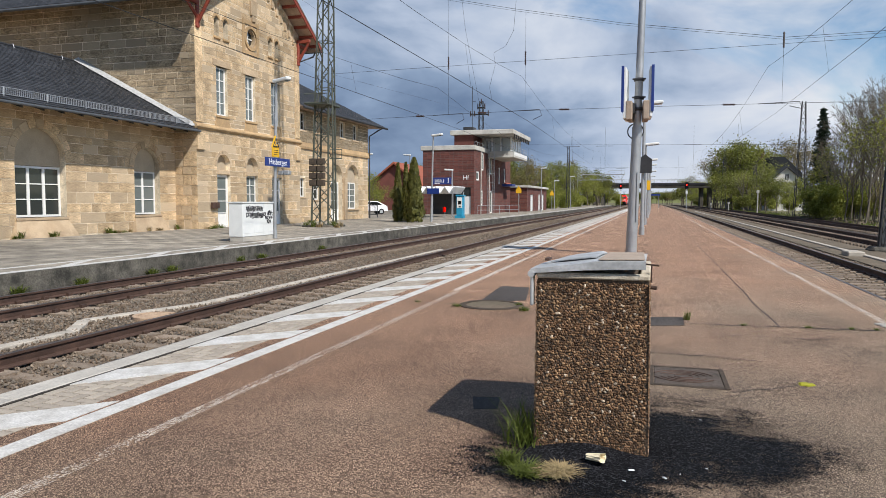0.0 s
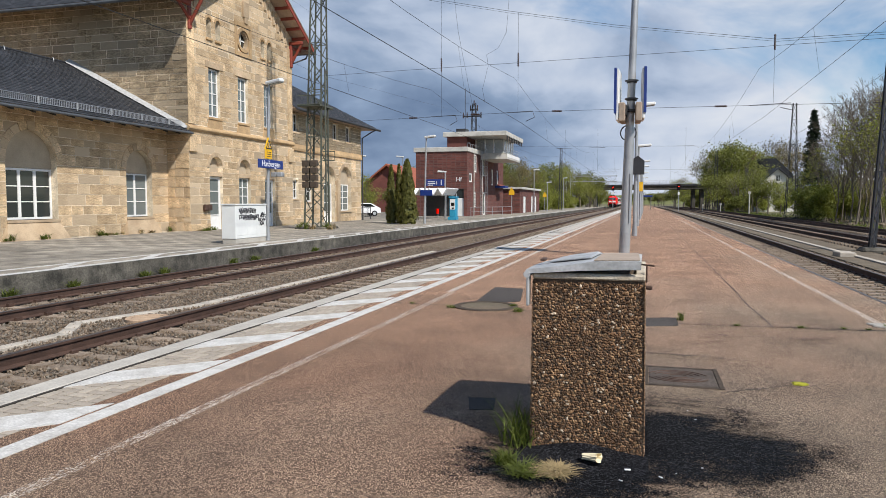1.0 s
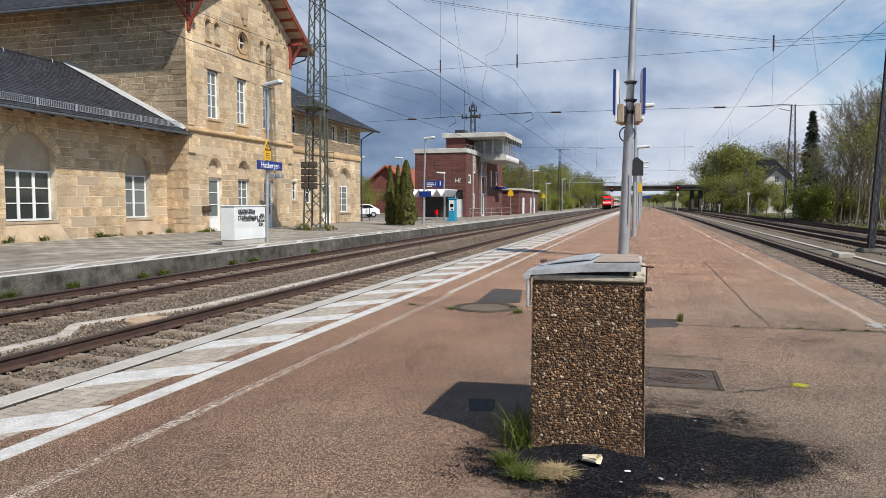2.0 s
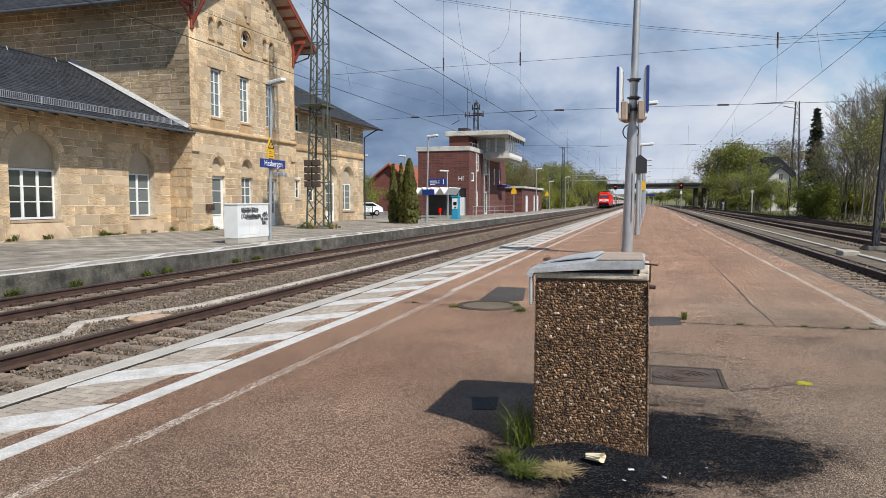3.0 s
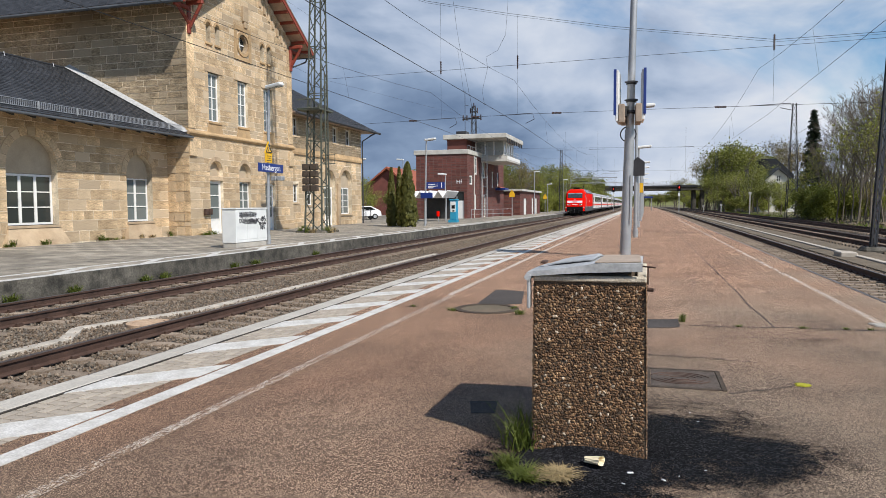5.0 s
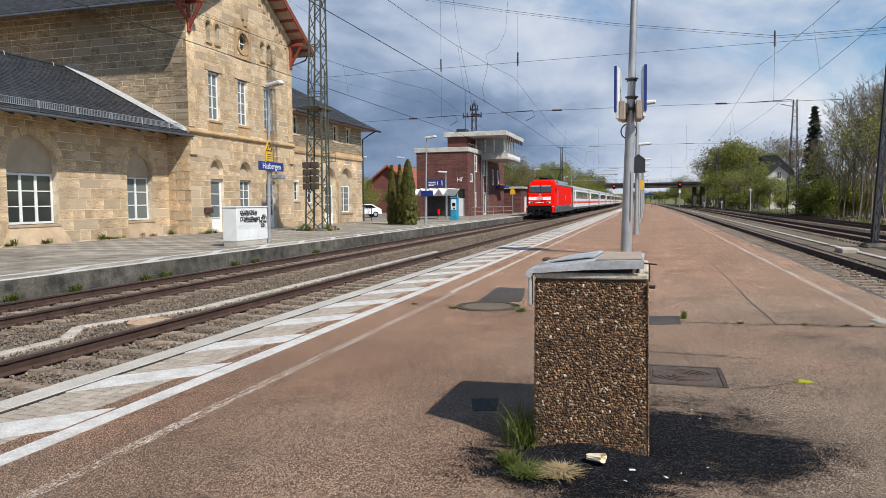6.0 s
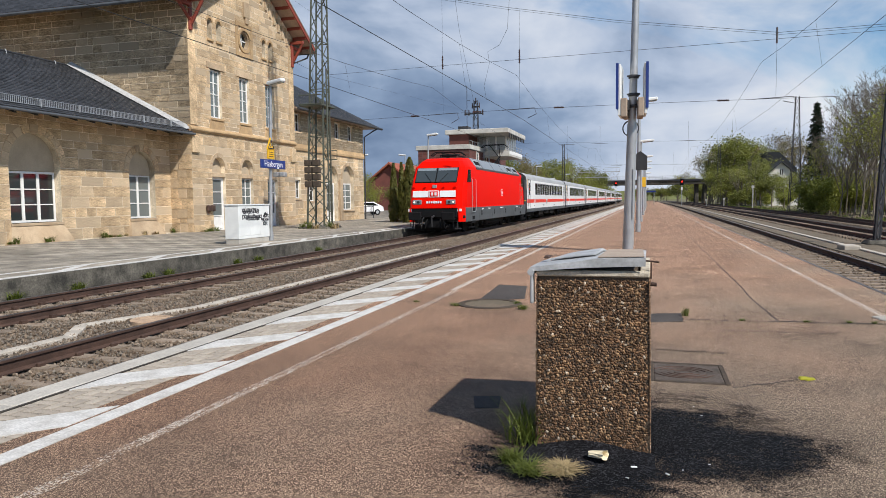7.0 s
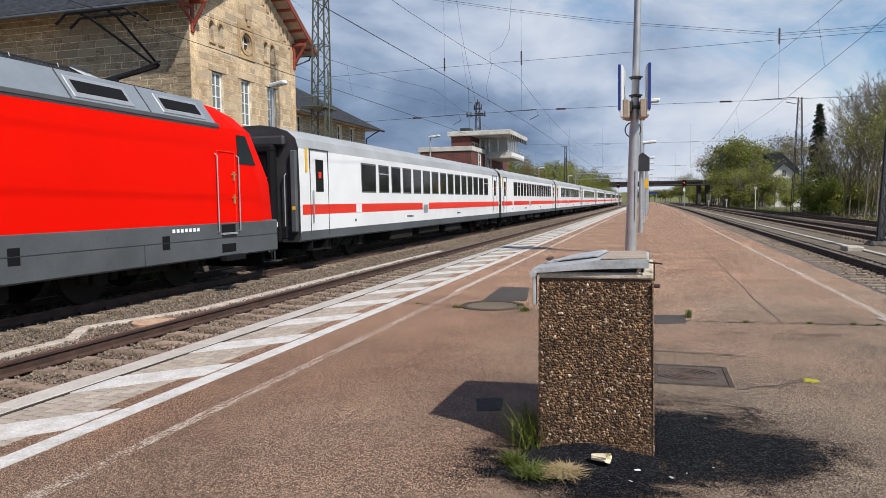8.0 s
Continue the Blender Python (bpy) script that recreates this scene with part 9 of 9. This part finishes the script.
for u, z in ((26.2, 3.4), (29.0, 3.4), (31.8, 3.4), (26.2, 0.6), (29.0, 0.6), (31.8, 0.6), (29.0, 6.3)):
    window(ho, MH, u, u + 1.0, z, z + 1.5, 2, 2, -0.08, M_pane, "window", 0.04, 0.09)

# ---- red-roofed house and car park behind the station ----
rh = thing("red_roofed_house", "brick house with red tiled roof behind the car park", "house")
q = Build()
q.prism([(-46, -0.8), (-37, -0.8), (-37, 4.0), (-41.5, 7.4), (-46, 4.0)], "y", 112, 126)
part("wall", q, M_brick, rh)
q = Build()
for s in (-1, 1):
    q.prism([(-41.5, 7.5), (-41.5 + s * 5.0, 3.7), (-41.5 + s * 5.0, 3.95), (-41.5, 7.85)], "y", 111.3, 126.7)
part("roof", q, M_tile, rh)
q = Build()
strip(q, -75, -23.7, 58.5, 108, -0.81, AZ - 0.02)
tagged(part("car_park", q, M_platA), "grey paved car park behind the platform", "car park", kind="structure")
car = thing("parked_car", "white hatchback parked behind the fence", "car", m=Matrix.Translation((-30.6, 74.0, AZ - 0.02)) @ Euler((0, 0, -0.9)).to_matrix().to_4x4())
q = Build()
prof = [(-2.1, 0.35), (-2.15, 0.75), (-1.95, 0.98), (-1.0, 1.02), (-0.45, 1.42), (0.9, 1.46), (1.75, 1.05), (2.0, 0.9), (2.05, 0.4)]
rings = []
for x, k in ((-0.86, 0.94), (-0.8, 1.0), (0.8, 1.0), (0.86, 0.94)):
    rings.append([(x if z < 1.05 else x * 0.86, y, 0.3 + (z - 0.3) * k) for y, z in prof])
q.loft(rings)
part("body", q, M_carwhite, car)
for s in (-1, 1):
    q = Build()
    a, c = sorted((s * 0.70, s * 0.79))
    q.prism([(-0.95, 1.03), (-0.45, 1.36), (0.85, 1.38), (1.4, 1.05)], "x", a, c)
    part("side_window", q, M_trainglass, car)
    for y in (-1.3, 1.3):
        q = Build()
        a, c = sorted((s * 0.68, s * 0.88))
        q.tube((a, y, 0.32), (c, y, 0.32), 0.32, n=18)
        wl = part("wheel", q, M_black, car)
        q = Build()
        a, c = sorted((s * 0.87, s * 0.89))
        q.tube((a, y, 0.32), (c, y, 0.32), 0.19, n=14)
        part("rim", q, M_galv, wl)
q = Build()
q.prism([(-1.02, 1.0), (-0.5, 1.40), (-0.54, 1.42), (-1.06, 1.02)], "x", -0.62, 0.62)
part("windscreen", q, M_trainglass, car)
fe = thing("steel_fence", "low dark steel bar fence behind the platform", "fence", m=Matrix.Translation((-23.9, 60.0, AZ)))
for z in (0.25, 1.05):
    q = Build()
    q.tube((0, 0, z), (-7.5, 7.0, z), 0.025, n=6)
    part("rail", q, M_steel, fe)
for i in range(5):
    k = i / 4
    q = Build()
    q.tube((-7.5 * k, 7.0 * k, 0), (-7.5 * k, 7.0 * k, 1.2), 0.035, n=6)
    part("post", q, M_steel, fe)
for i in range(40):
    k = (i + 0.5) / 40
    q = Build()
    q.tube((-7.5 * k, 7.0 * k, 0.25), (-7.5 * k, 7.0 * k, 1.05), 0.014, n=5)
    part("bar", q, M_steel, fe)
# trackside bits on the right: posts, boxes, rubble heap
for x, y, h in ((16.2, 126.0, 3.6), (15.0, 160.0, 1.6), (12.6, 175.0, 1.4)):
    q = Build()
    q.tube((0, 0, 0), (0, 0, h), 0.09, n=8)
    q.rbox(-0.22, 0.22, -0.1, 0.1, h, h + 0.4, 0.02)
    tagged(part("trackside_post", q, M_paleconc, None, m=Matrix.Translation((x, y, -0.8))), "pale marker post beside the siding", "post", "trackside posts")
rr = random.Random(17)
q = Build()
for i in range(260):
    x, y = rr.uniform(17.2, 22.5), rr.uniform(70, 108)
    s = rr.uniform(0.05, 0.3)
    m = Matrix.Translation((x, y, -0.8 + s * 0.3)) @ Euler((rr.uniform(0, 3), rr.uniform(0, 3), rr.uniform(0, 3))).to_matrix().to_4x4()
    q.rbox(-s, s, -s * 0.6, s * 0.6, -s * 0.4, s * 0.4, s * 0.15, 0, m)
tagged(part("rubble", q, M_gravelpath), "scattered pale rubble beside the sidings", "rubble", kind="stuff")
q = Build()
for i in range(5200):
    x, y = 17.0 + abs(rr.gauss(0, 3.2)), 40 + 190 * rr.random() ** 1.3
    s = rr.uniform(0.1, 0.35)
    a = rr.uniform(0, 3.14)
    dx, dy = math.cos(a) * 0.05, math.sin(a) * 0.05
    q.add([(x - dx, y - dy, -0.8), (x + dx, y + dy, -0.8), (x + rr.uniform(-0.1, 0.1), y, -0.8 + s)], [(0, 1, 2)])
tagged(part("verge_grass", q, M_grass), "rough grass on the verge beside the sidings", "grass", kind="stuff")


motions()
